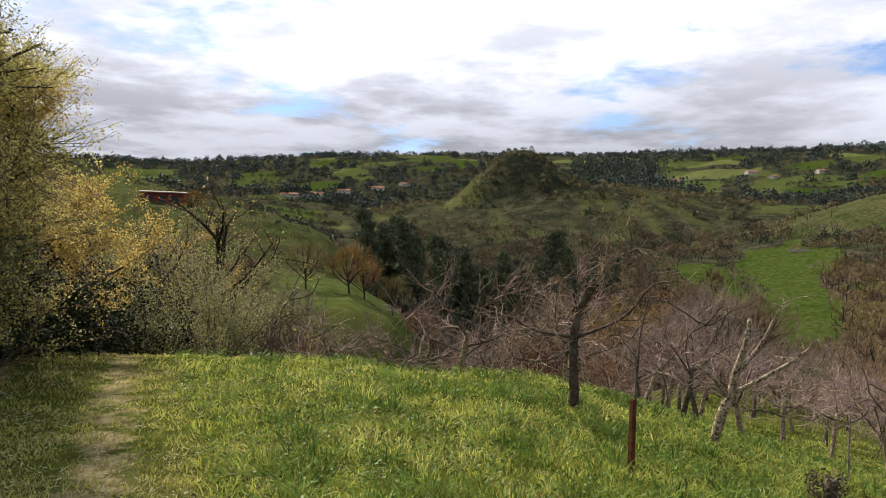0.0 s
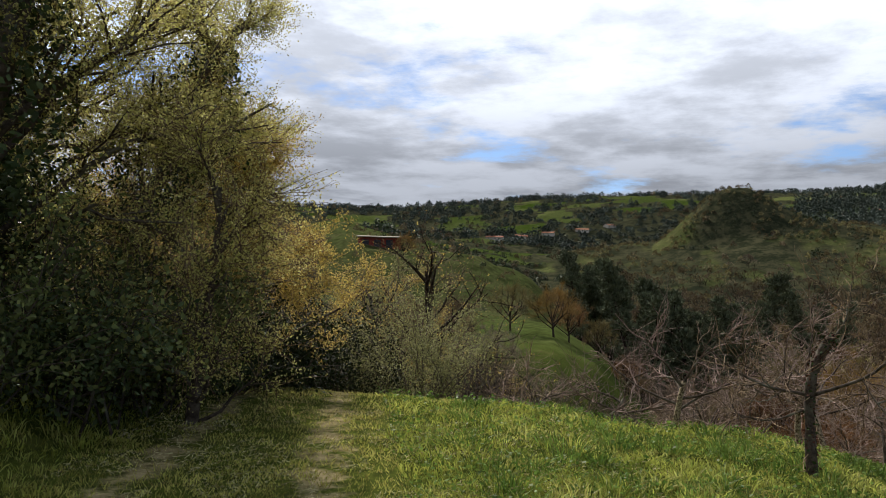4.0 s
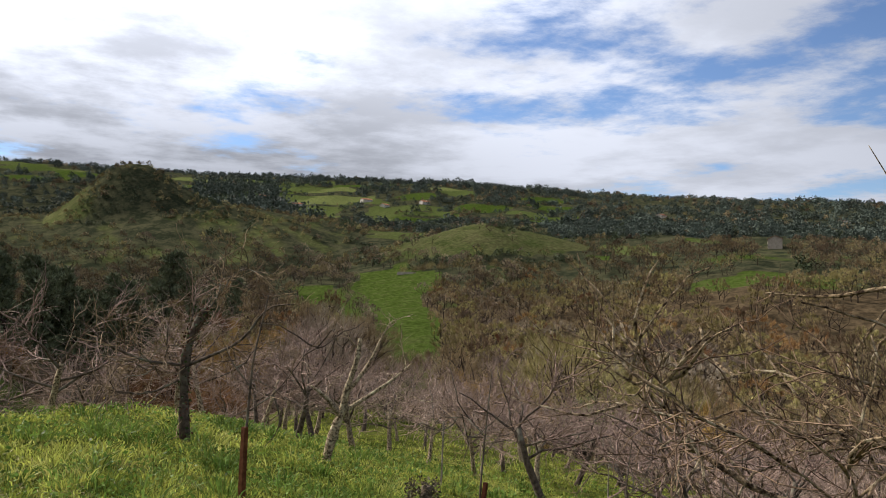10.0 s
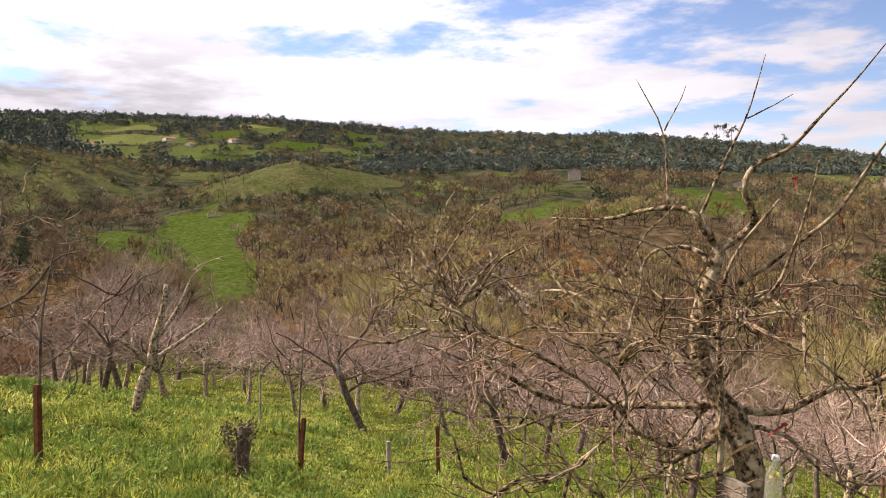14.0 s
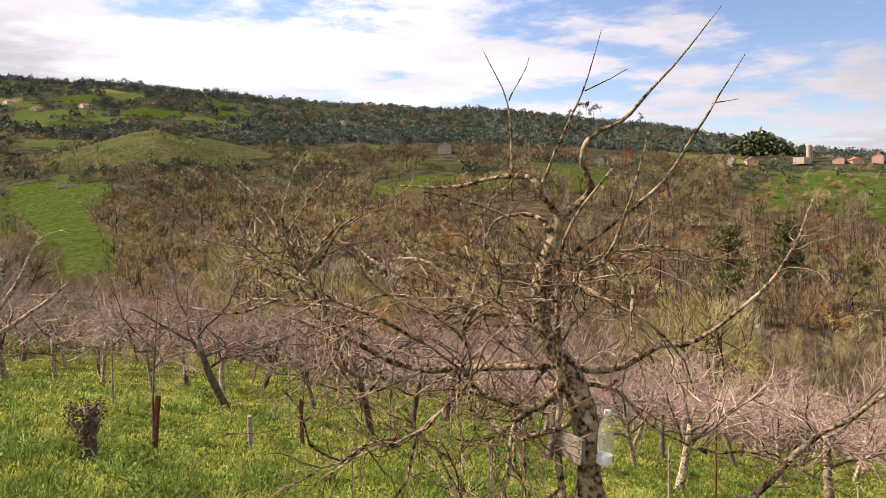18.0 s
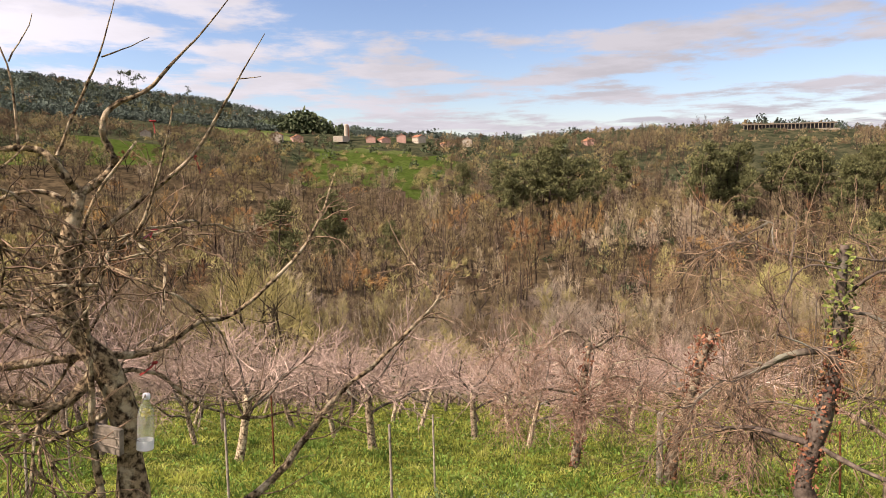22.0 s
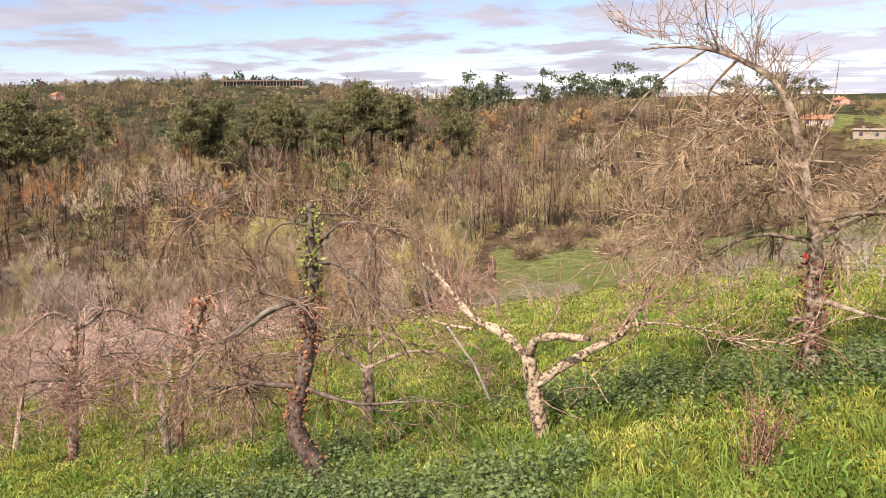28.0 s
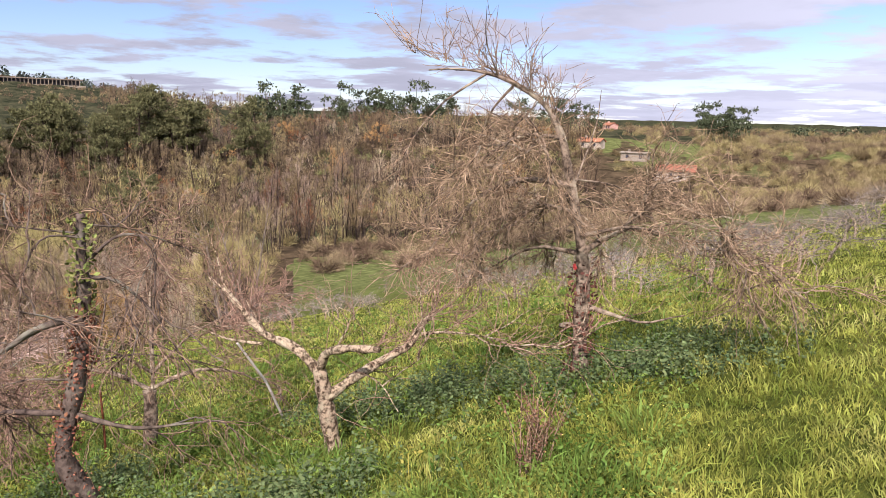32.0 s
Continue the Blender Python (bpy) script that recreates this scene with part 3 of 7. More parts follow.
def build_ground():
    turns = np.linspace(-np.pi, np.pi, 721)[:-1]
    r = np.r_[0.0, np.geomspace(0.35, 60, 125)[:-1], np.geomspace(60, 1900, 230)[:-1], np.geomspace(1900, 4800, 12)]
    rr, tt = np.meshgrid(r[1:], turns, indexing="ij")
    x, y = np.r_[0.0, (rr * np.sin(tt)).ravel()], np.r_[0.0, (rr * np.cos(tt)).ravel()]
    z = height_at(x, y)
    z = z + 0.006 * np.sin(x * 2.1 + y) * np.cos(y * 1.7 - x * 0.6) * (1 - step(np.hypot(x, y), 30, 60))
    n, m = len(r) - 1, len(turns)
    geo = Geo()
    i = (np.arange(n - 1)[:, None] * m + np.arange(m)[None]).ravel() + 1
    j = (np.arange(n - 1)[:, None] * m + (np.arange(m)[None] + 1) % m).ravel() + 1
    quads = np.stack([i, i + m, j + m, j], 1)
    k = np.arange(m)
    centre = np.stack([np.zeros(m, int), k + 1, (k + 1) % m + 1, (k + 1) % m + 1], 1)
    geo.add(np.stack([x, y, z], 1), np.concatenate([quads, centre]))
    me = geo.mesh("ground", LAND, True)
    line = x + 0.39 * y
    track = np.exp(-((line + 0.35) / 0.48) ** 2) + np.exp(-((line + 2.05) / 0.48) ** 2)
    track = track * (1 - step(y, 14, 17)) * step(y, -2.5, -0.5) * 0.66
    for name, values in (("track", track), ("woody", wood_cover(x, y)), ("far", step(np.hypot(x, y), 55, 90)), ("litter", 1 - step(np.hypot(x, y), 300, 400)), ("plot", np.where(np.hypot(x, y) < 480, np.where(x < 0, 0.24, np.where(y < -0.47 * x, 0.95, 0.1)), plots(x, y)[0])), ("dry", pasture(x, y))):
        me.attributes.new(name, "FLOAT", "POINT").data.foreach_set("value", values.astype(np.float32))
    tagged(new("ground", me), "hilly green land with a grass track and meadows", "ground", kind="structure")


build_ground()

# ---- growing things ----
def wander(rng, start, way, length, n, bend=0.25, lift=0.0):
    """A crooked line of n points from start."""
    pts, way = [np.asarray(start, float)], np.asarray(way, float)
    way = way / np.linalg.norm(way)
    for _ in range(n - 1):
        way = way + rng.normal(size=3) * bend + np.array([0, 0, lift])
        way /= np.linalg.norm(way)
        pts.append(pts[-1] + way * length / (n - 1))
    return np.array(pts)


def spot(line, t):
    """Place and heading at t (0 to 1) along a line of points."""
    k = t * (len(line) - 1)
    i = min(int(k), len(line) - 2)
    d = line[i + 1] - line[i]
    return line[i] + d * (k - i), d / (np.linalg.norm(d) + 1e-9)


def sprout(rng, line, t, spread):
    p, d = spot(line, t)
    w = d + rng.normal(size=3) * spread
    return p, w / np.linalg.norm(w)


def orchard_tree(seed, tall=2.5, lean=0.15, droop=-0.02, twigs=400):
    """Pruned fruit tree: a bare trunk, a few crooked limbs and a thicket of fine twigs."""
    rng = np.random.default_rng(seed)
    trunk, fine = Geo(), Geo()
    stem = wander(rng, (0, 0, -0.15), (rng.normal() * lean, rng.normal() * lean, 1), tall * 0.55, 6, 0.09)
    r0 = 0.058 + 0.018 * rng.random()
    trunk.tube(stem, r0 * np.array([1.35, 1.0, 0.92, 0.85, 0.8, 0.7]), 8)
    boughs, limbs = [], []
    turn = rng.random() * 6.3
    for k in range(6):
        turn += 2.4 + rng.normal() * 0.3
        p, _ = spot(stem, 0.62 + 0.38 * k / 5)
        up = 0.35 + 0.5 * rng.random() + (0.9 if k == 5 else 0)
        line = wander(rng, p, (math.cos(turn), math.sin(turn), up), tall * (0.42 + 0.2 * rng.random()), 6, 0.22, -0.03)
        limb = Geo()
        limb.tube(line, np.linspace(0.025, 0.010, 6), 6)
        limbs.append(limb)
        boughs.append(line)
    for line in list(boughs):
        for k in range(6):
            p, w = sprout(rng, line, 0.3 + 0.65 * rng.random(), 0.65)
            sub = wander(rng, p, w, tall * (0.18 + 0.16 * rng.random()), 5, 0.25, 0.0)
            fine.tube(sub, np.linspace(0.014, 0.006, 5), 4, False)
            boughs.append(sub)
    for _ in range(twigs):
        line = boughs[rng.integers(len(boughs))]
        p, w = sprout(rng, line, rng.random(), 0.9)
        w[2] += 0.15
        t = wander(rng, p, w, 0.25 + 0.4 * rng.random(), 3, 0.3, droop)
        fine.tube(t, np.linspace(0.0050, 0.0022, 3), 3, False)
    return trunk, limbs, fine


def make_tree(name, meshes, label, category="tree", group=""):
    """One thing: an Empty at the foot of the trunk with its parts."""
    root = new(name)
    tagged(root, label, category, group)
    for key, mesh in meshes:
        part(key, mesh, None, root)
    return root


ORCHARD_KINDS = []
for seed in range(7):
    t, l, f = orchard_tree(seed + 11, 2.35 + 0.12 * (seed % 4))
    ORCHARD_KINDS.append((("trunk", t.mesh("trunk", BARK_PALE if seed % 3 else BARK, True)), *(("limb", g.mesh("limb", BARK, True)) for g in l), ("crown", f.mesh("crown", TWIG_PINK))))


def bare_tree(seed, tall=10.0, wide=4.0, twigs=5200, width=0.024, limbs=9, fork=7, low=-0.4):
    """Leafless broadleaf: a short trunk, limbs fanning out into a lobed dome, and sprays of fine twigs that radiate from their ends."""
    rng = np.random.default_rng(seed)
    trunk, crown = Geo(), Geo()
    middle, axes = np.array([0, 0, 0.52 * tall]), np.array([wide, wide, 0.44 * tall])
    lobe = rng.normal(size=(9, 3)) + np.array([0, 0, 0.5])
    lobe /= np.linalg.norm(lobe, axis=1)[:, None]

    def shell(u):
        return 0.70 + 0.32 * np.max(np.clip(u @ lobe.T * 4 - 3, 0, 1), axis=-1)[..., None]

    stem = wander(rng, (0, 0, -0.6), (rng.normal() * 0.08, rng.normal() * 0.08, 1), tall * 0.42, 5, 0.08)
    trunk.tube(stem, np.array([0.028, 0.021, 0.019, 0.017, 0.015]) * tall, 6 if fork else 4, False)
    ends = []
    for k in range(limbs):
        a = k * 2.4 + rng.normal() * 0.4
        rise = (k + 0.5) / limbs
        u = np.array([math.cos(a) * math.cos(rise * 1.5), math.sin(a) * math.cos(rise * 1.5), math.sin(rise * 1.5)])
        end = middle + u * axes * 0.8
        p, _ = spot(stem, 0.5 + 0.5 * rise)
        bend = p * 0.5 + end * 0.5 + np.array([u[0] * 0.3, u[1] * 0.3, -0.04]) * wide + rng.normal(size=3) * 0.05 * tall
        line = np.array([p, p * 0.45 + bend * 0.5 + end * 0.05, bend * 0.8 + end * 0.15 + p * 0.05, bend * 0.35 + end * 0.65, end])
        trunk.tube(line, np.array([0.013, 0.011, 0.0085, 0.006, 0.0025]) * tall, 5 if fork else 3, False)
        ends.append(end)
        for _ in range(fork):
            q, w = sprout(rng, line, 0.3 + 0.6 * rng.random(), 0.6)
            sub = wander(rng, q, w, wide * 0.45, 4, 0.25, 0.05)
            trunk.tube(sub, np.array([0.0048, 0.0038, 0.0027, 0.0013]) * tall, 3, False)
            ends += [sub[-1], sub[-2]]
    ends = np.array(ends)
    sprays = max(twigs // 15, 12)
    u = rng.normal(size=(sprays, 3))
    u[:, 2] = np.abs(u[:, 2]) * 1.25 + low
    u /= np.linalg.norm(u, axis=1)[:, None]
    foot = middle + u * axes * shell(u) * rng.uniform(0.62, 0.92, (sprays, 1))
    own = rng.random(sprays) < 0.45
    foot[own] = ends[rng.integers(len(ends), size=int(own.sum()))]
    out = (foot - middle) / axes
    out /= np.linalg.norm(out, axis=1)[:, None] + 1e-9
    out = out + np.array([0, 0, 0.35]) + rng.normal(size=(sprays, 3)) * 0.3
    pick = rng.integers(sprays, size=twigs)
    base = foot[pick] + rng.normal(size=(twigs, 3)) * 0.022 * tall
    way = out[pick] + rng.normal(size=(twigs, 3)) * 0.42
    way /= np.linalg.norm(way, axis=1)[:, None]
    tip = base + way * rng.uniform(0.045, 0.12, (twigs, 1)) * tall
    crown.blades(base, tip, width * rng.uniform(0.6, 1.4, twigs), rng)
    return trunk, crown


def pole_tree(seed, tall=8.0, stems=5, twigs=2400):
    """A clump of slender young stems with fine twigs rising steeply along them."""
    rng = np.random.default_rng(seed)
    trunk, crown = Geo(), Geo()
    lines = []
    for k in range(stems):
        a = k * 2.4 + rng.random()
        line = wander(rng, (math.cos(a) * 0.5, math.sin(a) * 0.5, -0.4), (math.cos(a) * 0.16, math.sin(a) * 0.16, 1), tall * rng.uniform(0.75, 1.05), 7, 0.07)
        trunk.tube(line, np.array([0.011, 0.0095, 0.008, 0.0065, 0.005, 0.0035, 0.0015]) * tall, 4, False)
        lines.append(line)
        for _ in range(7):
            q, w = sprout(rng, line, 0.35 + 0.55 * rng.random(), 0.45)
            sub = wander(rng, q, w + np.array([0, 0, 0.3]), tall * rng.uniform(0.12, 0.24), 4, 0.15, 0.08)
            trunk.tube(sub, np.array([0.004, 0.003, 0.0022, 0.001]) * tall, 3, False)
            lines.append(sub)
    pick, t = rng.integers(len(lines), size=twigs), 0.3 + 0.7 * rng.random(twigs)
    base = np.array([spot(lines[i], k)[0] for i, k in zip(pick, t)])
    way = rng.normal(size=(twigs, 3)) * 0.55 + np.array([0, 0, 0.75])
    crown.blades(base, base + way * rng.uniform(0.05, 0.10, (twigs, 1)) * tall, 0.022 * rng.uniform(0.6, 1.4, twigs), rng)
    return trunk, crown


def pine_tree(seed, tall=13.0, boughs=17, bare=0.40, reach=0.27, pad=1.12):
    """Tall pine: bare lower trunk, a broad uneven crown of boughs, each ending in flat pads of needles."""
    rng = np.random.default_rng(seed)
    trunk, crown = Geo(), Geo()
    stem = wander(rng, (0, 0, -0.5), (0, 0, 1), tall * 0.96, 9, 0.05)
    trunk.tube(stem, np.linspace(0.017, 0.004, 9) * tall, 6, False)
    for k in range(boughs):
        s = k / (boughs - 1)
        t = bare + (0.98 - bare) * s + rng.normal() * 0.015
        p, _ = spot(stem, min(max(t, 0.05), 0.995))
        a = k * 2.4 + rng.normal() * 0.5
        far = tall * reach * rng.uniform(0.5, 1.1) * (1 - 0.7 * s ** 3)
        q = wander(rng, p, (math.cos(a), math.sin(a), 0.15 + 0.35 * rng.random()), far, 5, 0.16, 0.04)
        trunk.tube(q, np.linspace(0.006, 0.0016, 5) * tall, 3, False)
        for _ in range(4):
            c = spot(q, 0.35 + 0.65 * rng.random())[0] + rng.normal(size=3) * 0.018 * tall
            n = 52
            u = rng.normal(size=(n, 3))
            u /= np.linalg.norm(u, axis=1)[:, None]
            at = c + u * np.array([0.050, 0.050, 0.024]) * tall * pad * rng.uniform(0.5, 1.0, (n, 1))
            way = u * 0.8 + np.array([0, 0, 0.55]) + rng.normal(size=(n, 3)) * 0.35
            crown.blades(at, at + way * 0.024 * tall, 0.014 * tall * rng.uniform(0.6, 1.4, n), rng)
    return trunk, crown


BARE_KINDS = []
for seed in range(13):
    t, c = bare_tree(seed + 40, 8.0 + 0.7 * (seed % 4), 4.0 + 0.5 * (seed % 3), 3000 if seed in (3, 8) else 7000)
    m = (LIT_TWIG, LIT_GREY, LIT_OLIVE, LIT_TWIG, WOOD_RUST, LIT_GREY, LIT_TWIG, LIT_OLIVE, LIT_GREY, LIT_OLIVE, LIT_TWIG, WOOD_GREEN, WOOD_ORANGE)[seed]
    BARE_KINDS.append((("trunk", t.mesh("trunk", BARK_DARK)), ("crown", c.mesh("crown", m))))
POLE_KINDS = []
for seed in range(5):
    t, c = pole_tree(seed + 240, 7.5 + 0.8 * (seed % 3))
    POLE_KINDS.append((("trunk", t.mesh("trunk", BARK_GREY)), ("crown", c.mesh("crown", (WOOD_TWIG, WOOD_GREY, WOOD_OLIVE, WOOD_GREY, WOOD_TWIG)[seed]))))
PINE_KINDS = []
for seed in range(4):
    t, c = pine_tree(seed + 70, 12 + 1.5 * (seed % 4))
    PINE_KINDS.append((("trunk", t.mesh("trunk", BARK_DARK)), ("crown", c.mesh("crown", NEEDLE))))
for seed in range(3):
    t, c = pine_tree(seed + 90, 13 + 1.5 * seed, 24, 0.2, 0.14, 0.85)
    PINE_KINDS.append((("trunk", t.mesh("trunk", BARK_DARK)), ("crown", c.mesh("crown", NEEDLE_DARK))))

# ---- setting things out ----
def copies(kinds, name, label, category, group):
    """One thing of each kind; the first use takes it, later uses copy it."""
    state = {}

    def grow(k, x, y, turn, size, lift=1.0):
        m = pose(x, y, float(height_at(x, y)), 0, 0, turn) @ Matrix.Diagonal((size, size, size * lift, 1))
        if k not in state:
            state[k] = make_tree(name, kinds[k], label, category, group)
            state[k].matrix_world = m
            return state[k]
        c = copy_thing(state[k], m)
        c.matrix_basis = m
        return c

    return grow


def stand(heading, rise, near, far):
    """The spot on that heading, between near and far, where the ground first stands at that angle to the eye."""
    r = np.linspace(near, far, 400)
    x, y = at_heading(heading, r)
    angle = np.degrees(np.arctan2(height_at(x, y) - 1.6, r))
    k = int(np.argmax(angle >= rise)) if (angle >= rise).any() else int(np.argmin(abs(angle - rise)))
    return float(x[k]), float(y[k])


# ---- the orchard ----
rng = np.random.default_rng(5)
grow_orchard = copies(ORCHARD_KINDS, "apple_tree", "pruned leafless fruit tree on the sloping grass", "tree", "orchard trees")
for row in range(1, 17):
    for k in range(-14, 16):
        x = 3.5 + row * 2.6 + rng.normal() * 0.25
        y = k * 2.9 + (row % 2) * 1.2 + rng.normal() * 0.25
        r, az = math.hypot(x, y), math.degrees(math.atan2(x, y))
        if r < 11.5 or r > 43 or az < 9 or az > 124 or (az > 109 - 0.25 * (r - 14) and r > 14) or (az > 96 and r < 14.5) or (az < 32 and r < 14):
            continue
        grow_orchard(int(rng.integers(len(ORCHARD_KINDS))), x, y, rng.random() * 360, 0.85 + 0.3 * rng.random())
# behind the lip of the shelf, only the crowns show
for x, y, size in ((0.2, 13.0, 0.9), (-0.9, 15.0, 0.9), (2.4, 14.5, 0.9), (3.4, 17.5, 1.0), (-2.2, 16.5, 0.9), (4.9, 15.5, 0.9), (1.2, 17.5, 1.0), (5.8, 19.5, 1.0), (-3.4, 19, 1.0), (2.6, 20.5, 1.0), (0.2, 20.5, 1.1), (7.2, 23, 1.0)):
    grow_orchard(int(rng.integers(len(ORCHARD_KINDS))), x, y, rng.random() * 360, size)
LOW_KINDS = []
for seed in range(3):
    t, l, f = orchard_tree(seed + 31, 2.4, twigs=150)
    LOW_KINDS.append((("trunk", t.mesh("trunk", BARK_PALE, True)), *(("limb", g.mesh("limb", BARK_PALE, True)) for g in l[:3]), ("crown", f.mesh("crown", TWIG_GREY))))
grow_low = copies(LOW_KINDS, "young_apple_tree", "small bare pruned tree on the far meadow", "tree", "meadow trees")
for _ in range(120):
    az, r = rng.uniform(122, 172), math.sqrt(rng.uniform(20**2, 85**2))
    x, y = (float(v) for v in at_heading(az, r))
    grow_low(int(rng.integers(3)), x, y, rng.random() * 360, 0.5 + 0.3 * rng.random(), 0.8)

for _ in range(60):
    az, r = rng.uniform(141, 173), rng.uniform(11.5, 32)
    x, y = (float(v) for v in at_heading(az, r))
    grow_low(int(rng.integers(3)), x, y, rng.random() * 360, 0.35 + 0.25 * rng.random(), 0.75)

# ---- the woods across the valley ----
grow_wood = copies(BARE_KINDS, "bare_tree", "leafless brown broadleaf tree in the valley wood", "tree", "valley wood trees")
grow_pole = copies(POLE_KINDS, "young_tree", "slender leafless young tree in the valley wood", "tree", "valley saplings")
taken = np.zeros((0, 2))
far_spots = {0: [], 1: [], 2: [], 3: []}
for _ in range(15000):
    if len(taken) > 1050:
        break
    az, r = rng.uniform(9, 142), math.sqrt(rng.uniform(46**2, 235**2))
    x, y = (float(v) for v in at_heading(az, r))
    if (r > 80 and wood_cover(x, y) < 0.5) or field_at(x, y, 75) or (az > 122 and r < 158) or (az < 28 and r < 60):
        continue
    slender = az > 52 and r < 128 and noise.noise(Vector((x * 0.03, y * 0.03, 8.1))) > -0.12
    gap = 4.4 if slender else 6.6 + 0.006 * r
    if len(taken) and (((taken - (x, y)) ** 2).sum(axis=1) < gap * gap).any():
        continue
    taken = np.concatenate([taken, [(x, y)]])
    # kinds keep company: patches of one colour
    lean = noise.noise(Vector((x * 0.02, y * 0.02, 1.3)))
    kind = int(rng.choice((2, 7, 9, 0) if lean > 0.18 else (1, 5, 8, 0) if lean < -0.18 else (0, 3, 6, 10, 2, 4)))
    if r < 62 and rng.random() < 0.25:
        kind = 11
    if rng.random() < 0.09:
        kind = 12
    if r > 132:
        far_spots[(0, 1, 2, 0, 3, 1, 2, 2, 1, 0, 2, 2, 3)[kind]].append((x, y, 1.15 + 0.7 * rng.random()))
    elif slender:
        grow_pole(int(rng.integers(5)), x, y, rng.random() * 360, rng.uniform(0.65, 1.15))
    else:
        grow_wood(kind, x, y, rng.random() * 360, (0.95 + 0.45 * rng.random()) * (0.55 if r < 56 or kind == 11 else 1.0), 0.8 + 0.25 * rng.random())
grow_pine = copies(PINE_KINDS, "pine", "tall pine with dark green clumps of needles", "tree", "hillside pines")
for az, r, n, wide, deep, size in ((91.0, 258, 16, 4.4, 24, 1.6), (96.5, 275, 3, 1.0, 12, 1.4), (104.5, 255, 9, 2.0, 22, 1.7), (108.7, 262, 7, 2.0, 20, 1.6), (113, 262, 9, 2.2, 20, 1.7), (117.5, 270, 9, 2.0, 20, 1.6), (122, 265, 5, 1.4, 15, 1.6),
                                   (75.6, 172, 3, 1.0, 10, 1.25), (72, 165, 3, 1.0, 10, 1.3), (80, 178, 2, 0.8, 10, 1.1), (114, 195, 5, 3, 15, 1.1)):
    for _ in range(n):
        x, y = (float(v) for v in at_heading(rng.normal(az, wide * 0.6), rng.normal(r, deep * 0.6)))
        grow_pine(int(rng.integers(4)), x, y, rng.random() * 360, rng.uniform(0.75, 1.1) * size)
grow_dark = copies(PINE_KINDS, "conifer", "dark ragged evergreen in the hollow below the hill", "tree", "hollow conifers")
for az, r, n, wide, deep, size in ((-4.4, 178, 7, 1.0, 14, 1.45), (-2.2, 172, 11, 1.4, 16, 1.6), (0.6, 165, 13, 1.6, 16, 1.6), (2.8, 168, 9, 1.4, 14, 1.45), (4.6, 190, 3, 0.6, 8, 1.75), (6.4, 195, 3, 0.6, 8, 1.75), (11.2, 230, 3, 0.6, 6, 1.5)):
    for _ in range(n):
        x, y = (float(v) for v in at_heading(rng.normal(az, wide * 0.6), rng.normal(r, deep * 0.6)))
        grow_dark(4 + int(rng.integers(3)), x, y, rng.random() * 360, rng.uniform(0.8, 1.12) * size)


def joined(name, label, kinds, spots, material, category="woodland"):
    """Growth too thick to count: many light plants in one mesh; each keeps its own tone, and its wood is darker than its twigs."""
    rng = np.random.default_rng(len(spots))
    geo, tones, woody = Geo(), [], []
    sp = np.array(spots)
    zs = height_at(sp[:, 0], sp[:, 1])
    for (x, y, size), z in zip(spots, zs):
        v, f, wood = kinds[int(rng.integers(len(kinds)))]
        a = rng.random() * 6.3
        s, c = math.sin(a) * size, math.cos(a) * size
        geo.add(np.stack([v[:, 0] * c - v[:, 1] * s + x, v[:, 0] * s + v[:, 1] * c + y, v[:, 2] * size * (0.85 + 0.3 * (a % 1)) + z], 1), f)
        tones.append(np.full(len(v), rng.random(), np.float32))
        woody.append(np.arange(len(f)) < wood)
    ob = part(name, geo, material, None, label, category=category, kind="stuff")
    ob.data.attributes.new("tone", "FLOAT", "POINT").data.foreach_set("value", np.concatenate(tones))
    ob.data.materials.append(BARK_DARK)
    ob.data.polygons.foreach_set("material_index", np.concatenate(woody).astype(np.int32))
    return ob


def arrays(geo, wood=0):
    return np.concatenate(geo.v), np.concatenate(geo.f), wood


def light_bare(seed):
    """A bare crown seen from afar, as light as can be."""
    t, c = bare_tree(seed + 300, 6.6, 3.9, 760, 0.072, 5, 0, -0.05)
    a, b = arrays(t), arrays(c)
    return np.concatenate([a[0], b[0]]), np.concatenate([a[1], b[1] + len(a[0])]), len(a[1])


def light_pole(seed, tall=8.5, stems=4, twigs=430):
    """Slender bare stems seen from afar, with steep fine twigs."""
    rng = np.random.default_rng(seed)
    wood, geo = Geo(), Geo()
    lines = []
    for k in range(stems):
        a = k * 2.4 + rng.random()
        line = wander(rng, (math.cos(a) * 0.9, math.sin(a) * 0.9, -0.4), (math.cos(a) * 0.12, math.sin(a) * 0.12, 1), tall * rng.uniform(0.7, 1.05), 4, 0.06)
        wood.tube(line, np.array([0.10, 0.085, 0.06, 0.02]), 3, False)
        lines.append(line)
    pick, t = rng.integers(stems, size=twigs), 0.35 + 0.65 * rng.random(twigs) ** 0.8
    base = np.array([spot(lines[i], k)[0] for i, k in zip(pick, t)])
    out = rng.normal(size=(twigs, 3)) * 0.6
    base = base + out * np.array([1, 1, 0.2]) * (1.1 - t[:, None]) * 1.4
    way = out * 0.7 + np.array([0, 0, 0.7])
    geo.blades(base, base + way * rng.uniform(0.5, 1.0, (twigs, 1)), 0.06 * rng.uniform(0.6, 1.4, twigs), rng)
    a, b = arrays(wood), arrays(geo)
    return np.concatenate([a[0], b[0]]), np.concatenate([a[1], b[1] + len(a[0])]), len(a[1])


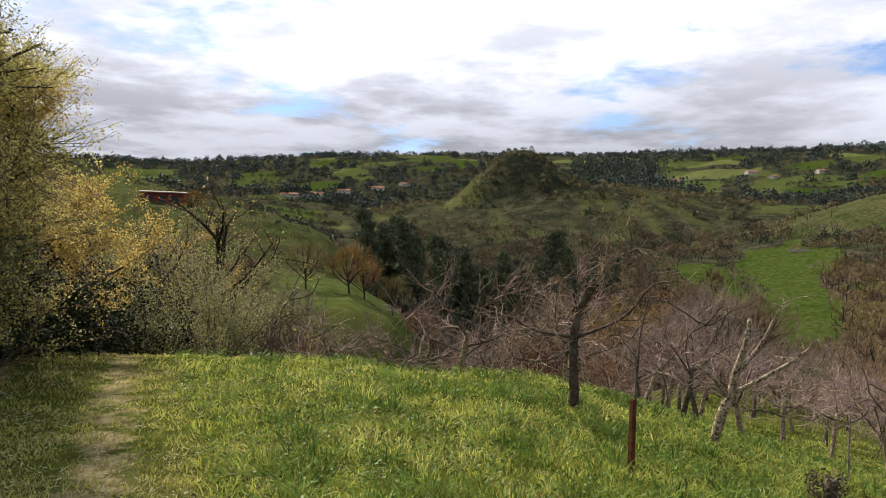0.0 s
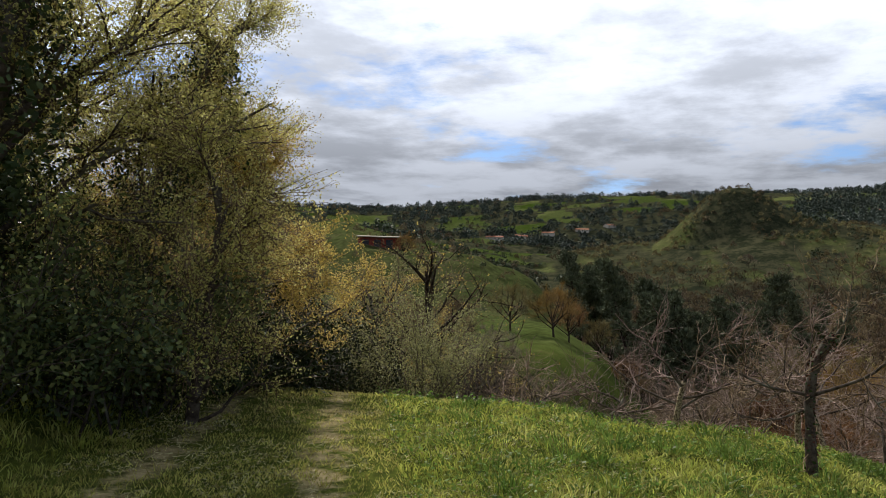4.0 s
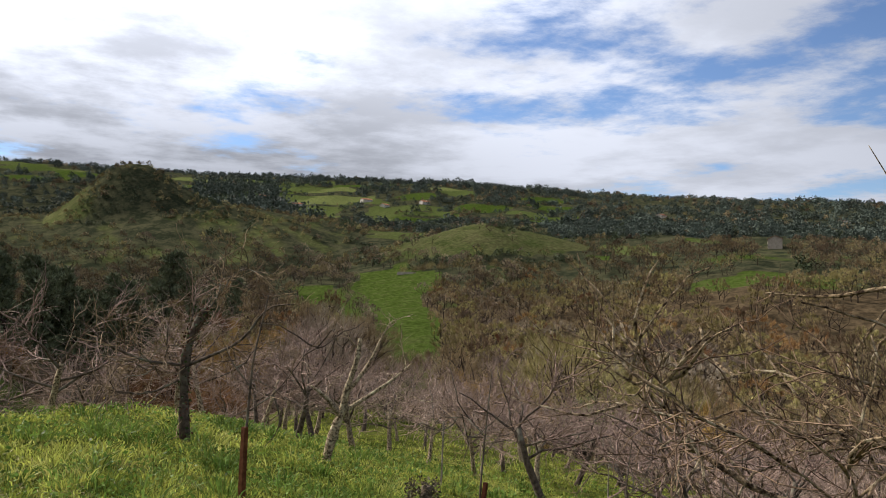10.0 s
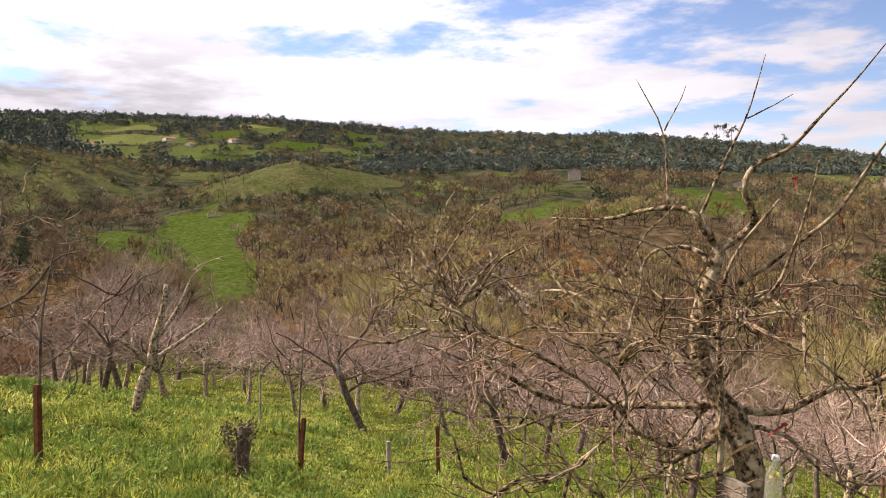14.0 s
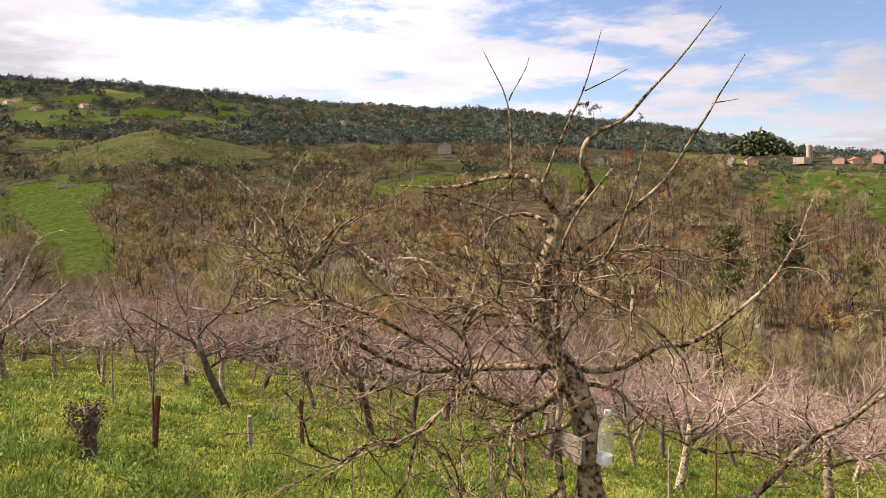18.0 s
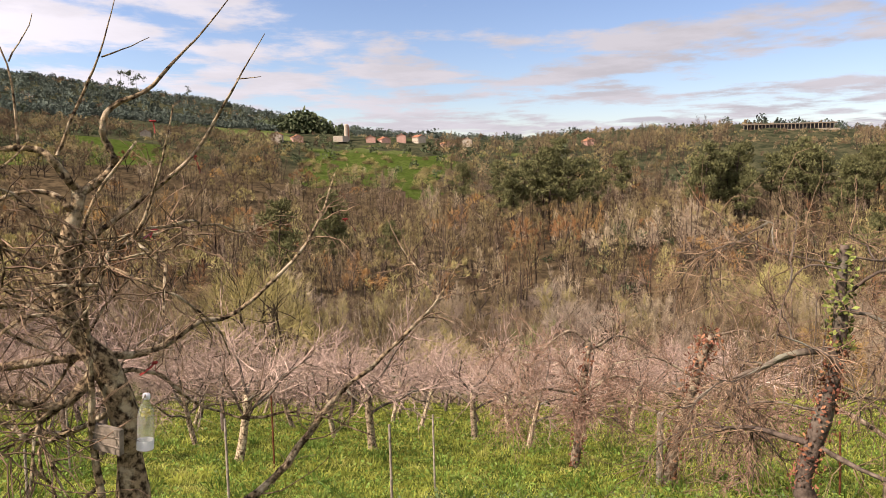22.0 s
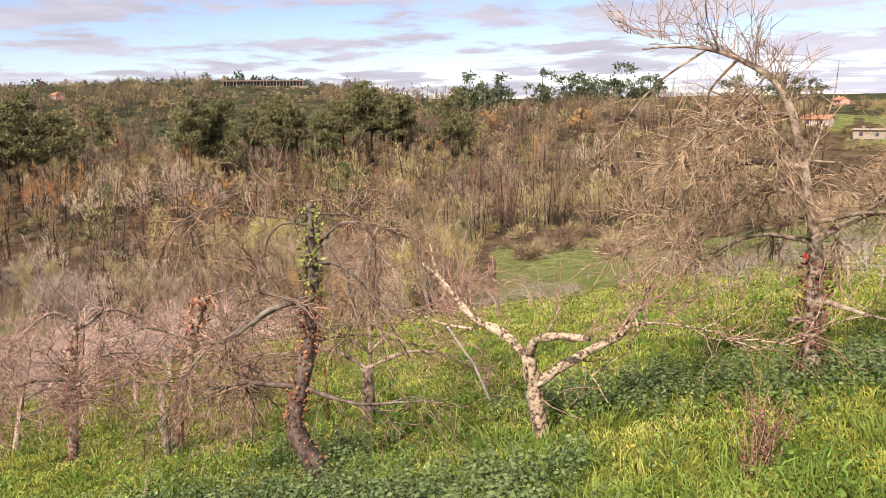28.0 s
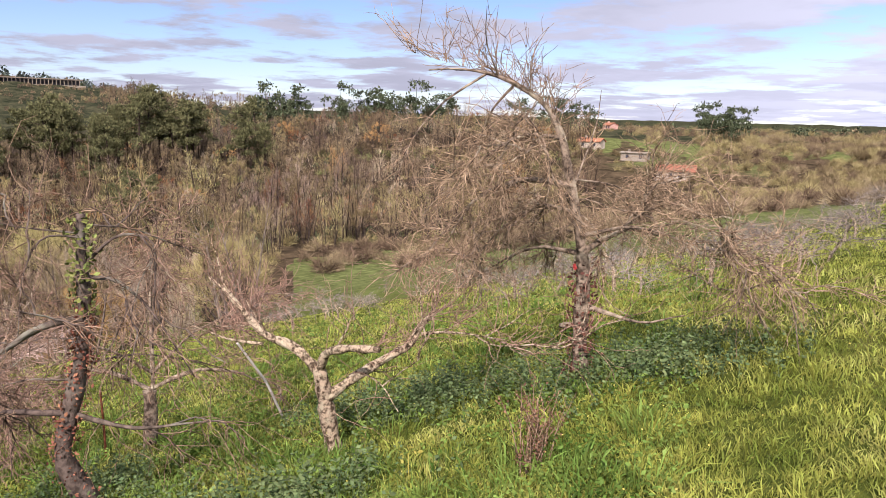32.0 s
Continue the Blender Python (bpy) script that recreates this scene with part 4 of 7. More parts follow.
def light_brush(seed, n=170):
    """A low bush of twigs, one unit wide: sprays that radiate from the ground."""
    rng = np.random.default_rng(seed)
    geo = Geo()
    u = rng.normal(size=(n, 3))
    u[:, 2] = np.abs(u[:, 2]) + 0.2
    u /= np.linalg.norm(u, axis=1)[:, None]
    foot = u * np.array([0.45, 0.45, 0.55]) * rng.uniform(0.2, 0.8, (n, 1))
    geo.blades(foot, foot + (u + rng.normal(size=(n, 3)) * 0.4) * rng.uniform(0.15, 0.3, (n, 1)), 0.02 * rng.uniform(0.6, 1.4, n), rng)
    return arrays(geo)


def light_bush(seed, n=44, size=0.28):
    """A rounded leafy bush or far crown, one unit wide."""
    rng = np.random.default_rng(seed)
    geo = Geo()
    u = rng.normal(size=(n, 3))
    u[:, 2] = np.abs(u[:, 2])
    u /= np.linalg.norm(u, axis=1)[:, None]
    geo.leaves(u * np.array([0.42, 0.42, 0.62]) * rng.uniform(0.55, 1.0, (n, 1)) + np.array([0, 0, 0.08]), size, rng)
    return arrays(geo)


def light_pine(seed):
    """A far conifer, one unit tall."""
    rng = np.random.default_rng(seed)
    geo = Geo()
    n = 30
    h = rng.uniform(0.1, 1.0, n)
    a = rng.random(n) * 6.3
    w = 0.24 * (1.05 - h) * rng.uniform(0.5, 1.1, n)
    geo.leaves(np.stack([np.cos(a) * w, np.sin(a) * w, h], 1), 0.17, rng)
    return arrays(geo)


def light_euc(seed):
    """A far eucalypt, one unit tall: a pale stem and ragged tufts high up."""
    rng = np.random.default_rng(seed)
    geo = Geo()
    geo.tube([(0, 0, 0), (0.01, 0, 0.9)], [0.012, 0.005], 3, False)
    n = 330
    k = rng.integers(0, 7, n)
    c = np.stack([rng.normal(0, 0.13, 7), rng.normal(0, 0.13, 7), rng.uniform(0.45, 0.98, 7)], 1)
    geo.leaves(c[k] + rng.normal(size=(n, 3)) * np.array([0.05, 0.05, 0.035]), 0.065, rng)
    return arrays(geo)


# sight lines kept open in front of the buildings: heading, half width, from, to
OPEN = ((51.6, 1.1, 300, 640), (63.2, 0.9, 300, 560), (108.6, 4.0, 330, 800), (148.6, 1.0, 170, 480), (153.4, 1.3, 150, 420), (150.5, 0.9, 150, 420), (77.2, 1.2, 520, 900), (80.5, 2.5, 560, 900), (73.0, 1.5, 520, 780))


def hidden(r, az):
    return any(abs(az - h) < w and lo < r < hi for h, w, lo, hi in OPEN)


def scatter(n, heading, reach, size, want=0.5, test=None):
    """Random spots between two headings and distances, where the land cover suits."""
    out = []
    while len(out) < n:
        az, r = rng.uniform(*heading), math.sqrt(rng.uniform(reach[0] ** 2, reach[1] ** 2))
        x, y = (float(v) for v in at_heading(az, r))
        if hidden(r, az) or field_at(x, y, 0.04 * r if r > 240 else 60) or (test and not test(x, y, r, az)) or (not test and wood_cover(x, y) < rng.random() * want):
            continue
        out.append((x, y, rng.uniform(*size)))
    return out


LIGHT = [light_bare(s) for s in range(6)]
POLES = [light_pole(s + 500) for s in range(6)]
MIXED = POLES + POLES[:3] + LIGHT[:4]
BUSH = [light_bush(s, 60, 0.19) for s in range(6)]
FIR = [light_pine(s) for s in range(4)]
EUC = [light_euc(s) for s in range(5)]
FARBUSH = [light_bush(s + 20, 64, 0.20) for s in range(6)]
BRUSH = [light_brush(s + 60) for s in range(5)]
THICKET = [(v * np.array([7.0, 7.0, 6.4]), f, w) for v, f, w in (light_brush(s + 80, 260) for s in range(5))]
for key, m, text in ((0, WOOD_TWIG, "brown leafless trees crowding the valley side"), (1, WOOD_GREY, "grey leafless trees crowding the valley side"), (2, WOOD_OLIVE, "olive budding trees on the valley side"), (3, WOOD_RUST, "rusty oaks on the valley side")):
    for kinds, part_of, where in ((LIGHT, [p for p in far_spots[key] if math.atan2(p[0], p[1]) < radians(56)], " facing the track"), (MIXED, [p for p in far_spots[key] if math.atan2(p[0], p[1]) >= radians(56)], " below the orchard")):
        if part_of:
            # crowns facing the track take the brightened twig copies
            joined("woodland", text + where, kinds, part_of, {WOOD_TWIG: LIT_TWIG, WOOD_GREY: LIT_GREY, WOOD_OLIVE: LIT_OLIVE}.get(m, m) if kinds is LIGHT else m)
joined("woodland", "row of bare trees down the green field", LIGHT, [(*(float(v) for v in at_heading(20.4 + 2.6 * k / 30 + 0.3 * rng.normal(), 400 - 6 * k)), 0.6 + 0.5 * rng.random()) for k in range(31)], WOOD_GREY)
joined("woodland", "leafless brown wood on the rim of the valley", LIGHT, scatter(330, (28, 72), (330, 590), (0.9, 1.7), test=lambda x, y, r, az: not (26 < az < 39 and r > 400)), WOOD_TWIG)
joined("woodland", "leafless brown wood beyond the meadow", MIXED, scatter(200, (123, 148), (158, 340), (0.8, 1.5), test=lambda x, y, r, az: True), WOOD_TWIG)
joined("woodland", "leafless brown wood running up to the skyline", MIXED, scatter(260, (84, 126), (320, 560), (0.9, 1.8), 0.8), WOOD_TWIG)
joined("woodland", "brown leafless wood filling the valley side", LIGHT, scatter(150, (8, 58), (205, 345), (1.0, 1.7), 1.0), LIT_TWIG)
joined("woodland", "olive budding trees filling the valley side", LIGHT, scatter(110, (26, 58), (180, 345), (1.0, 1.7), 1.0), LIT_OLIVE)
joined("woodland", "brown slender wood filling the valley side", MIXED, scatter(420, (58, 147), (205, 345), (0.9, 1.4), 1.0), WOOD_TWIG)
joined("woodland", "grey slender wood filling the valley side", POLES, scatter(240, (58, 147), (150, 330), (0.9, 1.4), 1.0), WOOD_GREY)
joined("woodland", "brown leafless wood below the pointed hill", LIGHT, scatter(620, (-6, 26), (190, 500), (0.8, 1.4), 1.0), WOOD_TWIG)
joined("woodland", "grey leafless wood below the pointed hill", LIGHT, scatter(300, (2, 34), (230, 520), (0.7, 1.3), 1.0), WOOD_GREY)
joined("woodland", "olive budding trees scattered in the valley wood", LIGHT, scatter(260, (-2, 150), (175, 480), (0.8, 1.5), 1.0), WOOD_OLIVE)
joined("woodland", "rusty leafless oaks scattered in the valley wood", LIGHT, scatter(120, (5, 150), (175, 400), (0.8, 1.5), 1.0), WOOD_RUST)
joined("undergrowth", "olive undergrowth between the valley trees", BRUSH, scatter(420, (30, 124), (47, 150), (2.0, 4.5), test=lambda x, y, r, az: True), WOOD_OLIVE, "bushes")
joined("undergrowth", "fresh green undergrowth below the orchard", BRUSH, scatter(130, (30, 124), (46, 90), (2.0, 4.0), test=lambda x, y, r, az: True), WOOD_GREEN, "bushes")
joined("undergrowth", "brown bramble thicket between the valley trees", BRUSH, scatter(420, (9, 124), (47, 170), (2.0, 4.5), test=lambda x, y, r, az: True), WOOD_TWIG, "bushes")
joined("undergrowth", "green bushes on the slope beyond the orchard", BRUSH, scatter(150, (112, 142), (155, 280), (3.0, 6.5), test=lambda x, y, r, az: True), WOOD_GREEN, "bushes")
joined("undergrowth", "olive thicket on the slope beyond the orchard", BRUSH, scatter(150, (112, 142), (155, 280), (3.0, 6.5), test=lambda x, y, r, az: True), WOOD_OLIVE, "bushes")
joined("undergrowth", "dark evergreen bushes among the valley trees", BUSH, scatter(110, (86, 140), (150, 270), (2.5, 5.5), test=lambda x, y, r, az: True), DARKLEAF, "bushes")
lumpy = lambda x, y, s: noise.noise(Vector((x * s, y * s, 3.7)))
def hedge_spots(n, heading, reach, size):
    """Spots along the borders of the far plots."""
    out = []
    while len(out) < n:
        az, r = rng.uniform(*heading, 4000), np.sqrt(rng.uniform(reach[0] ** 2, reach[1] ** 2, 4000))
        x, y = at_heading(az, r)
        ok = (plots(x, y)[1] < 3.5) & ~field_at(x, y) & (np.hypot(x - at_heading(6.2, 640)[0], y - at_heading(6.2, 640)[1]) > 150)
        out += [(float(a), float(b), float(c)) for a, b, c in zip(x[ok], y[ok], rng.uniform(*size, int(ok.sum())))]
    return out[:n]


joined("hedge_bushes", "dark green hedges parting the far fields", BUSH, hedge_spots(1900, (-28, 42), (480, 1000), (3.0, 6.0)), DARKLEAF, "bushes")
joined("hedge_bushes", "dark hedges round the fields on the ridge", BUSH, hedge_spots(2000, (-28, 60), (1000, 1550), (5.0, 9.0)), HAZYLEAF, "bushes")
joined("hedge_bushes", "bare brown hedges parting the far fields", BUSH, hedge_spots(1100, (-28, 42), (480, 1300), (3.0, 7.0)), WOOD_TWIG, "bushes")
joined("hedge_bushes", "dark green thickets on the far slopes", BUSH,
       scatter(1400, (-45, 172), (330, 900), (3.5, 9.5), test=lambda x, y, r, az: wood_cover(x, y) > 0.6 and lumpy(x, y, 0.012) > 0.0), DARKLEAF, "bushes")
joined("hedge_bushes", "olive and brown bushes on the far slopes", BUSH,
       scatter(1500, (-45, 172), (330, 950), (3.0, 8.0), test=lambda x, y, r, az: wood_cover(x, y) > 0.5 and lumpy(x, y, 0.014) < 0.2), WOOD_TWIG, "bushes")
# the ridge woods get their haze from the leaf colour
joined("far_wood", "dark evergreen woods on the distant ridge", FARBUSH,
       scatter(5600, (-30, 118), (760, 1750), (8, 17), test=lambda x, y, r, az: (wood_cover(x, y) > 0.6 and lumpy(x, y, 0.0042) > -0.35) or r > 1600), HAZYLEAF)
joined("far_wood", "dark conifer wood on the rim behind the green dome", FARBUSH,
       scatter(2900, (26, 72), (590, 900), (5.5, 11), test=lambda x, y, r, az: r > 610 + 4 * abs(az - 35) and (az > 36 or lumpy(x, y, 0.01) > 0)), HAZYLEAF)
joined("field_bushes", "dark hedge along the foot of the green dome", BUSH, [(*(float(v) for v in at_heading(25.5 + 12.5 * k / 70 + rng.normal() * 0.15, 436 + 8 * math.sin(k * 0.2) + rng.normal() * 4)), rng.uniform(2.5, 6.0)) for k in range(71)], DARKLEAF, "bushes")
joined("field_bushes", "olive bushes along the foot of the green dome", BRUSH, [(*(float(v) for v in at_heading(25.0 + 13 * k / 40 + rng.normal() * 0.2, 425 + rng.normal() * 6)), rng.uniform(4.0, 8.0)) for k in range(41)], WOOD_OLIVE, "bushes")
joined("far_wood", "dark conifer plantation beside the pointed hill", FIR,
       scatter(900, (9.5, 19), (720, 1250), (13, 20), test=lambda x, y, r, az: True), HAZYLEAF)
joined("far_wood", "grey-brown far trees between the fields", FARBUSH,
       scatter(1200, (-30, 118), (800, 1700), (6, 12), test=lambda x, y, r, az: wood_cover(x, y) > 0.6 and lumpy(x, y, 0.006) < 0.0), WOOD_TWIG)
joined("hill_scrub", "scrub and bushes over the pointed hill", BUSH,
       scatter(560, (0, 12), (570, 710), (1.4, 3.6), test=lambda x, y, r, az: (r < 612 and lumpy(x, y, 0.05) > -0.1 and az > 2) or (az > 5 + 5 * lumpy(x, y, 0.02) and lumpy(x, y, 0.03) > -0.1)), DARKLEAF, "bushes")
joined("hill_scrub", "brown bracken and low scrub over the pointed hill", BUSH,
       scatter(1100, (-6, 24), (490, 730), (2.0, 5.5), test=lambda x, y, r, az: lumpy(x, y, 0.025) < 0.12), WOOD_OLIVE, "bushes")
for m, text in ((DARKLEAF, "dark bushes along the terraces of the near knoll"), (WOOD_OLIVE, "olive bushes along the terraces of the near knoll"), (WOOD_TWIG, "brown thicket on the near knoll")):
    joined("hill_scrub", text, BUSH, scatter(60, (-23, -6), (140, 330), (1.0, 2.6), test=lambda x, y, r, az: True), m, "bushes")
joined("eucalypts", "tall ragged eucalypts along the skyline", EUC,
       scatter(60, (122, 138), (330, 370), (11, 20), test=lambda x, y, r, az: not 127.4 < az < 128), DARKLEAF)
joined("eucalypts", "tall ragged eucalypts on the ridge top", EUC,
       scatter(40, (141, 158), (330, 360), (9, 17), test=lambda x, y, r, az: az < 149 or az > 152), DARKLEAF)
knoll_wood = []
for _ in range(170):
    az, r = rng.normal(73.6, 1.2), rng.uniform(820, 930)
    knoll_wood.append((*(float(v) for v in at_heading(az, r)), 14 + 15 * math.exp(-((az - 74.0) / 1.4) ** 2) * rng.uniform(0.7, 1.1) + 4 * rng.random()))
joined("eucalypts", "dark wood on the knoll above the village", BUSH, knoll_wood, DARKLEAF)
joined("hill_scrub", "brown scrub over the hill below the long hall", BUSH, [(*(float(v) for v in at_heading(rng.uniform(96, 119), rng.uniform(400, 680))), rng.uniform(2.0, 4.2)) for _ in range(420)], WOOD_TWIG, "bushes")
joined("eucalypts", "lone tall trees standing up from the ridge", EUC,
       [(*stand(h, 4.6, 700, 1700), s) for h, s in ((61.6, 34), (62.6, 38), (59.8, 24), (52.0, 22), (53.5, 20), (66.0, 22), (-20.0, 0.1))], DARKLEAF)

# ---- trees along the track ----
def leafy_tree(name, label, seed, x, y, tall, wide, leaf, n, size, bark=None, lean=(0.0, 0.0), low=0.25, ivy=0, dull=None, forks=4):
    """A broadleaf coming into leaf: trunk, limbs, a mesh of twigs and many small leaves round the twig ends."""
    rng = np.random.default_rng(seed)
    trunk, twig, crown, limbs, branches = Geo(), Geo(), Geo(), [], []
    stem = wander(rng, (0, 0, -0.4), (lean[0], lean[1], 1), tall * 0.8, 8, 0.07)
    trunk.tube(stem, np.linspace(0.022, 0.006, 8) * tall, 9, False)
    lines = [stem[4:]]
    for k in range(15):
        p, _ = spot(stem, low + (0.95 - low) * k / 14)
        a = rng.random() * 6.3
        reach = wide * (0.7 + 0.5 * rng.random()) * (1.1 - 0.5 * k / 14)
        line = wander(rng, p, (math.cos(a) + lean[0], math.sin(a) + lean[1], 0.35 + 0.6 * rng.random() + 0.5 * k / 14), reach, 7, 0.16, 0.02)
        limb = Geo()
        limb.tube(line, np.linspace(0.0065, 0.002, 7) * tall, 5, False)
        limbs.append(limb)
        lines.append(line)
        for _ in range(forks):
            q, w = sprout(rng, line, 0.25 + 0.7 * rng.random(), 0.5)
            sub = wander(rng, q, w, reach * 0.45, 5, 0.2, 0.02)
            branch = Geo()
            branch.tube(sub, np.linspace(0.0022, 0.001, 5) * tall, 4, False)
            branches.append(branch)
            lines.append(sub)
    ends = []
    for _ in range(700):
        line = lines[rng.integers(len(lines))]
        q, w = sprout(rng, line, 0.3 + 0.7 * rng.random(), 0.7)
        t = wander(rng, q, w, 0.4 + 0.6 * rng.random(), 5, 0.2, 0.02)
        twig.tube(t, np.linspace(0.006, 0.002, 5), 3, False)
        ends.append(t)
    pick = rng.integers(len(ends), size=n)
    at = np.array([spot(ends[i], t)[0] for i, t in zip(pick, rng.random(n))]) + rng.normal(size=(n, 3)) * 0.05
    crown.leaves(at, size, rng)
    root = new(name)
    root.location = (x, y, float(height_at(x, y)))
    tagged(root, label, "tree")
    part("trunk", trunk, bark or BARK, root, smooth=True)
    for limb in limbs:
        part("limb", limb, bark or BARK, root, smooth=True)
    for branch in branches:
        part("branch", branch, bark or BARK, root)
    part("twig_mass", twig, TWIG, root, kind="stuff")
    part("crown", crown, leaf, root)
    if ivy:
        geo = Geo()
        h = rng.random(ivy)
        at = np.array([spot(stem, 0.05 + 0.85 * t)[0] for t in h])
        a = rng.random(ivy) * 6.3
        r = rng.uniform(0.3, 1.0, ivy) ** 0.5 * (0.55 + 0.35 * np.sin(h * 9 + seed)) * 1.1
        geo.leaves(at + np.stack([np.cos(a) * r, np.sin(a) * r, rng.normal(size=ivy) * 0.1], 1), 0.11, rng)
        part("ivy", geo, dull or DEEPLEAF, root)
    return root


def shrub(name, label, seed, x, y, tall, wide, leaf, n, size, stems=26, drop=0.0):
    """A many-stemmed bush with leaves all over."""
    rng = np.random.default_rng(seed)
    wood, crown = Geo(), Geo()
    ends = []
    for _ in range(stems):
        a = rng.random() * 6.3
        s = wander(rng, (rng.normal() * wide * 0.15, rng.normal() * wide * 0.15, -0.2), (math.cos(a) * wide / tall, math.sin(a) * wide / tall, 1), tall * rng.uniform(0.7, 1.1), 6, 0.15)
        wood.tube(s, np.linspace(0.018, 0.004, 6), 4, False)
        ends.append(s)
        for _ in range(4):
            q, w = sprout(rng, s, 0.3 + 0.6 * rng.random(), 0.6)
            t = wander(rng, q, w, tall * 0.25, 4, 0.2)
            wood.tube(t, np.linspace(0.006, 0.002, 4), 3, False)
            ends.append(t)
    root = new(name)
    root.location = (x, y, float(height_at(x, y)) - drop)
    tagged(root, label, "bush")
    part("stem_frame", wood, BARK if n else TWIG, root)
    if n:
        pick = rng.integers(len(ends), size=n)
        at = np.array([spot(ends[i], 0.15 + 0.85 * t)[0] for i, t in zip(pick, rng.random(n))]) + rng.normal(size=(n, 3)) * 0.13 * wide / 1.5
        crown.leaves(at, size, rng)
        part("foliage", crown, leaf, root)
    return root


def spot_at(heading, r):
    return tuple(float(v) for v in at_heading(heading, r))


leafy_tree("willow", "tall tree coming into yellow-green leaf, its trunk wrapped in ivy", 101, *spot_at(-45, 11.5), 10.5, 3.4, NEWLEAF, 60000, 0.04, ivy=5500, low=0.25)
leafy_tree("willow", "tall leaning tree with thin yellow-green young leaves", 102, *spot_at(-38.5, 12.5), 8.4, 2.2, NEWLEAF, 64000, 0.038, lean=(0.06, 0.0), ivy=3000)
leafy_tree("hawthorn", "golden-leaved spreading tree hanging over the track", 103, *spot_at(-31.5, 15.0), 5.8, 2.5, GOLDLEAF, 70000, 0.038, lean=(0.06, 0.0), low=0.12)
leafy_tree("willow", "large tree in early leaf beside the track", 104, *spot_at(-48, 10), 9.5, 3.2, NEWLEAF, 40000, 0.04, ivy=4500)
leafy_tree("hawthorn", "golden budding tree filling the edge of the track", 105, *spot_at(-36.0, 14.0), 5.4, 2.2, GOLDLEAF, 50000, 0.038, low=0.1)
leafy_tree("hawthorn", "small tree with pale catkin-like new leaves", 106, *spot_at(-33, 10.2), 4.2, 1.4, NEWLEAF, 20000, 0.038, low=0.12)
leafy_tree("willow", "ivy-laden tree in early leaf behind the verge", 107, *spot_at(-45, 12.5), 9.0, 2.8, NEWLEAF, 34000, 0.04, ivy=4500)
k = 0
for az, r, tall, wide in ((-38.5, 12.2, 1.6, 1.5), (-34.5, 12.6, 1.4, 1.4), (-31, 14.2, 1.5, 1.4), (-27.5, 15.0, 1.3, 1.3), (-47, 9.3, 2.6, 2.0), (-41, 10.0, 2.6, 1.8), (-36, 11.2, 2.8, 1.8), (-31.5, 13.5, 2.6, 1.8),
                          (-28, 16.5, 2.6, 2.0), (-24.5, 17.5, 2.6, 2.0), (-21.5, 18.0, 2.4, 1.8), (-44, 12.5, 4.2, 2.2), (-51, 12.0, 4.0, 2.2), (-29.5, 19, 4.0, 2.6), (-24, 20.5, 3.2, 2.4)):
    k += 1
    # bushes right of heading -34 wear the leaf with painted-in shade
    shrub("evergreen_bush", "dark green leafy undergrowth under the trees", 120 + k, *spot_at(az, r), tall, wide, HOLLOWSHADE if az > -34 else MIDLEAF if k % 2 else DEEPLEAF, 6200, 0.075)
shrub("budding_bush", "pale yellow-green bush beside the end of the track", 140, *spot_at(-16.6, 16.5), 2.9, 1.0, PALELEAF, 15000, 0.045)
shrub("budding_bush", "grey-green bush in bud behind the track", 141, *spot_at(-19.8, 19), 3.8, 1.4, PALELEAF, 9000, 0.045, drop=0.3)
leafy_tree("oak", "dark gnarled bare tree below the track", 142, *spot_at(-15.2, 25), 9.4, 3.2, GOLDLEAF, 900, 0.07, bark=BARK_DARK, low=0.3)
leafy_tree("willow", "grey-green budding tree below the track", 143, *spot_at(-19.6, 24), 7.4, 2.3, PALELEAF, 4200, 0.06, low=0.3)
leafy_tree("oak", "bare brown tree below the shelf", 144, *spot_at(-11.8, 29), 7.2, 2.4, GOLDLEAF, 300, 0.06, low=0.3)
for i, (az, r, tall, wide, n) in enumerate(((-22.5, 26, 8.6, 2.8, 17000), (-18.6, 29, 9.8, 3.2, 17000), (-13.0, 31, 9.0, 3.2, 12000), (-10.4, 34, 8.2, 2.8, 9000), (-20.6, 36, 11.0, 3.6, 14000), (-16.8, 38, 10.5, 3.6, 14000), (-12.0, 40, 9.4, 3.2, 9000))):
    leafy_tree("willow", "grey-green budding tree in the hollow below the track", 170 + i, *spot_at(az, r), tall, wide, PALELEAF if i % 2 == 0 else GOLDLEAF, n, 0.065, low=0.15, forks=1)
leafy_tree("oak", "bare reddish tree below the shelf", 145, *spot_at(-21.5, 31), 8.6, 2.8, GOLDLEAF, 2600, 0.06, low=0.3)
for i, (az, r, tall) in enumerate(((-14, 18.5, 2.9), (-11.5, 20, 3.2), (-9, 18, 2.5), (-6.5, 19, 2.7), (-4, 20, 3.1), (-1.5, 19, 2.8), (1.5, 21, 3.0), (4.5, 22, 3.0), (-12.5, 24, 4.2), (-18, 24, 4.4), (7.5, 24, 2.8), (-9.5, 23, 3.6), (-3, 24, 3.8), (-7, 26, 4.2), (-16.5, 21, 3.2))):
    shrub("bare_bush", "leafless brown thicket below the shelf", 150 + i, *spot_at(az, r), tall, 1.5, GOLDLEAF, 160, 0.05, 60)
grow_round = copies(BARE_KINDS, "oak", "round-crowned rusty tree on the meadow slope", "tree", "meadow oaks")
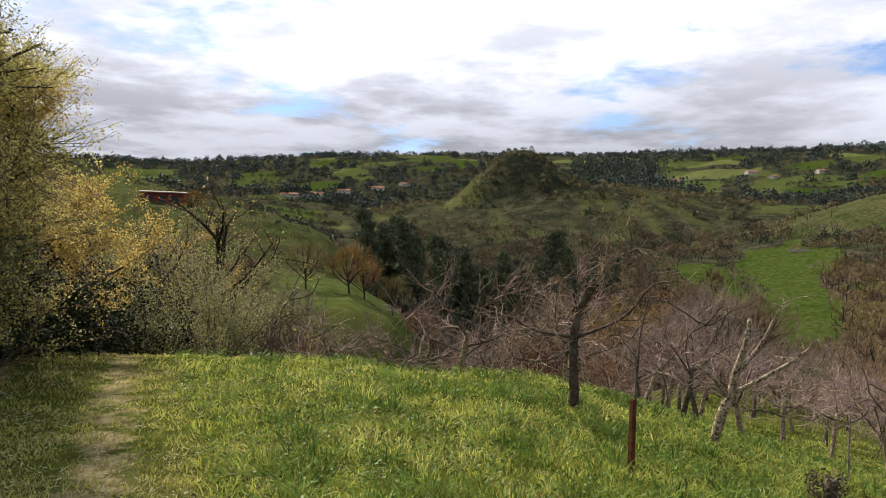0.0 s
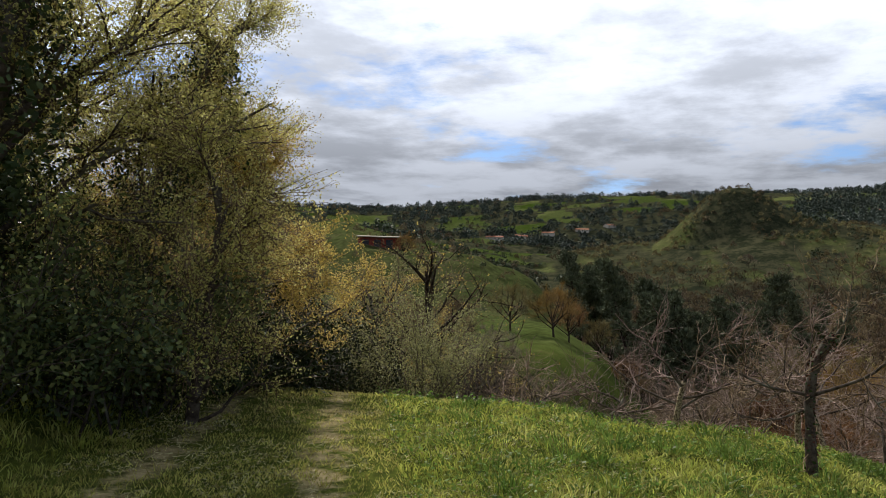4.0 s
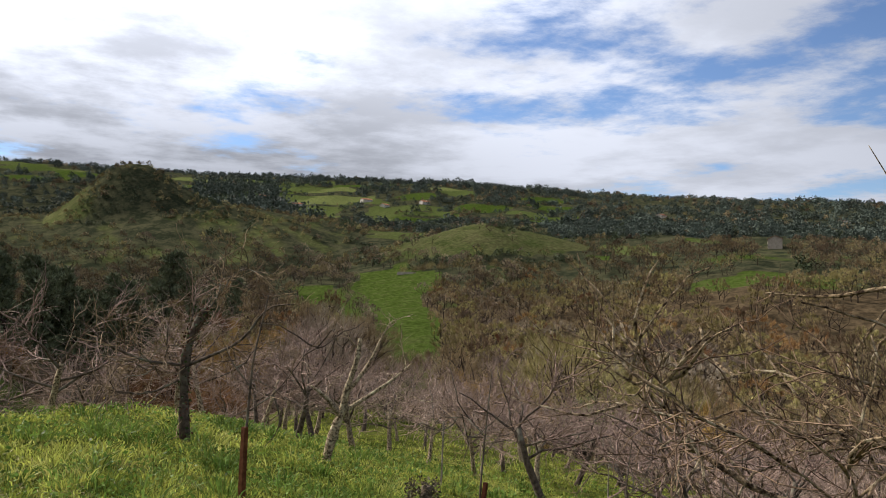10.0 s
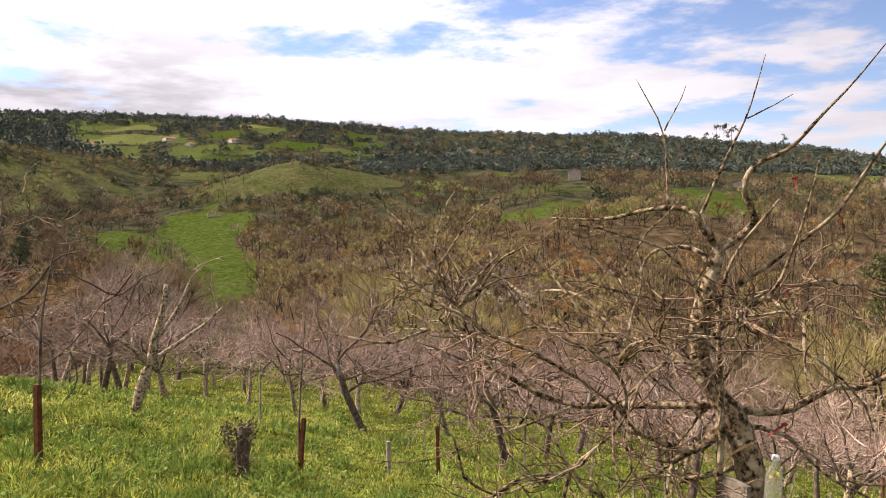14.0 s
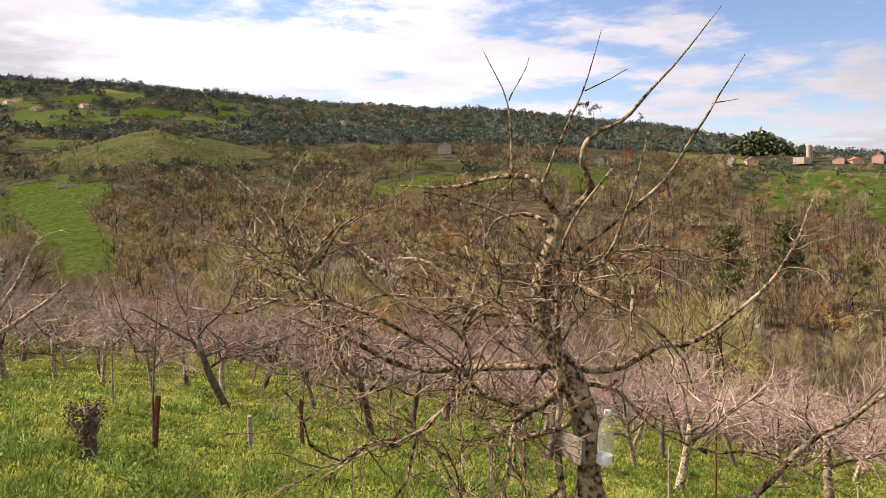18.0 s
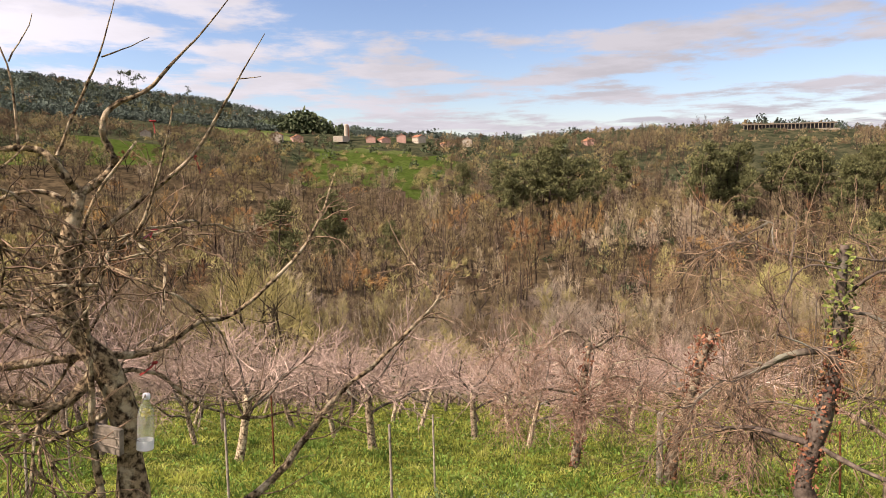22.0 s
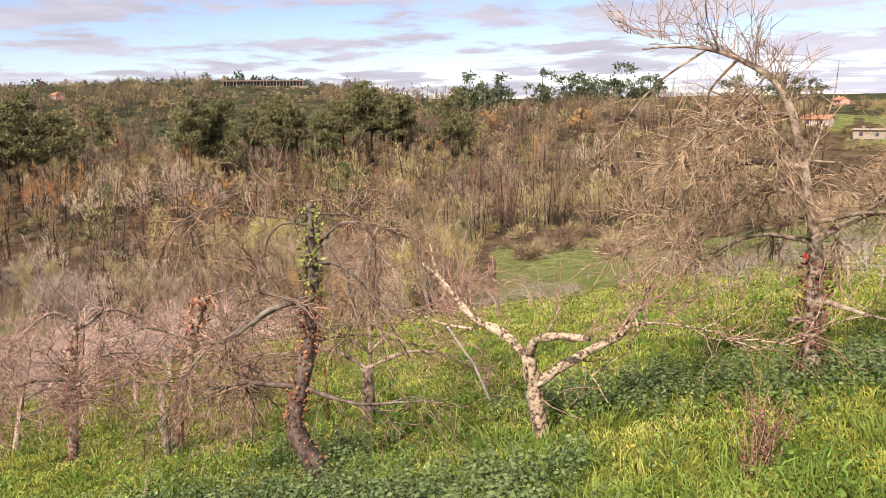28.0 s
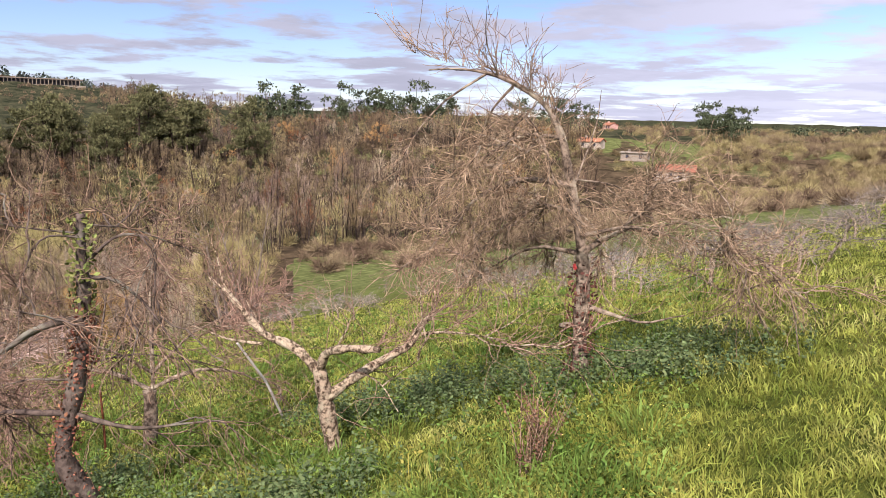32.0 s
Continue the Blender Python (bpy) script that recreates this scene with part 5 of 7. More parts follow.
for az, r, k, size in ((-7.0, 88, 12, 0.74), (-5.9, 92, 4, 0.62), (-3.7, 92, 7, 0.5), (-1.6, 93, 4, 0.55), (-0.6, 95, 0, 0.55), (-10.2, 90, 2, 0.62), (1.5, 85, 5, 0.6), (4.5, 80, 1, 0.6), (9.5, 78, 4, 0.8), (18.6, 62, 4, 1.0), (8.8, 66, 4, 1.0), (6.0, 72, 0, 0.9), (12.6, 70, 8, 0.95), (15.4, 68, 3, 0.9), (29.4, 60, 3, 0.95), (34.6, 58, 12, 0.8), (24.0, 66, 8, 0.75), (12, 85, 2, 0.6), (-18.3, 178, 12, 0.8), (-16, 60, 2, 0.45), (-19, 55, 2, 0.45)):
    grow_round(k, *spot_at(az, r), az * 31, size)
rng = np.random.default_rng(64)
for _ in range(60):
    az, r = rng.uniform(-24, -9.8), rng.uniform(34, 74)
    grow_round(int(rng.integers(9)), *spot_at(az, r), rng.random() * 360, rng.uniform(0.42, 0.62) * (0.8 if r < 45 else 1))
for _ in range(40):
    az, r = rng.uniform(-9, 24), rng.uniform(34, 78)
    if az < 1 and r > 44:
        continue
    grow_round(int(rng.integers(9)), *spot_at(az, r), rng.random() * 360, rng.uniform(0.35, 0.6))

# ---- the trees beside the camera ----
def crooked_tree(name, x, y, heading, limbs, label, bark, twig, seed, shoots=120, shoot=(0.2, 0.5), rise=0.2, droop=0.0, thick=0.006, swing=0.12, base=None, extras=(), subs=24, bole=0.35, limit=9.0, slim=1.0, taper=1.0, clear=-9.0):
    """A tree drawn by its limbs. Each limb: part name, radius at its foot and tip, then (side, up) pairs in metres, seen along the heading."""
    rng = np.random.default_rng(seed)
    h = radians(heading)
    right, ahead = np.array([math.cos(h), -math.sin(h), 0]), np.array([math.sin(h), math.cos(h), 0])
    root = new(name)
    root.location = (x, y, float(height_at(x, y)) if base is None else base)
    tagged(root, label, "tree")
    lines, fine = [], Geo()
    for key, r0, r1, pairs in limbs:
        if key != "trunk":
            r0, r1 = r0 * slim, r1 * slim
        q = np.array(pairs, float)
        t = np.linspace(0, 1, len(q))
        tt = np.linspace(0, 1, len(q) * 3)
        side, up = np.interp(tt, t, q[:, 0]), np.interp(tt, t, q[:, 1])
        k = np.ones(3) / 3
        if len(tt) > 6:
            side[1:-1], up[1:-1] = np.convolve(side, k, "valid"), np.convolve(up, k, "valid")
        reach = 0 if key == "trunk" else rng.normal() * swing * (1 + np.ptp(q[:, 0]))
        depth = reach * tt**1.2 + (0 if key == "trunk" else 0.02) * np.cumsum(rng.normal(size=len(tt)))
        line = side[:, None] * right + up[:, None] * np.array([0, 0, 1]) + depth[:, None] * ahead
        geo = Geo()
        radii = (r1 + (r0 - r1) * (1 - tt) ** taper) * (1 + (0.11 * np.sin(tt * 23 + seed) + 0.09 * np.sin(tt * 51 + 2 * seed)) * (r0 > 0.02))
        geo.tube(line, radii, 10 if r0 > 0.03 else 6)
        part("trunk" if key == "trunk" else "limb", geo, bark, root, smooth=True)
        lines.append((line, 1.0 if key != "trunk" else bole))
    for _ in range(subs):
        for _ in range(12):
            line = lines[rng.integers(1, len(lines))][0]
            p, w = sprout(rng, line, 0.15 + 0.8 * rng.random(), 0.75)
            if clear < p[2] < limit:
                break
        w[2] += rise * 0.5
        t = wander(rng, p, w, rng.uniform(0.3, 0.75), 7, 0.25, droop)
        small = Geo()
        small.tube(t, np.linspace(0.010, 0.004, 7) * min(slim, 0.85), 5, False)
        part("branch", small, bark, root)
        lines.append((t, 1.0))
    weights = np.array([w * len(l) for l, w in lines])
    weights /= weights.sum()
    twigs = []
    for _ in range(shoots):
        for _ in range(8):
            line = lines[rng.choice(len(lines), p=weights)][0]
            p, w = sprout(rng, line, 0.2 + 0.8 * rng.random(), 0.8)
            if clear < p[2] < limit:
                break
        w[2] += rise
        t = wander(rng, p, w, rng.uniform(*shoot), 8, 0.27, droop * 1.3)
        fine.tube(t, np.linspace(thick, thick * 0.3, 8), 4, False)
        twigs.append(t)
        for _ in range(2):
            if rng.random() < 0.6:
                p2, w2 = sprout(rng, t, 0.3 + 0.6 * rng.random(), 0.6)
                t2 = wander(rng, p2, w2, rng.uniform(*shoot) * 0.45, 5, 0.32, droop)
                fine.tube(t2, np.linspace(thick * 0.55, thick * 0.25, 5), 3, False)
    part("crown", fine, twig, root)
    for key, mat_, i, lo, hi, n, spread, size in extras:
        geo = Geo()
        line = lines[i][0]
        at = np.array([spot(line, t)[0] for t in rng.uniform(lo, hi, n)]) + rng.normal(size=(n, 3)) * spread
        geo.leaves(at, size, rng)
        part(key, geo, mat_, root)
    return root


BARK_SCALE = stuff_material("peeling_bark", (0.05, 0.022, 0.016), (0.17, 0.08, 0.055), 9.0, 0.9, vary=0.4, island=True)
BARK_LICHEN = stuff_material("cracked_lichened_bark", (0.035, 0.022, 0.013), (0.44, 0.33, 0.20), 38, 0.95, 1.0, (0.58, 0.49, 0.33), 1.2, 0.1, sharp=0.13)
TWIG_DARK = stuff_material("dark_twig", (0.06, 0.039, 0.025), (0.36, 0.255, 0.16), 16, 0.75, vary=0.2, speck=0.4)
crooked_tree(
    "apple_tree", 3.26, 1.63, 62.0, (
        ("trunk", 0.082, 0.026, ((0.1, -0.95), (0.06, -0.5), (0.01, -0.16), (0.01, 0.08), (0.0, 0.39), (-0.06, 0.6), (-0.15, 0.73), (-0.21, 0.83), (-0.2, 1.1), (-0.14, 1.26), (-0.12, 1.34))),
        ("limb", 0.026, 0.005, ((-0.12, 1.34), (-0.18, 1.44), (-0.24, 1.53), (-0.4, 1.53), (-0.61, 1.48), (-0.87, 1.5))),
        ("limb", 0.024, 0.002, ((-0.12, 1.34), (0.05, 1.46), (-0.03, 1.58), (0.01, 1.7), (0.16, 1.75), (0.28, 1.89), (0.39, 2.0), (0.57, 2.23))),
        ("limb", 0.018, 0.006, ((-0.16, 1.28), (-0.19, 1.33), (-0.27, 1.36), (-0.37, 1.35), (-0.42, 1.32), (-0.45, 1.25))),
        ("limb", 0.008, 0.002, ((-0.33, 1.54), (-0.34, 1.87), (-0.46, 2.11))),
        ("limb", 0.005, 0.002, ((-0.34, 1.87), (-0.25, 2.07))),
        ("limb", 0.010, 0.002, ((-0.19, 1.5), (-0.09, 1.73), (-0.0, 1.9), (0.07, 2.15))),
        ("limb", 0.005, 0.002, ((-0.0, 1.9), (0.19, 2.01))),
        ("limb", 0.016, 0.002, ((-0.14, 1.12), (0.11, 1.3), (0.35, 1.5), (0.47, 1.71), (0.53, 1.82), (0.64, 2.0))),
        ("limb", 0.004, 0.002, ((0.53, 1.82), (0.63, 1.83))),
        ("limb", 0.026, 0.004, ((-0.1, 0.66), (-0.41, 0.65), (-0.81, 0.61), (-1.06, 0.74), (-1.23, 0.8), (-1.33, 1.04), (-1.41, 1.32))),
        ("limb", 0.024, 0.004, ((-0.1, 0.66), (0.13, 0.62), (0.33, 0.74), (0.49, 0.7), (0.86, 1.0), (1.02, 1.22), (1.12, 1.4))),
        ("limb", 0.036, 0.012, ((-0.08, 0.63), (-0.21, 0.48), (-0.28, 0.46), (-0.41, 0.53), (-0.62, 0.58))),
        ("limb", 0.024, 0.006, ((-0.06, -0.3), (-0.14, 0.26), (-0.12, 0.53), (-0.12, 0.79), (-0.13, 1.05), (-0.09, 1.3), (0.11, 1.55))),
        ("limb", 0.034, 0.004, ((0.03, -0.35), (0.28, -0.2), (0.52, -0.1), (0.74, 0.09), (0.92, 0.33), (1.25, 0.56), (1.4, 0.72), (1.58, 0.96))),
        ("limb", 0.018, 0.006, ((-0.06, 0.4), (-0.36, 0.25), (-0.49, 0.35), (-0.63, 0.37))),
        ("limb", 0.014, 0.005, ((0.0, 0.58), (0.15, 0.56), (0.28, 0.38), (0.52, 0.29))),
        ("limb", 0.012, 0.004, ((-0.15, 0.79), (-0.35, 0.89), (-0.56, 0.94), (-0.73, 0.83))),
        ("limb", 0.012, 0.004, ((-0.18, 0.99), (-0.35, 1.12), (-0.53, 1.18), (-0.66, 1.23))),
        ("limb", 0.012, 0.004, ((-0.1, 0.1), (-0.25, 0.0), (-0.4, -0.1), (-0.6, -0.05))),
        ("limb", 0.014, 0.004, ((-0.16, 1.0), (0.05, 1.12), (0.12, 1.22), (0.2, 1.45), (0.26, 1.7))),
    ), "crooked lichened fruit tree with a bottle tied to its trunk", BARK_LICHEN, TWIG_DARK, 3, 470, (0.15, 0.55), 0.05, 0.0, 0.0036, base=0.10, subs=90, limit=1.25, slim=0.82)

IVY_PALE = stuff_material("pale_ivy", (0.07, 0.09, 0.025), (0.25, 0.27, 0.08), 9.0, 0.5, vary=0.4, island=True)
crooked_tree(
    "apple_tree", 6.07, -2.48, 111.4, (
        ("trunk", 0.10, 0.035, ((0.12, -0.25), (-0.0, 0.0), (-0.15, 0.33), (-0.26, 0.59), (-0.2, 0.84), (-0.08, 1.32), (-0.03, 1.7), (-0.04, 2.08), (-0.03, 2.48))),
        ("limb", 0.032, 0.012, ((-0.04, 1.68), (-0.36, 1.65), (-0.6, 1.45), (-0.78, 1.37))),
        ("limb", 0.028, 0.008, ((-0.19, 0.94), (-0.58, 0.97), (-0.82, 0.84), (-1.05, 0.76))),
        ("limb", 0.020, 0.005, ((-0.05, 1.99), (0.2, 1.98), (0.43, 1.77), (0.7, 1.27))),
        ("limb", 0.008, 0.003, ((-0.03, 2.33), (-0.58, 2.42), (-0.95, 2.74))),
        ("limb", 0.010, 0.003, ((-0.03, 2.4), (0.31, 2.34), (0.67, 2.12), (1.0, 1.94))),
        ("limb", 0.026, 0.006, ((-0.17, 0.93), (0.25, 0.8), (0.93, 0.85))),
        ("limb", 0.014, 0.006, ((-0.03, 2.08), (0.22, 2.35), (0.49, 2.29), (0.45, 1.82), (0.42, 1.48))),
        ("limb", 0.010, 0.003, ((-0.03, 2.3), (-0.3, 2.35), (-0.42, 2.1), (-0.45, 1.7))),
        ("limb", 0.010, 0.003, ((-0.1, 1.3), (0.3, 1.35), (0.7, 1.2), (1.1, 1.0))),
        ("limb", 0.010, 0.003, ((-0.1, 1.2), (-0.5, 1.2), (-0.9, 1.0))),
    ), "old ivy-clad fruit tree with a leaning shaggy trunk", BARK, TWIG, 8, 640, (0.25, 0.8), 0.0, -0.05, 0.0042, 0.3, subs=50,
    extras=(("ivy", IVY_PALE, 0, 0.74, 0.99, 380, 0.05, 0.05), ("withered_ivy", IVY_DEAD, 0, 0.45, 0.76, 1200, 0.045, 0.036), ("withered_ivy", IVY_DEAD, 0, 0.12, 0.45, 600, 0.048, 0.034)))

crooked_tree(
    "apple_tree", 5.18, -4.15, 128.9, (
        ("trunk", 0.085, 0.06, ((0.04, -0.2), (-0.0, 0.0), (-0.06, 0.35), (-0.09, 0.56), (-0.13, 0.76))),
        ("limb", 0.050, 0.016, ((-0.12, 0.70), (-0.32, 0.91), (-0.59, 0.98), (-0.78, 1.15), (-0.95, 1.32), (-1.12, 1.44))),
        ("limb", 0.048, 0.022, ((-0.06, 0.50), (0.19, 0.69), (0.47, 0.83), (0.68, 0.93), (0.74, 1.09), (0.88, 1.19))),
        ("limb", 0.042, 0.028, ((-0.12, 0.74), (-0.08, 0.96), (0.14, 1.05), (0.36, 1.08))),
        ("limb", 0.016, 0.004, ((0.74, 1.06), (1.02, 1.09), (1.48, 1.01))),
        ("limb", 0.016, 0.004, ((-0.6, 0.98), (-0.9, 1.0), (-1.3, 1.1))),
    ), "white-barked fruit tree with a low wide fork", BARK_PALE, TWIG_RED, 21, 260, (0.25, 0.75), 0.45, 0.02, 0.0036, 0.25)

arched_tree = crooked_tree(
    "apple_tree", 4.0, -6.18, 147.8, (
        ("trunk", 0.10, 0.008, ((0.02, -0.2), (0.0, 0.0), (-0.04, 0.43), (-0.03, 0.81), (-0.04, 1.12), (-0.11, 1.48), (-0.21, 1.94), (-0.31, 2.34), (-0.47, 2.59), (-0.73, 2.74), (-0.97, 2.84), (-1.29, 2.88), (-1.55, 2.86))),
        ("limb", 0.034, 0.008, ((-0.17, 1.84), (-0.62, 1.9), (-0.98, 1.76), (-1.34, 1.42), (-1.71, 0.9))),
        ("limb", 0.036, 0.012, ((-0.06, 1.23), (0.17, 1.37), (0.34, 1.45), (0.7, 1.38))),
        ("limb", 0.032, 0.006, ((-0.0, 0.73), (0.21, 0.67), (0.52, 0.59), (0.89, 0.72))),
        ("limb", 0.028, 0.026, ((-0.04, 0.54), (-0.23, 0.5))),
        ("limb", 0.022, 0.006, ((-0.29, 2.27), (-0.64, 2.31), (-0.99, 2.07), (-1.24, 1.74))),
        ("limb", 0.024, 0.005, ((-0.08, 1.38), (0.35, 1.52), (0.72, 1.45), (1.05, 1.28))),
        ("limb", 0.026, 0.006, ((-0.08, 1.22), (-0.48, 1.25), (-0.89, 1.01), (-1.21, 0.72))),
        ("limb", 0.024, 0.006, ((-0.12, 1.59), (-0.45, 1.67), (-0.8, 1.45), (-1.11, 1.05))),
        ("limb", 0.012, 0.003, ((-0.18, 1.79), (0.01, 2.4), (0.03, 2.75))),
        ("limb", 0.010, 0.003, ((-0.9, 2.82), (-1.0, 3.1), (-0.95, 3.35))),
        ("limb", 0.010, 0.003, ((-0.6, 2.68), (-0.62, 3.0), (-0.5, 3.3))),
        ("limb", 0.014, 0.004, ((-1.0, 2.84), (-1.35, 2.6), (-1.6, 2.3), (-1.7, 1.9))),
        ("limb", 0.014, 0.004, ((-0.75, 2.74), (-1.0, 2.5), (-1.15, 2.1), (-1.2, 1.6))),
        ("limb", 0.012, 0.004, ((-0.2, 1.9), (0.2, 1.85), (0.5, 1.65), (0.72, 1.3))),
    ), "tall bare fruit tree arching over with drooping twigs", BARK_MID, TWIG, 33, 1900, (0.2, 0.62), -0.08, -0.04, 0.0042, 0.45, subs=110, bole=0.06, limit=2.4, taper=1.5, clear=0.95,
    extras=(("withered_ivy", BARK_SCALE, 0, 0.04, 0.32, 900, 0.075, 0.045),))
# upright shoots on the arch
crown_shoots = Geo()
rng = np.random.default_rng(17)
arch = np.array([(-0.31, 2.34), (-0.47, 2.59), (-0.73, 2.74), (-0.97, 2.84), (-1.29, 2.91), (-1.72, 3.02)])
hh = radians(147.8)
for _ in range(120):
    s, u = spot(arch, rng.random())[0]
    p = np.array([math.cos(hh) * s, -math.sin(hh) * s, u])
    far_end = max(0.0, -s - 0.9)
    t = wander(rng, p, (rng.normal() * 0.8 - far_end * math.cos(hh) * 1.2, rng.normal() * 0.5 + far_end * math.sin(hh) * 1.2, 1.0), 0.25 + 0.45 * rng.random(), 6, 0.2)
    crown_shoots.tube(t, np.linspace(0.0038, 0.0015, 6), 4, False)
    for _ in range(2):
        q, w = sprout(rng, t, 0.4 + 0.5 * rng.random(), 0.6)
        crown_shoots.tube(wander(rng, q, w, 0.18, 4, 0.2), np.linspace(0.0035, 0.0015, 4), 3, False)
part("upper_crown", crown_shoots, TWIG, arched_tree)

crooked_tree(
    "apple_tree", 3.86, 10.83, 19.6, (
        ("trunk", 0.085, 0.03, ((-0.06, -0.3), (0.0, 0.0), (0.12, 0.49), (0.24, 0.74), (0.29, 1.07), (0.44, 1.49), (0.48, 1.82))),
        ("limb", 0.04, 0.015, ((0.22, 0.68), (-0.01, 0.99), (-0.22, 1.15))),
        ("limb", 0.036, 0.008, ((0.3, 1.03), (0.61, 1.41), (0.81, 1.83), (0.92, 2.04))),
        ("limb", 0.034, 0.008, ((0.28, 0.76), (0.95, 1.16), (1.28, 1.41))),
        ("limb", 0.016, 0.006, ((0.46, 1.66), (0.18, 1.99))),
    ), "leaning pale fruit tree with few pruned limbs", BARK_PALE, TWIG_PINK, 44, 60, (0.15, 0.45), 0.2, 0.0, 0.006)
crooked_tree(
    "apple_tree", 1.77, 10.15, 9.9, (
        ("trunk", 0.068, 0.05, ((0.03, -0.3), (0.0, 0.0), (-0.02, 0.38), (-0.03, 0.96), (0.01, 1.24), (0.15, 1.57), (0.21, 1.65))),
        ("limb", 0.024, 0.006, ((-0.03, 0.96), (-0.48, 1.03), (-0.89, 1.24), (-1.18, 1.53))),
        ("limb", 0.024, 0.006, ((0.01, 0.96), (0.65, 1.24), (0.94, 1.72), (1.24, 1.75))),
        ("limb", 0.018, 0.006, ((-0.03, 0.8), (-0.46, 0.6), (-0.88, 0.68))),
        ("limb", 0.012, 0.004, ((0.19, 1.57), (0.38, 1.88), (0.44, 2.38))),
    ), "dark ivy-wrapped trunk of a pollarded fruit tree", BARK, TWIG, 52, 190, (0.25, 0.7), 0.15, 0.0, 0.006,
    extras=(("ivy", IVY, 0, 0.2, 1.0, 420, 0.045, 0.045), ("withered_ivy", BARK_SCALE, 0, 0.1, 1.0, 500, 0.04, 0.045)))
crooked_tree(
    "sapling", 1.78, 7.20, 13.9, (
        ("trunk", 0.016, 0.006, ((0.0, -0.3), (0.03, 0.52), (0.05, 0.87), (0.08, 1.28), (0.14, 1.56), (0.21, 1.89))),
        ("limb", 0.008, 0.003, ((0.06, 0.82), (0.31, 1.0), (0.64, 1.47))),
        ("limb", 0.008, 0.003, ((0.06, 1.05), (-0.11, 1.28), (-0.2, 1.47))),
    ), "thin young fruit tree tied beside a dark stake", BARK, TWIG, 61, 26, (0.2, 0.45), 0.3, 0.0, 0.0035, subs=6)
crooked_tree(
    "apple_tree", 10.0, -1.98, 100.4, (
        ("trunk", 0.095, 0.05, ((0.02, -0.3), (0.0, 0.0), (0.06, 0.58), (0.23, 1.17), (0.37, 1.76), (0.5, 2.08))),
        ("limb", 0.03, 0.008, ((0.15, 0.9), (-0.3, 1.05), (-0.8, 1.0), (-1.3, 0.8))),
        ("limb", 0.03, 0.008, ((0.3, 1.4), (0.8, 1.3), (1.3, 1.1))),
        ("limb", 0.024, 0.006, ((0.3, 1.5), (-0.2, 1.8), (-0.7, 1.7))),
        ("limb", 0.02, 0.005, ((0.5, 2.05), (0.9, 2.2), (1.4, 1.9))),
        ("limb", 0.02, 0.005, ((0.2, 1.1), (0.6, 0.9), (1.0, 0.6))),
    ), "fruit tree with a trunk covered in withered red ivy", BARK_MID, TWIG_RED, 71, 560, (0.25, 0.7), 0.05, -0.03, 0.0048, 0.3, subs=44,
    extras=(("withered_ivy", IVY_DEAD, 0, 0.1, 1.0, 900, 0.07, 0.06),))
crooked_tree(
    "apple_tree", 11.78, -0.89, 93.4, (
        ("trunk", 0.085, 0.04, ((0.0, -0.3), (0.0, 0.0), (0.06, 0.63), (0.11, 1.3), (0.23, 2.03))),
        ("limb", 0.03, 0.010, ((0.23, 2.0), (-0.07, 2.27), (-0.51, 1.9), (-0.75, 1.54))),
        ("limb", 0.03, 0.008, ((0.1, 1.2), (0.6, 1.5), (1.1, 1.3))),
        ("limb", 0.03, 0.008, ((0.1, 1.2), (-0.5, 1.3), (-1.0, 0.9))),
        ("limb", 0.025, 0.006, ((0.2, 1.9), (0.7, 2.1), (1.2, 1.7))),
    ), "umbrella-shaped fruit tree with a brown ivied trunk", BARK_MID, TWIG_RED, 83, 620, (0.25, 0.7), 0.0, -0.06, 0.0048, 0.3, subs=44,
    extras=(("withered_ivy", IVY_DEAD, 0, 0.1, 0.95, 700, 0.05, 0.06),))
crooked_tree(
    "apple_tree", 8.32, -3.94, 115.0, (
        ("trunk", 0.095, 0.07, ((0.0, -0.3), (0.0, 0.0), (0.03, 0.4), (0.02, 0.69))),
        ("limb", 0.03, 0.010, ((0.06, 0.65), (0.06, 1.3), (0.06, 1.81), (0.15, 2.35))),
        ("limb", 0.03, 0.008, ((0.02, 0.69), (0.5, 0.9), (1.0, 0.8), (1.3, 0.6))),
        ("limb", 0.03, 0.008, ((0.02, 0.69), (-0.5, 0.95), (-1.0, 0.8), (-1.3, 0.6))),
        ("limb", 0.02, 0.006, ((0.06, 0.9), (0.5, 1.3), (0.9, 1.4))),
        ("limb", 0.02, 0.006, ((0.06, 0.9), (-0.5, 1.4), (-0.9, 1.3))),
    ), "low spreading fruit tree with a thick tangle of twigs", BARK_MID, TWIG_RED, 91, 760, (0.25, 0.75), 0.0, -0.04, 0.0048, 0.4, subs=50)


for x, y, seed, tall in ((4.47, 7.47, 62, 1.0), (6.73, 7.71, 63, 0.85), (8.81, 8.06, 64, 0.9)):
    crooked_tree(
        "sapling", x, y, math.degrees(math.atan2(x, y)), (
            ("trunk", 0.015, 0.005, ((0.0, -0.3), (0.01, 0.5 * tall), (0.06, 1.1 * tall), (0.10, 1.5 * tall), (0.13, 1.8 * tall))),
            ("limb", 0.007, 0.003, ((0.05, 0.9 * tall), (0.25, 1.15 * tall), (0.42, 1.4 * tall))),
            ("limb", 0.007, 0.003, ((0.06, 1.1 * tall), (-0.12, 1.3 * tall), (-0.25, 1.35 * tall))),
        ), "thin young fruit tree tied to a short stake", BARK, TWIG, seed, 22, (0.15, 0.4), 0.3, 0.0, 0.0035, subs=6)


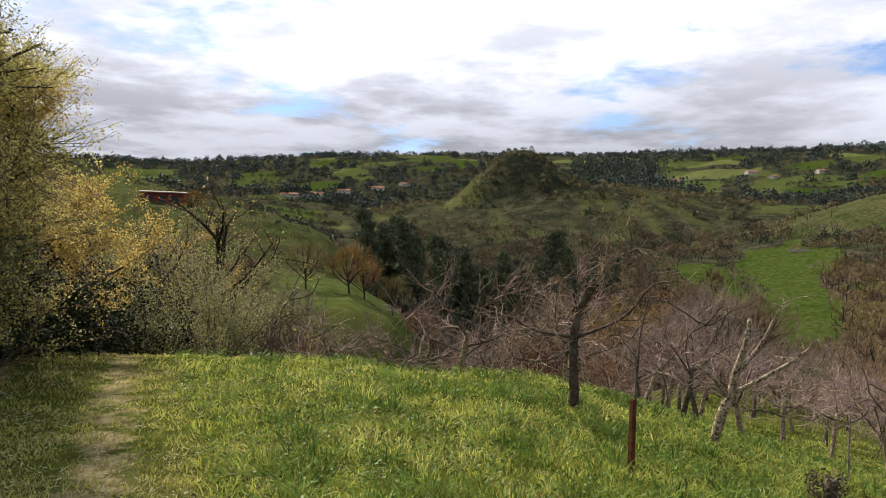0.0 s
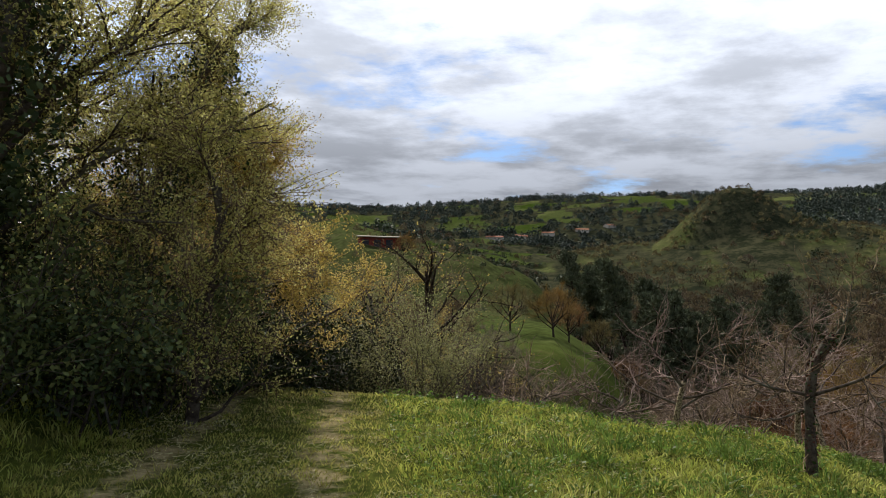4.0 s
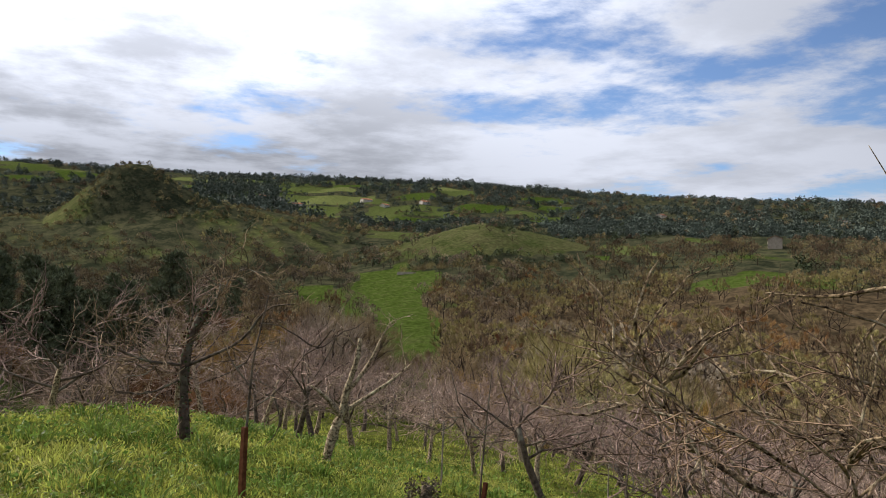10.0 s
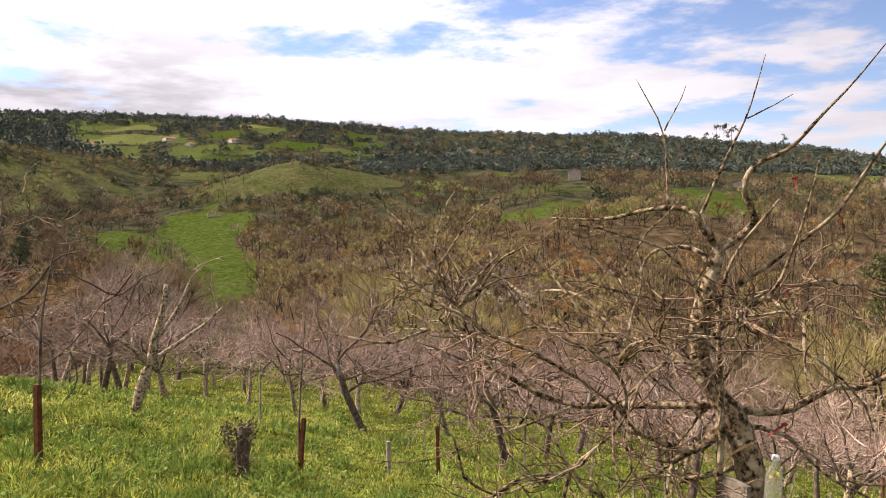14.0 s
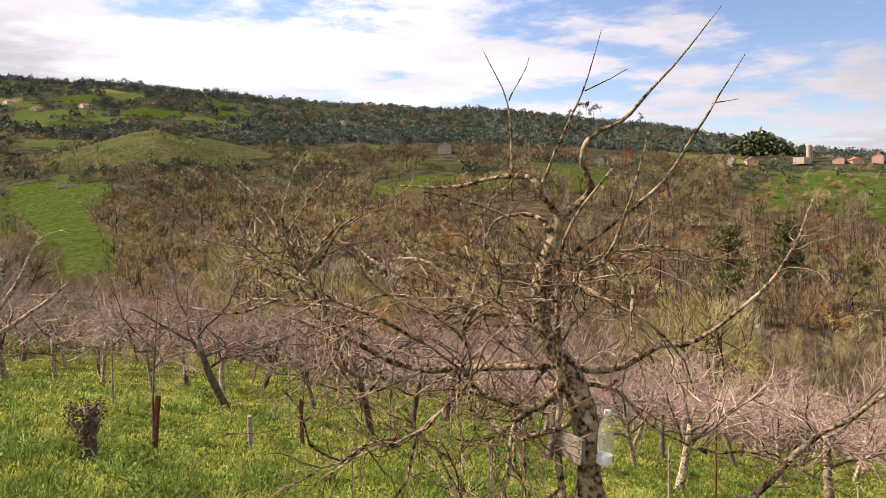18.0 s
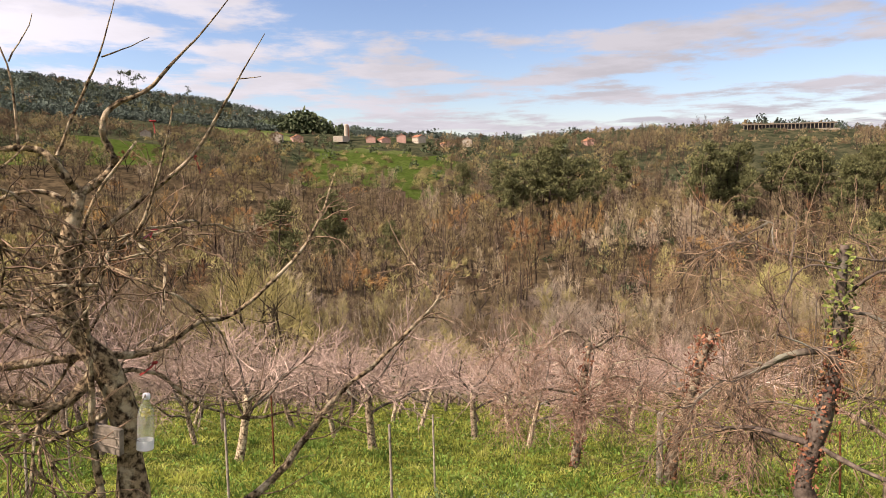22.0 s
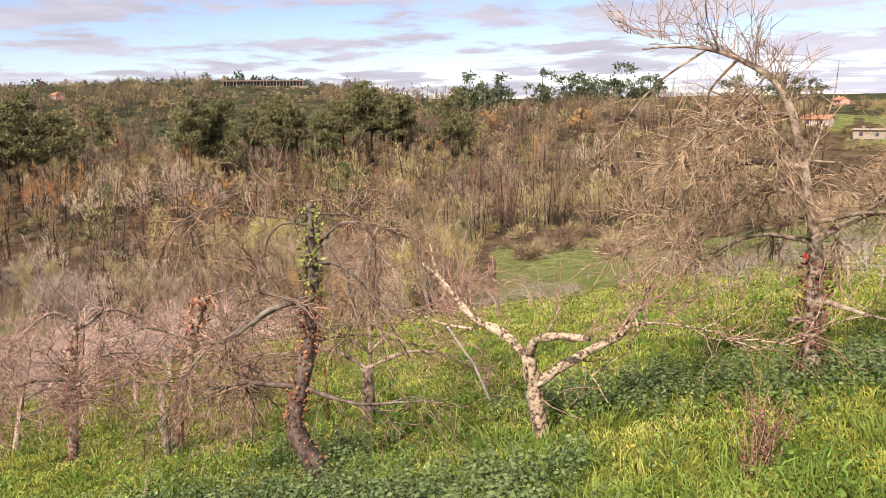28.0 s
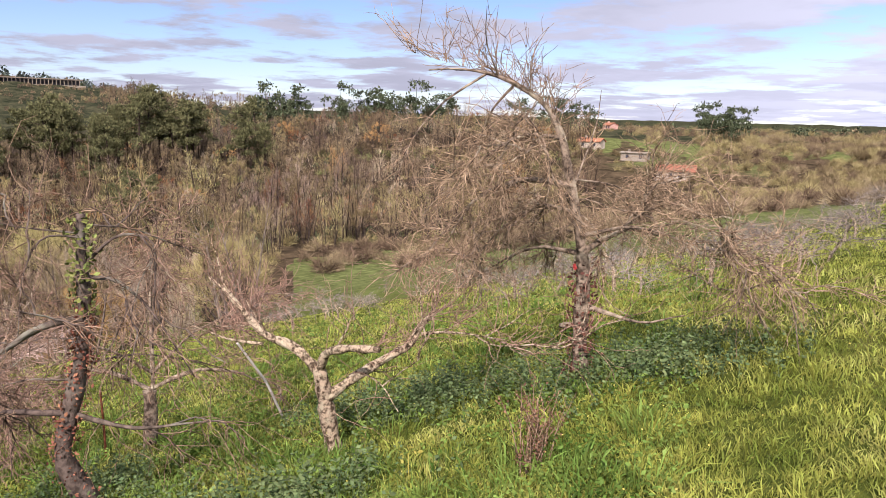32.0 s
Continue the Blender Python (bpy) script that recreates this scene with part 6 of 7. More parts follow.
# ---- stakes, posts and small things ----
def rod(name, label, x, y, height, radius, material, lean=(0, 0), category="stake", group="", sides=8, square=False):
    geo = Geo()
    top = np.array([lean[0], lean[1], height])
    geo.tube([(0, 0, -0.25), top * 0.5, top], [radius, radius * 0.97, radius * 0.9], 4 if square else sides)
    ob = part(name, geo, material, None, label, category=category, group=group)
    ob.location = (x, y, float(height_at(x, y)))
    return ob


rod("tree_stake", "dark red stained stake beside a young tree", 1.78, 7.18, 0.68, 0.035, STAKE, (0.02, 0), square=True)
rod("tree_stake", "reddish wooden stake leaning in the grass", 4.45, 7.44, 0.60, 0.032, STAKE, (0.07, -0.03), square=True)
rod("fence_post", "short grey weathered post in the grass", 5.68, 7.41, 0.45, 0.032, GREYWOOD, category="post")
rod("tree_stake", "thin reddish stake holding a sapling", 6.71, 7.68, 0.68, 0.026, STAKE, square=True)
rod("fence_post", "pale split post against an ivied trunk", 9.98, -1.86, 1.0, 0.045, GREYWOOD, category="post")
rod("prop_pole", "pale prop pole leaning against a limb", 7.0, -5.0, 1.05, 0.014, PLASTER, (-0.1, 0.75), "pole")
for x, y, h in ((8.79, 8.03, 1.3), (10.75, 8.36, 0.75), (8.0, 9.5, 1.3), (5.6, 10.5, 1.3), (9.5, 6.0, 1.3), (10.5, 3.5, 1.4), (6.4, 4.4, 0.9), (7.3, 1.2, 1.2), (9.2, 1.0, 1.2), (8.7, -3.6, 1.0), (12.5, -3.0, 1.2), (7.6, 3.0, 1.2)):
    rod("sapling_stake", "thin wooden stake among the orchard grass", x, y, h * 0.8, 0.014, STAKE if (x * 10) % 3 < 0.8 else GREYWOOD, (0.05, 0.02), group="thin stakes")


def ivy_stump(x, y):
    rng = np.random.default_rng(4)
    root = new("tree_stump")
    root.location = (x, y, float(height_at(x, y)))
    tagged(root, "short cut stump overgrown with dry ivy", "stump")
    geo = Geo()
    geo.tube(wander(rng, (0, 0, -0.2), (0.05, 0, 1), 0.7, 6, 0.05), [0.09, 0.07, 0.065, 0.06, 0.06, 0.055], 9)
    part("trunk", geo, BARK, root, smooth=True)
    leaf = Geo()
    n = 900
    z = rng.uniform(0.02, 0.52, n) ** 0.9
    a = rng.random(n) * 6.3
    r = (0.06 + 0.09 * step(z, 0.2, 0.45)) * rng.uniform(0.6, 1.25, n)
    leaf.leaves(np.stack([np.cos(a) * r, np.sin(a) * r, z], 1), 0.035, rng)
    part("ivy", leaf, IVY_DRY, root)
    part("tendril_mass", _tendrils(rng), TWIG, root)


def _tendrils(rng):
    geo = Geo()
    for _ in range(70):
        a = rng.random() * 6.3
        p = np.array([math.cos(a) * 0.07, math.sin(a) * 0.07, rng.uniform(0.05, 0.45)])
        geo.tube(wander(rng, p, (math.cos(a), math.sin(a), 0.4), 0.16, 5, 0.5), np.linspace(0.004, 0.002, 5), 3, False)
    return geo


IVY_DRY = stuff_material("dry_ivy", (0.05, 0.04, 0.025), (0.17, 0.14, 0.09), 9.0, 0.8, vary=0.4, island=True)
ivy_stump(3.58, 7.08)


def water_bottle(x, y, z, tilt):
    """A clear plastic bottle hung on the trunk: body with shoulder and neck, cap, label, a little bait inside."""
    clear = bpy.data.materials.new("clear_plastic")
    clear.use_nodes = True
    net = Net(clear.node_tree)
    glass = net.node("ShaderNodeBsdfPrincipled", {"Base Color": (0.93, 0.96, 0.93, 1), "Roughness": 0.12, "Transmission Weight": 0.85, "IOR": 1.12, "Alpha": 0.55})
    link(clear.node_tree, glass.outputs[0], net.node("ShaderNodeOutputMaterial").inputs[0])
    root = new("water_bottle")
    root.matrix_world = pose(x, y, z, tilt * 2, tilt, 0)
    tagged(root, "clear plastic bottle with white cap hung on the trunk", "bottle")
    body, cap, label, bait, cord = Geo(), Geo(), Geo(), Geo(), Geo()
    prof = ((0.0, 0.026), (0.006, 0.033), (0.05, 0.034), (0.055, 0.032), (0.06, 0.034), (0.10, 0.034), (0.105, 0.032), (0.11, 0.034), (0.15, 0.034), (0.185, 0.028), (0.21, 0.015), (0.222, 0.013))
    body.tube([(0, 0, h) for h, _ in prof], np.array([r for _, r in prof]), 20)
    cap.tube([(0, 0, 0.222), (0, 0, 0.226), (0, 0, 0.244), (0, 0, 0.246)], [0.013, 0.0155, 0.0155, 0.013], 18)
    label.tube([(0, 0, 0.008), (0, 0, 0.048)], [0.0352, 0.0352], 20, False)
    rng = np.random.default_rng(2)
    bait.leaves(np.array([0.0, 0.0, 0.165]) + rng.normal(size=(60, 3)) * 0.008, 0.018, rng)
    cord.tube([(0, 0, 0.22), (-0.03, -0.01, 0.25), (-0.08, -0.02, 0.23)], [0.002, 0.002, 0.002], 5)
    part("body", body, clear, root, smooth=True)
    part("cap", cap, WHITE, root, "white screw cap", smooth=True)
    part("label", label, WHITE, root, "white paper label")
    part("bait", bait, YELLOW, root, "yellow bait inside")
    part("cord", cord, GREYWOOD, root)


WHITE = stuff_material("white_plastic", (0.72, 0.72, 0.70), (0.82, 0.82, 0.80), 30, 0.4, vary=0.03)
YELLOW = stuff_material("yellow_leaf", (0.42, 0.36, 0.08), (0.62, 0.56, 0.16), 20, 0.6, vary=0.2, island=True, through=0.3)
water_bottle(3.26 + 0.07 * math.cos(radians(62)) - 0.12 * math.sin(radians(62)), 1.63 - 0.07 * math.sin(radians(62)) - 0.12 * math.cos(radians(62)), 0.355, 2)
tag = Geo()
tag.box((-0.075, -0.012, -0.055), (0.075, 0.012, 0.055))
tag.tube([(-0.08, -0.014, -0.02), (0.08, -0.014, -0.02)], 0.004, 6)
tag.tube([(-0.08, -0.014, 0.02), (0.08, -0.014, 0.02)], 0.004, 6)
ob = part("wooden_block", tag, GREYWOOD, None, "pale wooden block tied against the lichened trunk", category="block")
ob.matrix_world = pose(3.26 - 0.07 * math.cos(radians(62)) - 0.10 * math.sin(radians(62)), 1.63 + 0.07 * math.sin(radians(62)) - 0.10 * math.cos(radians(62)), 0.42, 0, 4, -108)


def ribbon(x, y, z, seed, length=0.09):
    """A strip of red plastic tape knotted round a branch."""
    rng = np.random.default_rng(seed)
    geo = Geo()
    for _ in range(2):
        line = wander(rng, (0, 0, 0), (rng.normal() * 0.4, rng.normal() * 0.4, -1), length * rng.uniform(0.6, 1), 6, 0.3)
        side = np.array([0.008, 0.006, 0.002])
        v = np.concatenate([line - side, line + side])
        i = np.arange(5)
        geo.add(v, np.stack([i, i + 1, i + 7, i + 6], 1))
    geo.tube([(0.012 * math.cos(a), 0.012 * math.sin(a), 0) for a in np.linspace(0, 6.28, 9)], 0.004, 4, False)
    ob = part("ribbon", geo, RED, None, "strip of red tape tied on a branch", category="ribbon", group="red ribbons")
    ob.location = (x, y, z)


RED = stuff_material("red_tape", (0.17, 0.028, 0.025), (0.27, 0.045, 0.04), 30, 0.5, vary=0.1)
c62, s62 = math.cos(radians(62)), math.sin(radians(62))
for i, (side, up) in enumerate(((0.18, 1.64), (0.16, 1.18), (0.13, 0.60), (1.0, 1.19), (0.34, 1.49))):
    ribbon(3.26 + side * c62, 1.63 - side * s62, 0.10 + up, i)
ribbon(4.0 + 0.08, -6.18 + 0.1, -0.75 + 1.12, 9, 0.07)

# ---- grass and weeds ----
def patchy(x, y, s, seed=0.0):
    """Smooth patches between 0 and 1."""
    v = np.sin(x * s + 1.3 + seed) * np.cos(y * s * 1.1 - 0.4) + 0.6 * np.sin(x * s * 2.3 - y * s * 1.7 + seed) + 0.4 * np.cos(x * s * 4.1 + y * s * 3.7)
    return np.clip(0.5 + v * 0.28, 0, 1)


def meadow(n, seed):
    """Grass in tufts: blades lean out from the middle of each; between them the sward is short and dark."""
    rng = np.random.default_rng(seed)
    az = rng.uniform(-52, 172, n)
    r = 1.7 * (36 / 1.7) ** rng.random(n)
    x, y = at_heading(az, r)
    line = x + 0.39 * y
    rut = (np.exp(-((line + 0.35) / 0.34) ** 2) + np.exp(-((line + 2.05) / 0.34) ** 2)) * step(y, -2.5, -0.5)
    keep = rng.random(n) > rut * 0.7
    x, y, r, line = x[keep], y[keep], r[keep], line[keep]
    n = len(x)
    on_track = (line > -2.9) & (line < 0.45) & (y > -1.5)
    lush = patchy(x, y, 0.9) ** 2 + patchy(x, y, 2.6, 2.0) ** 3
    right_end = step(np.degrees(np.arctan2(x, y)), 118, 140) * (1 - step(r, 8, 12))
    tall = (0.06 + 0.13 * lush) * rng.uniform(0.6, 1.25, n)
    tall = np.where(on_track, tall * 0.42, tall * (1 - 0.15 * right_end))
    out = []
    for which, blades in ((~on_track | (rng.random(n) < 0.25), 14), (on_track & (rng.random(n) < 0.8), 12)):
        m = int(which.sum())
        cx, cy, ct, cr = (np.repeat(v[which], blades) for v in (x, y, tall, r))
        a, q = rng.random(m * blades) * 6.3, np.sqrt(rng.random(m * blades))
        wide = 0.05 + 0.006 * cr
        px, py = cx + np.cos(a) * q * wide, cy + np.sin(a) * q * wide
        base = np.stack([px, py, height_at(px, py) - 0.015], 1)
        way = np.stack([np.cos(a) * q * 0.55, np.sin(a) * q * 0.55, np.ones(m * blades)], 1) + rng.normal(size=(m * blades, 3)) * 0.16
        geo = Geo()
        geo.bent(base, way, ct * rng.uniform(0.55, 1.25, m * blades) + 0.02, (0.0034 + 0.0008 * cr) * rng.uniform(0.7, 1.4, m * blades), rng)
        out.append(geo)
    return out


long_grass, worn_grass = meadow(27000, 9)
part("meadow_grass", long_grass, GRASS, None, "long uneven spring grass on the shelf and slope", category="grass", kind="stuff")
part("track_grass", worn_grass, TRACK_GRASS, None, "short yellowish worn grass on the track", category="grass", kind="stuff")


def sward(n, seed):
    """The short thick grass under the tufts, shortest where wheels have run."""
    rng = np.random.default_rng(seed)
    az = rng.uniform(-52, 172, n)
    r = 1.7 * (30 / 1.7) ** rng.random(n)
    x, y = at_heading(az, r)
    line = x + 0.39 * y
    on_track = (line > -2.9) & (line < 0.45) & (y > -1.5)
    rut = (np.exp(-((line + 0.35) / 0.3) ** 2) + np.exp(-((line + 2.05) / 0.3) ** 2)) * step(y, -2.5, -0.5)
    bare = patchy(x, y, 2.4, 5.0) * patchy(x, y, 6.3, 1.0) > 0.42
    keep = (rng.random(n) > rut * 0.72) & (~bare | (rng.random(n) < np.where(az > 40, 0.7, 0.3)))
    out = []
    for which in (~on_track, on_track):
        k = keep & which
        m = int(k.sum())
        base = np.stack([x[k], y[k], height_at(x[k], y[k]) - 0.01], 1)
        tall = rng.uniform(0.02, 0.075, m)
        a = rng.random(m) * 6.3
        geo = Geo()
        geo.blades(base, base + np.stack([np.cos(a) * tall * 0.7, np.sin(a) * tall * 0.7, tall], 1), (0.004 + 0.0011 * r[k]) * rng.uniform(0.7, 1.4, m), rng)
        out.append(geo)
    return out


short_grass, rut_grass = sward(330000, 29)
part("short_grass", short_grass, GRASS, None, "short thick sward between the longer tufts", category="grass", kind="stuff")
part("rut_grass", rut_grass, TRACK_GRASS, None, "thin trodden grass in the wheel tracks", category="grass", kind="stuff")


def lawn(n, seed):
    """Short grass round the standpoint and behind it."""
    rng = np.random.default_rng(seed)
    az = rng.uniform(-180, 180, n)
    r = np.sqrt(rng.uniform(0.0, 13.0**2, n))
    r[: n // 3] = np.sqrt(rng.uniform(0.0, 2.2**2, n // 3))
    keep = (r < 2.0) | (az < -50) | (az > 170)
    x, y = at_heading(az[keep], r[keep])
    m = len(x)
    tall = rng.uniform(0.03, 0.13, m)
    base = np.stack([x, y, height_at(x, y) - 0.02], 1)
    a = rng.random(m) * 6.3
    geo = Geo()
    geo.blades(base, base + np.stack([np.cos(a) * tall * 0.5, np.sin(a) * tall * 0.5, tall], 1), 0.009, rng)
    return geo


part("lawn_grass", lawn(90000, 19), GRASS, None, "short spring grass where the track begins", category="grass", kind="stuff")


def tufts(n, seed):
    """Clumps of longer, darker grass."""
    rng = np.random.default_rng(seed)
    geo = Geo()
    for _ in range(n):
        az, r = rng.uniform(-14, 165), 2.4 * (16 / 2.4) ** rng.random()
        cx, cy = at_heading(az, r)
        if -2.9 < cx + 0.39 * cy < 0.6:
            continue
        m, wide = 70, rng.uniform(0.05, 0.16)
        x, y = cx + rng.normal(size=m) * wide, cy + rng.normal(size=m) * wide
        base = np.stack([x, y, height_at(x, y) - 0.02], 1)
        way = np.stack([(x - cx) / wide * 0.35, (y - cy) / wide * 0.35, np.ones(m)], 1) + rng.normal(size=(m, 3)) * 0.12
        geo.bent(base, way, rng.uniform(0.12, 0.32, m), (0.0055 + 0.0008 * r) * rng.uniform(0.7, 1.3, m), rng)
    return geo


part("grass_tufts", tufts(620, 14), GRASS_DEEP, None, "dark green tufts standing up from the grass", category="grass", kind="stuff")


def cut_grass(n, seed):
    """Dry mown stalks lying on the track and its verge."""
    rng = np.random.default_rng(seed)
    az, r = rng.uniform(-42, 34, n), 2.2 * (11 / 2.2) ** rng.random(n)
    x, y = at_heading(az, r)
    ok = (patchy(x, y, 1.7, 1.0) > 0.45) & (x + 0.39 * y > -2.8) & (x + 0.39 * y < 3.2)
    x, y, r = x[ok], y[ok], r[ok]
    m = len(x)
    base = np.stack([x, y, height_at(x, y) + rng.uniform(0.01, 0.06, m)], 1)
    a = rng.random(m) * 6.3
    length = rng.uniform(0.02, 0.08, m)
    geo = Geo()
    geo.blades(base, base + np.stack([np.cos(a) * length, np.sin(a) * length, rng.normal(size=m) * 0.02], 1), 0.004 + 0.0006 * r, rng)
    return geo


part("cut_grass", cut_grass(46000, 15), STRAW, None, "dry mown grass lying along the track", category="grass", kind="stuff")


def nettle_bed(spots, seed):
    """Stems with pairs of pointed leaves, standing close together."""
    rng = np.random.default_rng(seed)
    geo = Geo()
    for az, r, wide, n in spots:
        cx, cy = at_heading(az, r)
        px, py = cx + rng.normal(size=n) * wide, cy + rng.normal(size=n) * wide * 0.6
        pz = height_at(px, py)
        for x, y, z in zip(px, py, pz):
            h = rng.uniform(0.12, 0.34)
            m = 17
            t = np.linspace(0.2, 1, m)
            at = np.stack([x + rng.normal(size=m) * 0.02, y + rng.normal(size=m) * 0.02, z + t * h], 1)
            geo.leaves(at, 0.04, rng, 0.6)
            geo.blades([(x, y, z)], [(x, y, z + h)], 0.008, rng)
    return geo


part("nettles", nettle_bed(((100, 6.2, 0.8, 260), (107, 5.6, 0.7, 260), (114, 5.2, 0.6, 220), (121, 5.0, 0.5, 170), (112, 7.6, 0.5, 130), (132, 7.6, 0.55, 170), (137, 7.8, 0.4, 120), (126, 5.3, 0.5, 130),
                            (148, 7.2, 0.6, 200), (153, 7.6, 0.6, 160), (92, 6.8, 0.6, 110), (86, 7.0, 0.5, 60)), 6), NETTLE, None, "beds of dark green nettles in the grass", category="nettles", kind="stuff")


def herb_cover(seed):
    """Low broad-leaved herbs through the orchard grass."""
    rng = np.random.default_rng(seed)
    n = 110000
    az, r = rng.uniform(-30, 168, n), 2.2 * (24 / 2.2) ** rng.random(n)
    x, y = at_heading(az, r)
    ok = (x + 0.39 * y > 0.4) & (patchy(x, y, 1.4, 4.0) > 0.35)
    x, y, r = x[ok], y[ok], r[ok]
    geo = Geo()
    geo.leaves(np.stack([x, y, height_at(x, y) + rng.uniform(0.02, 0.16, len(x))], 1), 0.022 + 0.0028 * r, rng, 0.5)
    return geo


part("low_herbs", herb_cover(12), GRASS_DEEP, None, "small leafy herbs growing through the grass", category="herbs", kind="stuff")
flowers = Geo()
rng = np.random.default_rng(31)
n = 500
az, r = rng.uniform(128, 168, n), rng.uniform(3.0, 9.0, n)
x, y = at_heading(az, r)
flowers.leaves(np.stack([x, y, height_at(x, y) + rng.uniform(0.12, 0.24, n)], 1), 0.016, rng, 0.6)
part("yellow_flowers", flowers, YELLOW, None, "tiny yellow flowers scattered in the grass", category="flowers", kind="stuff")


def dead_weed(x, y, seed):
    rng = np.random.default_rng(seed)
    root = new("dock_weed")
    root.location = (x, y, float(height_at(x, y)))
    tagged(root, "withered brown dock stems in the grass", "weed")
    stems, leaf = Geo(), Geo()
    for _ in range(16):
        s = wander(rng, (rng.normal() * 0.05, rng.normal() * 0.05, 0), (rng.normal() * 0.25, rng.normal() * 0.25, 1), rng.uniform(0.3, 0.6), 6, 0.1)
        stems.tube(s, np.linspace(0.005, 0.002, 6), 4, False)
        leaf.leaves(np.array([spot(s, t)[0] for t in rng.uniform(0.2, 1, 34)]) + rng.normal(size=(34, 3)) * 0.018, 0.02, rng)
    part("stalk_frame", stems, TWIG, root)
    part("leaves", leaf, IVY_DRY2, root)


IVY_DRY2 = stuff_material("withered_leaf", (0.09, 0.05, 0.03), (0.22, 0.125, 0.075), 9.0, 0.8, vary=0.3, island=True)
dead_weed(*spot_at(143.3, 5.0), 3)
dead_weed(*spot_at(144.6, 5.2), 4)
yl = Geo()
rng = np.random.default_rng(8)
yl.leaves(rng.normal(size=(9, 3)) * 0.03 + np.array([0, 0, 0.2]), 0.06, rng)
yl.tube([(0, 0, -0.05), (0.01, 0, 0.2)], [0.005, 0.004], 5)
ob = part("yellow_weed", yl, YELLOW, None, "single yellowed leafy weed in the grass", category="weed")
px, py = spot_at(134.4, 5.35)
ob.location = (px, py, float(height_at(px, py)))

# ---- houses and far buildings ----
def house(x, y, turn, size, storeys=1, roof=None, wall=None, label="small house with a red tiled roof", name="house", pitch=0.45, windows=3, group="hamlet houses"):
    """Walls, pitched roof with eaves, windows and a door set into the front."""
    w, d = size
    h = 2.8 * storeys
    root = new(name)
    root.matrix_world = pose(x, y, float(height_at(x, y)) - 0.3, 0, 0, turn)
    tagged(root, label, "house", group)
    body = Geo()
    body.box((-w / 2, -d / 2, -1.5), (w / 2, d / 2, h))
    rise = d * pitch / 2
    v = np.array([(sx * (w / 2 - 0.01), sy * d / 2, h) for sx in (-1, 1) for sy in (-1, 1)] + [(-w / 2 + 0.01, 0, h + rise), (w / 2 - 0.01, 0, h + rise)])
    body.add(v, [[0, 1, 4, 4], [2, 5, 3, 3]])
    part("wall", body, wall or PLASTER, root)
    top = Geo()
    for s in (-1, 1):
        e = s * (d / 2 + 0.5)
        z0 = h - 0.5 * pitch
        a = np.array([(-w / 2 - 0.4, e, z0), (w / 2 + 0.4, e, z0), (w / 2 + 0.4, 0, h + rise), (-w / 2 - 0.4, 0, h + rise)])
        both = np.concatenate([a, a + np.array([0, 0, 0.22])])
        top.add(both, [[0, 1, 2, 3], [4, 7, 6, 5], [0, 4, 5, 1], [1, 5, 6, 2], [3, 2, 6, 7], [0, 3, 7, 4]])
    part("roof", top, roof or TILE, root)
    for s in (-1, 1):
        for level in range(storeys):
            for k in range(windows):
                win = Geo()
                cx = -w / 2 + w * (k + 0.5) / windows
                win.box((cx - 0.5, s * d / 2 - 0.06 * (s > 0) - 0.04, 1.0 + 2.8 * level), (cx + 0.5, s * d / 2 + 0.06 * (s < 0) + 0.04, 2.2 + 2.8 * level))
                part("window", win, DARKWALL, root)
    chim = Geo()
    chim.box((w * 0.2, -0.4, h), (w * 0.2 + 0.7, 0.4, h + rise + 0.9))
    part("chimney", chim, wall or PLASTER, root)
    return root


STONEWALL = stuff_material("pale_stone", (0.30, 0.25, 0.19), (0.48, 0.42, 0.33), 1.0, 0.9, vary=0.1)
ROSE = stuff_material("rosy_plaster", (0.42, 0.25, 0.19), (0.56, 0.36, 0.28), 1.0, 0.9, vary=0.1)
REDSHEET = stuff_material("red_cladding", (0.17, 0.04, 0.03), (0.26, 0.065, 0.048), 1.0, 0.6, vary=0.05)
house(*stand(51.6, 3.0, 330, 700), 40, (15, 9), 2, wall=STONEWALL, label="two-storey stone house on the wooded rim", windows=4, group="")
house(*stand(63.0, 2.0, 330, 700), 28, (9, 7), 1, label="brown house with a tiled roof among trees", wall=STONEWALL, group="")
house(*stand(64.6, 2.0, 330, 700), 18, (8, 6), 1, label="low house half hidden by bushes")
for az, el, w, turn in ((72.0, 1.5, 9, 10), (73.4, 1.6, 12, 25), (78.8, 1.5, 14, 12), (79.8, 1.4, 10, 30), (81.1, 1.4, 8, 5), (82.4, 1.3, 9, 40), (84.5, 1.0, 12, 20), (86.0, 1.0, 9, 0), (95, 1.0, 10, 15)):
    house(*stand(az, el, 420, 1500), turn, (w * 1.15, 8), 1 + (w < 10), wall=STONEWALL if w % 2 else ROSE, label="village house with pale rosy walls and red roof", group="village houses")
for az, el, w, turn in ((14.6, 6.3, 14, 20), (15.8, 6.2, 12, 60), (22.1, 6.3, 12, 10), (23.5, 5.9, 9, 30), (26.5, 6.2, 10, 10), (17.0, 5.8, 12, 0), (-9.5, 4.6, 14, 30), (-7.5, 4.9, 12, 0), (-5.0, 5.2, 13, 15), (-11.5, 4.5, 16, 5), (-3.0, 5.5, 11, 45), (44, 5.2, 10, 15), (56, 4.5, 9, 30)):
    house(*stand(az, el, 600, 1700), turn, (w * 1.3, 9), 1, label="distant farmhouse with pale walls and red roof", group="distant farmhouses")
house(*stand(148.6, -0.2, 200, 480), -20, (7, 6), 1, wall=ROSE, label="rosy house with a red roof on the green rise", group="")
house(*stand(153.4, -3.6, 120, 420), 24, (11, 7), 1, wall=STONEWALL, label="long pale house with an orange tiled roof", windows=4, group="")
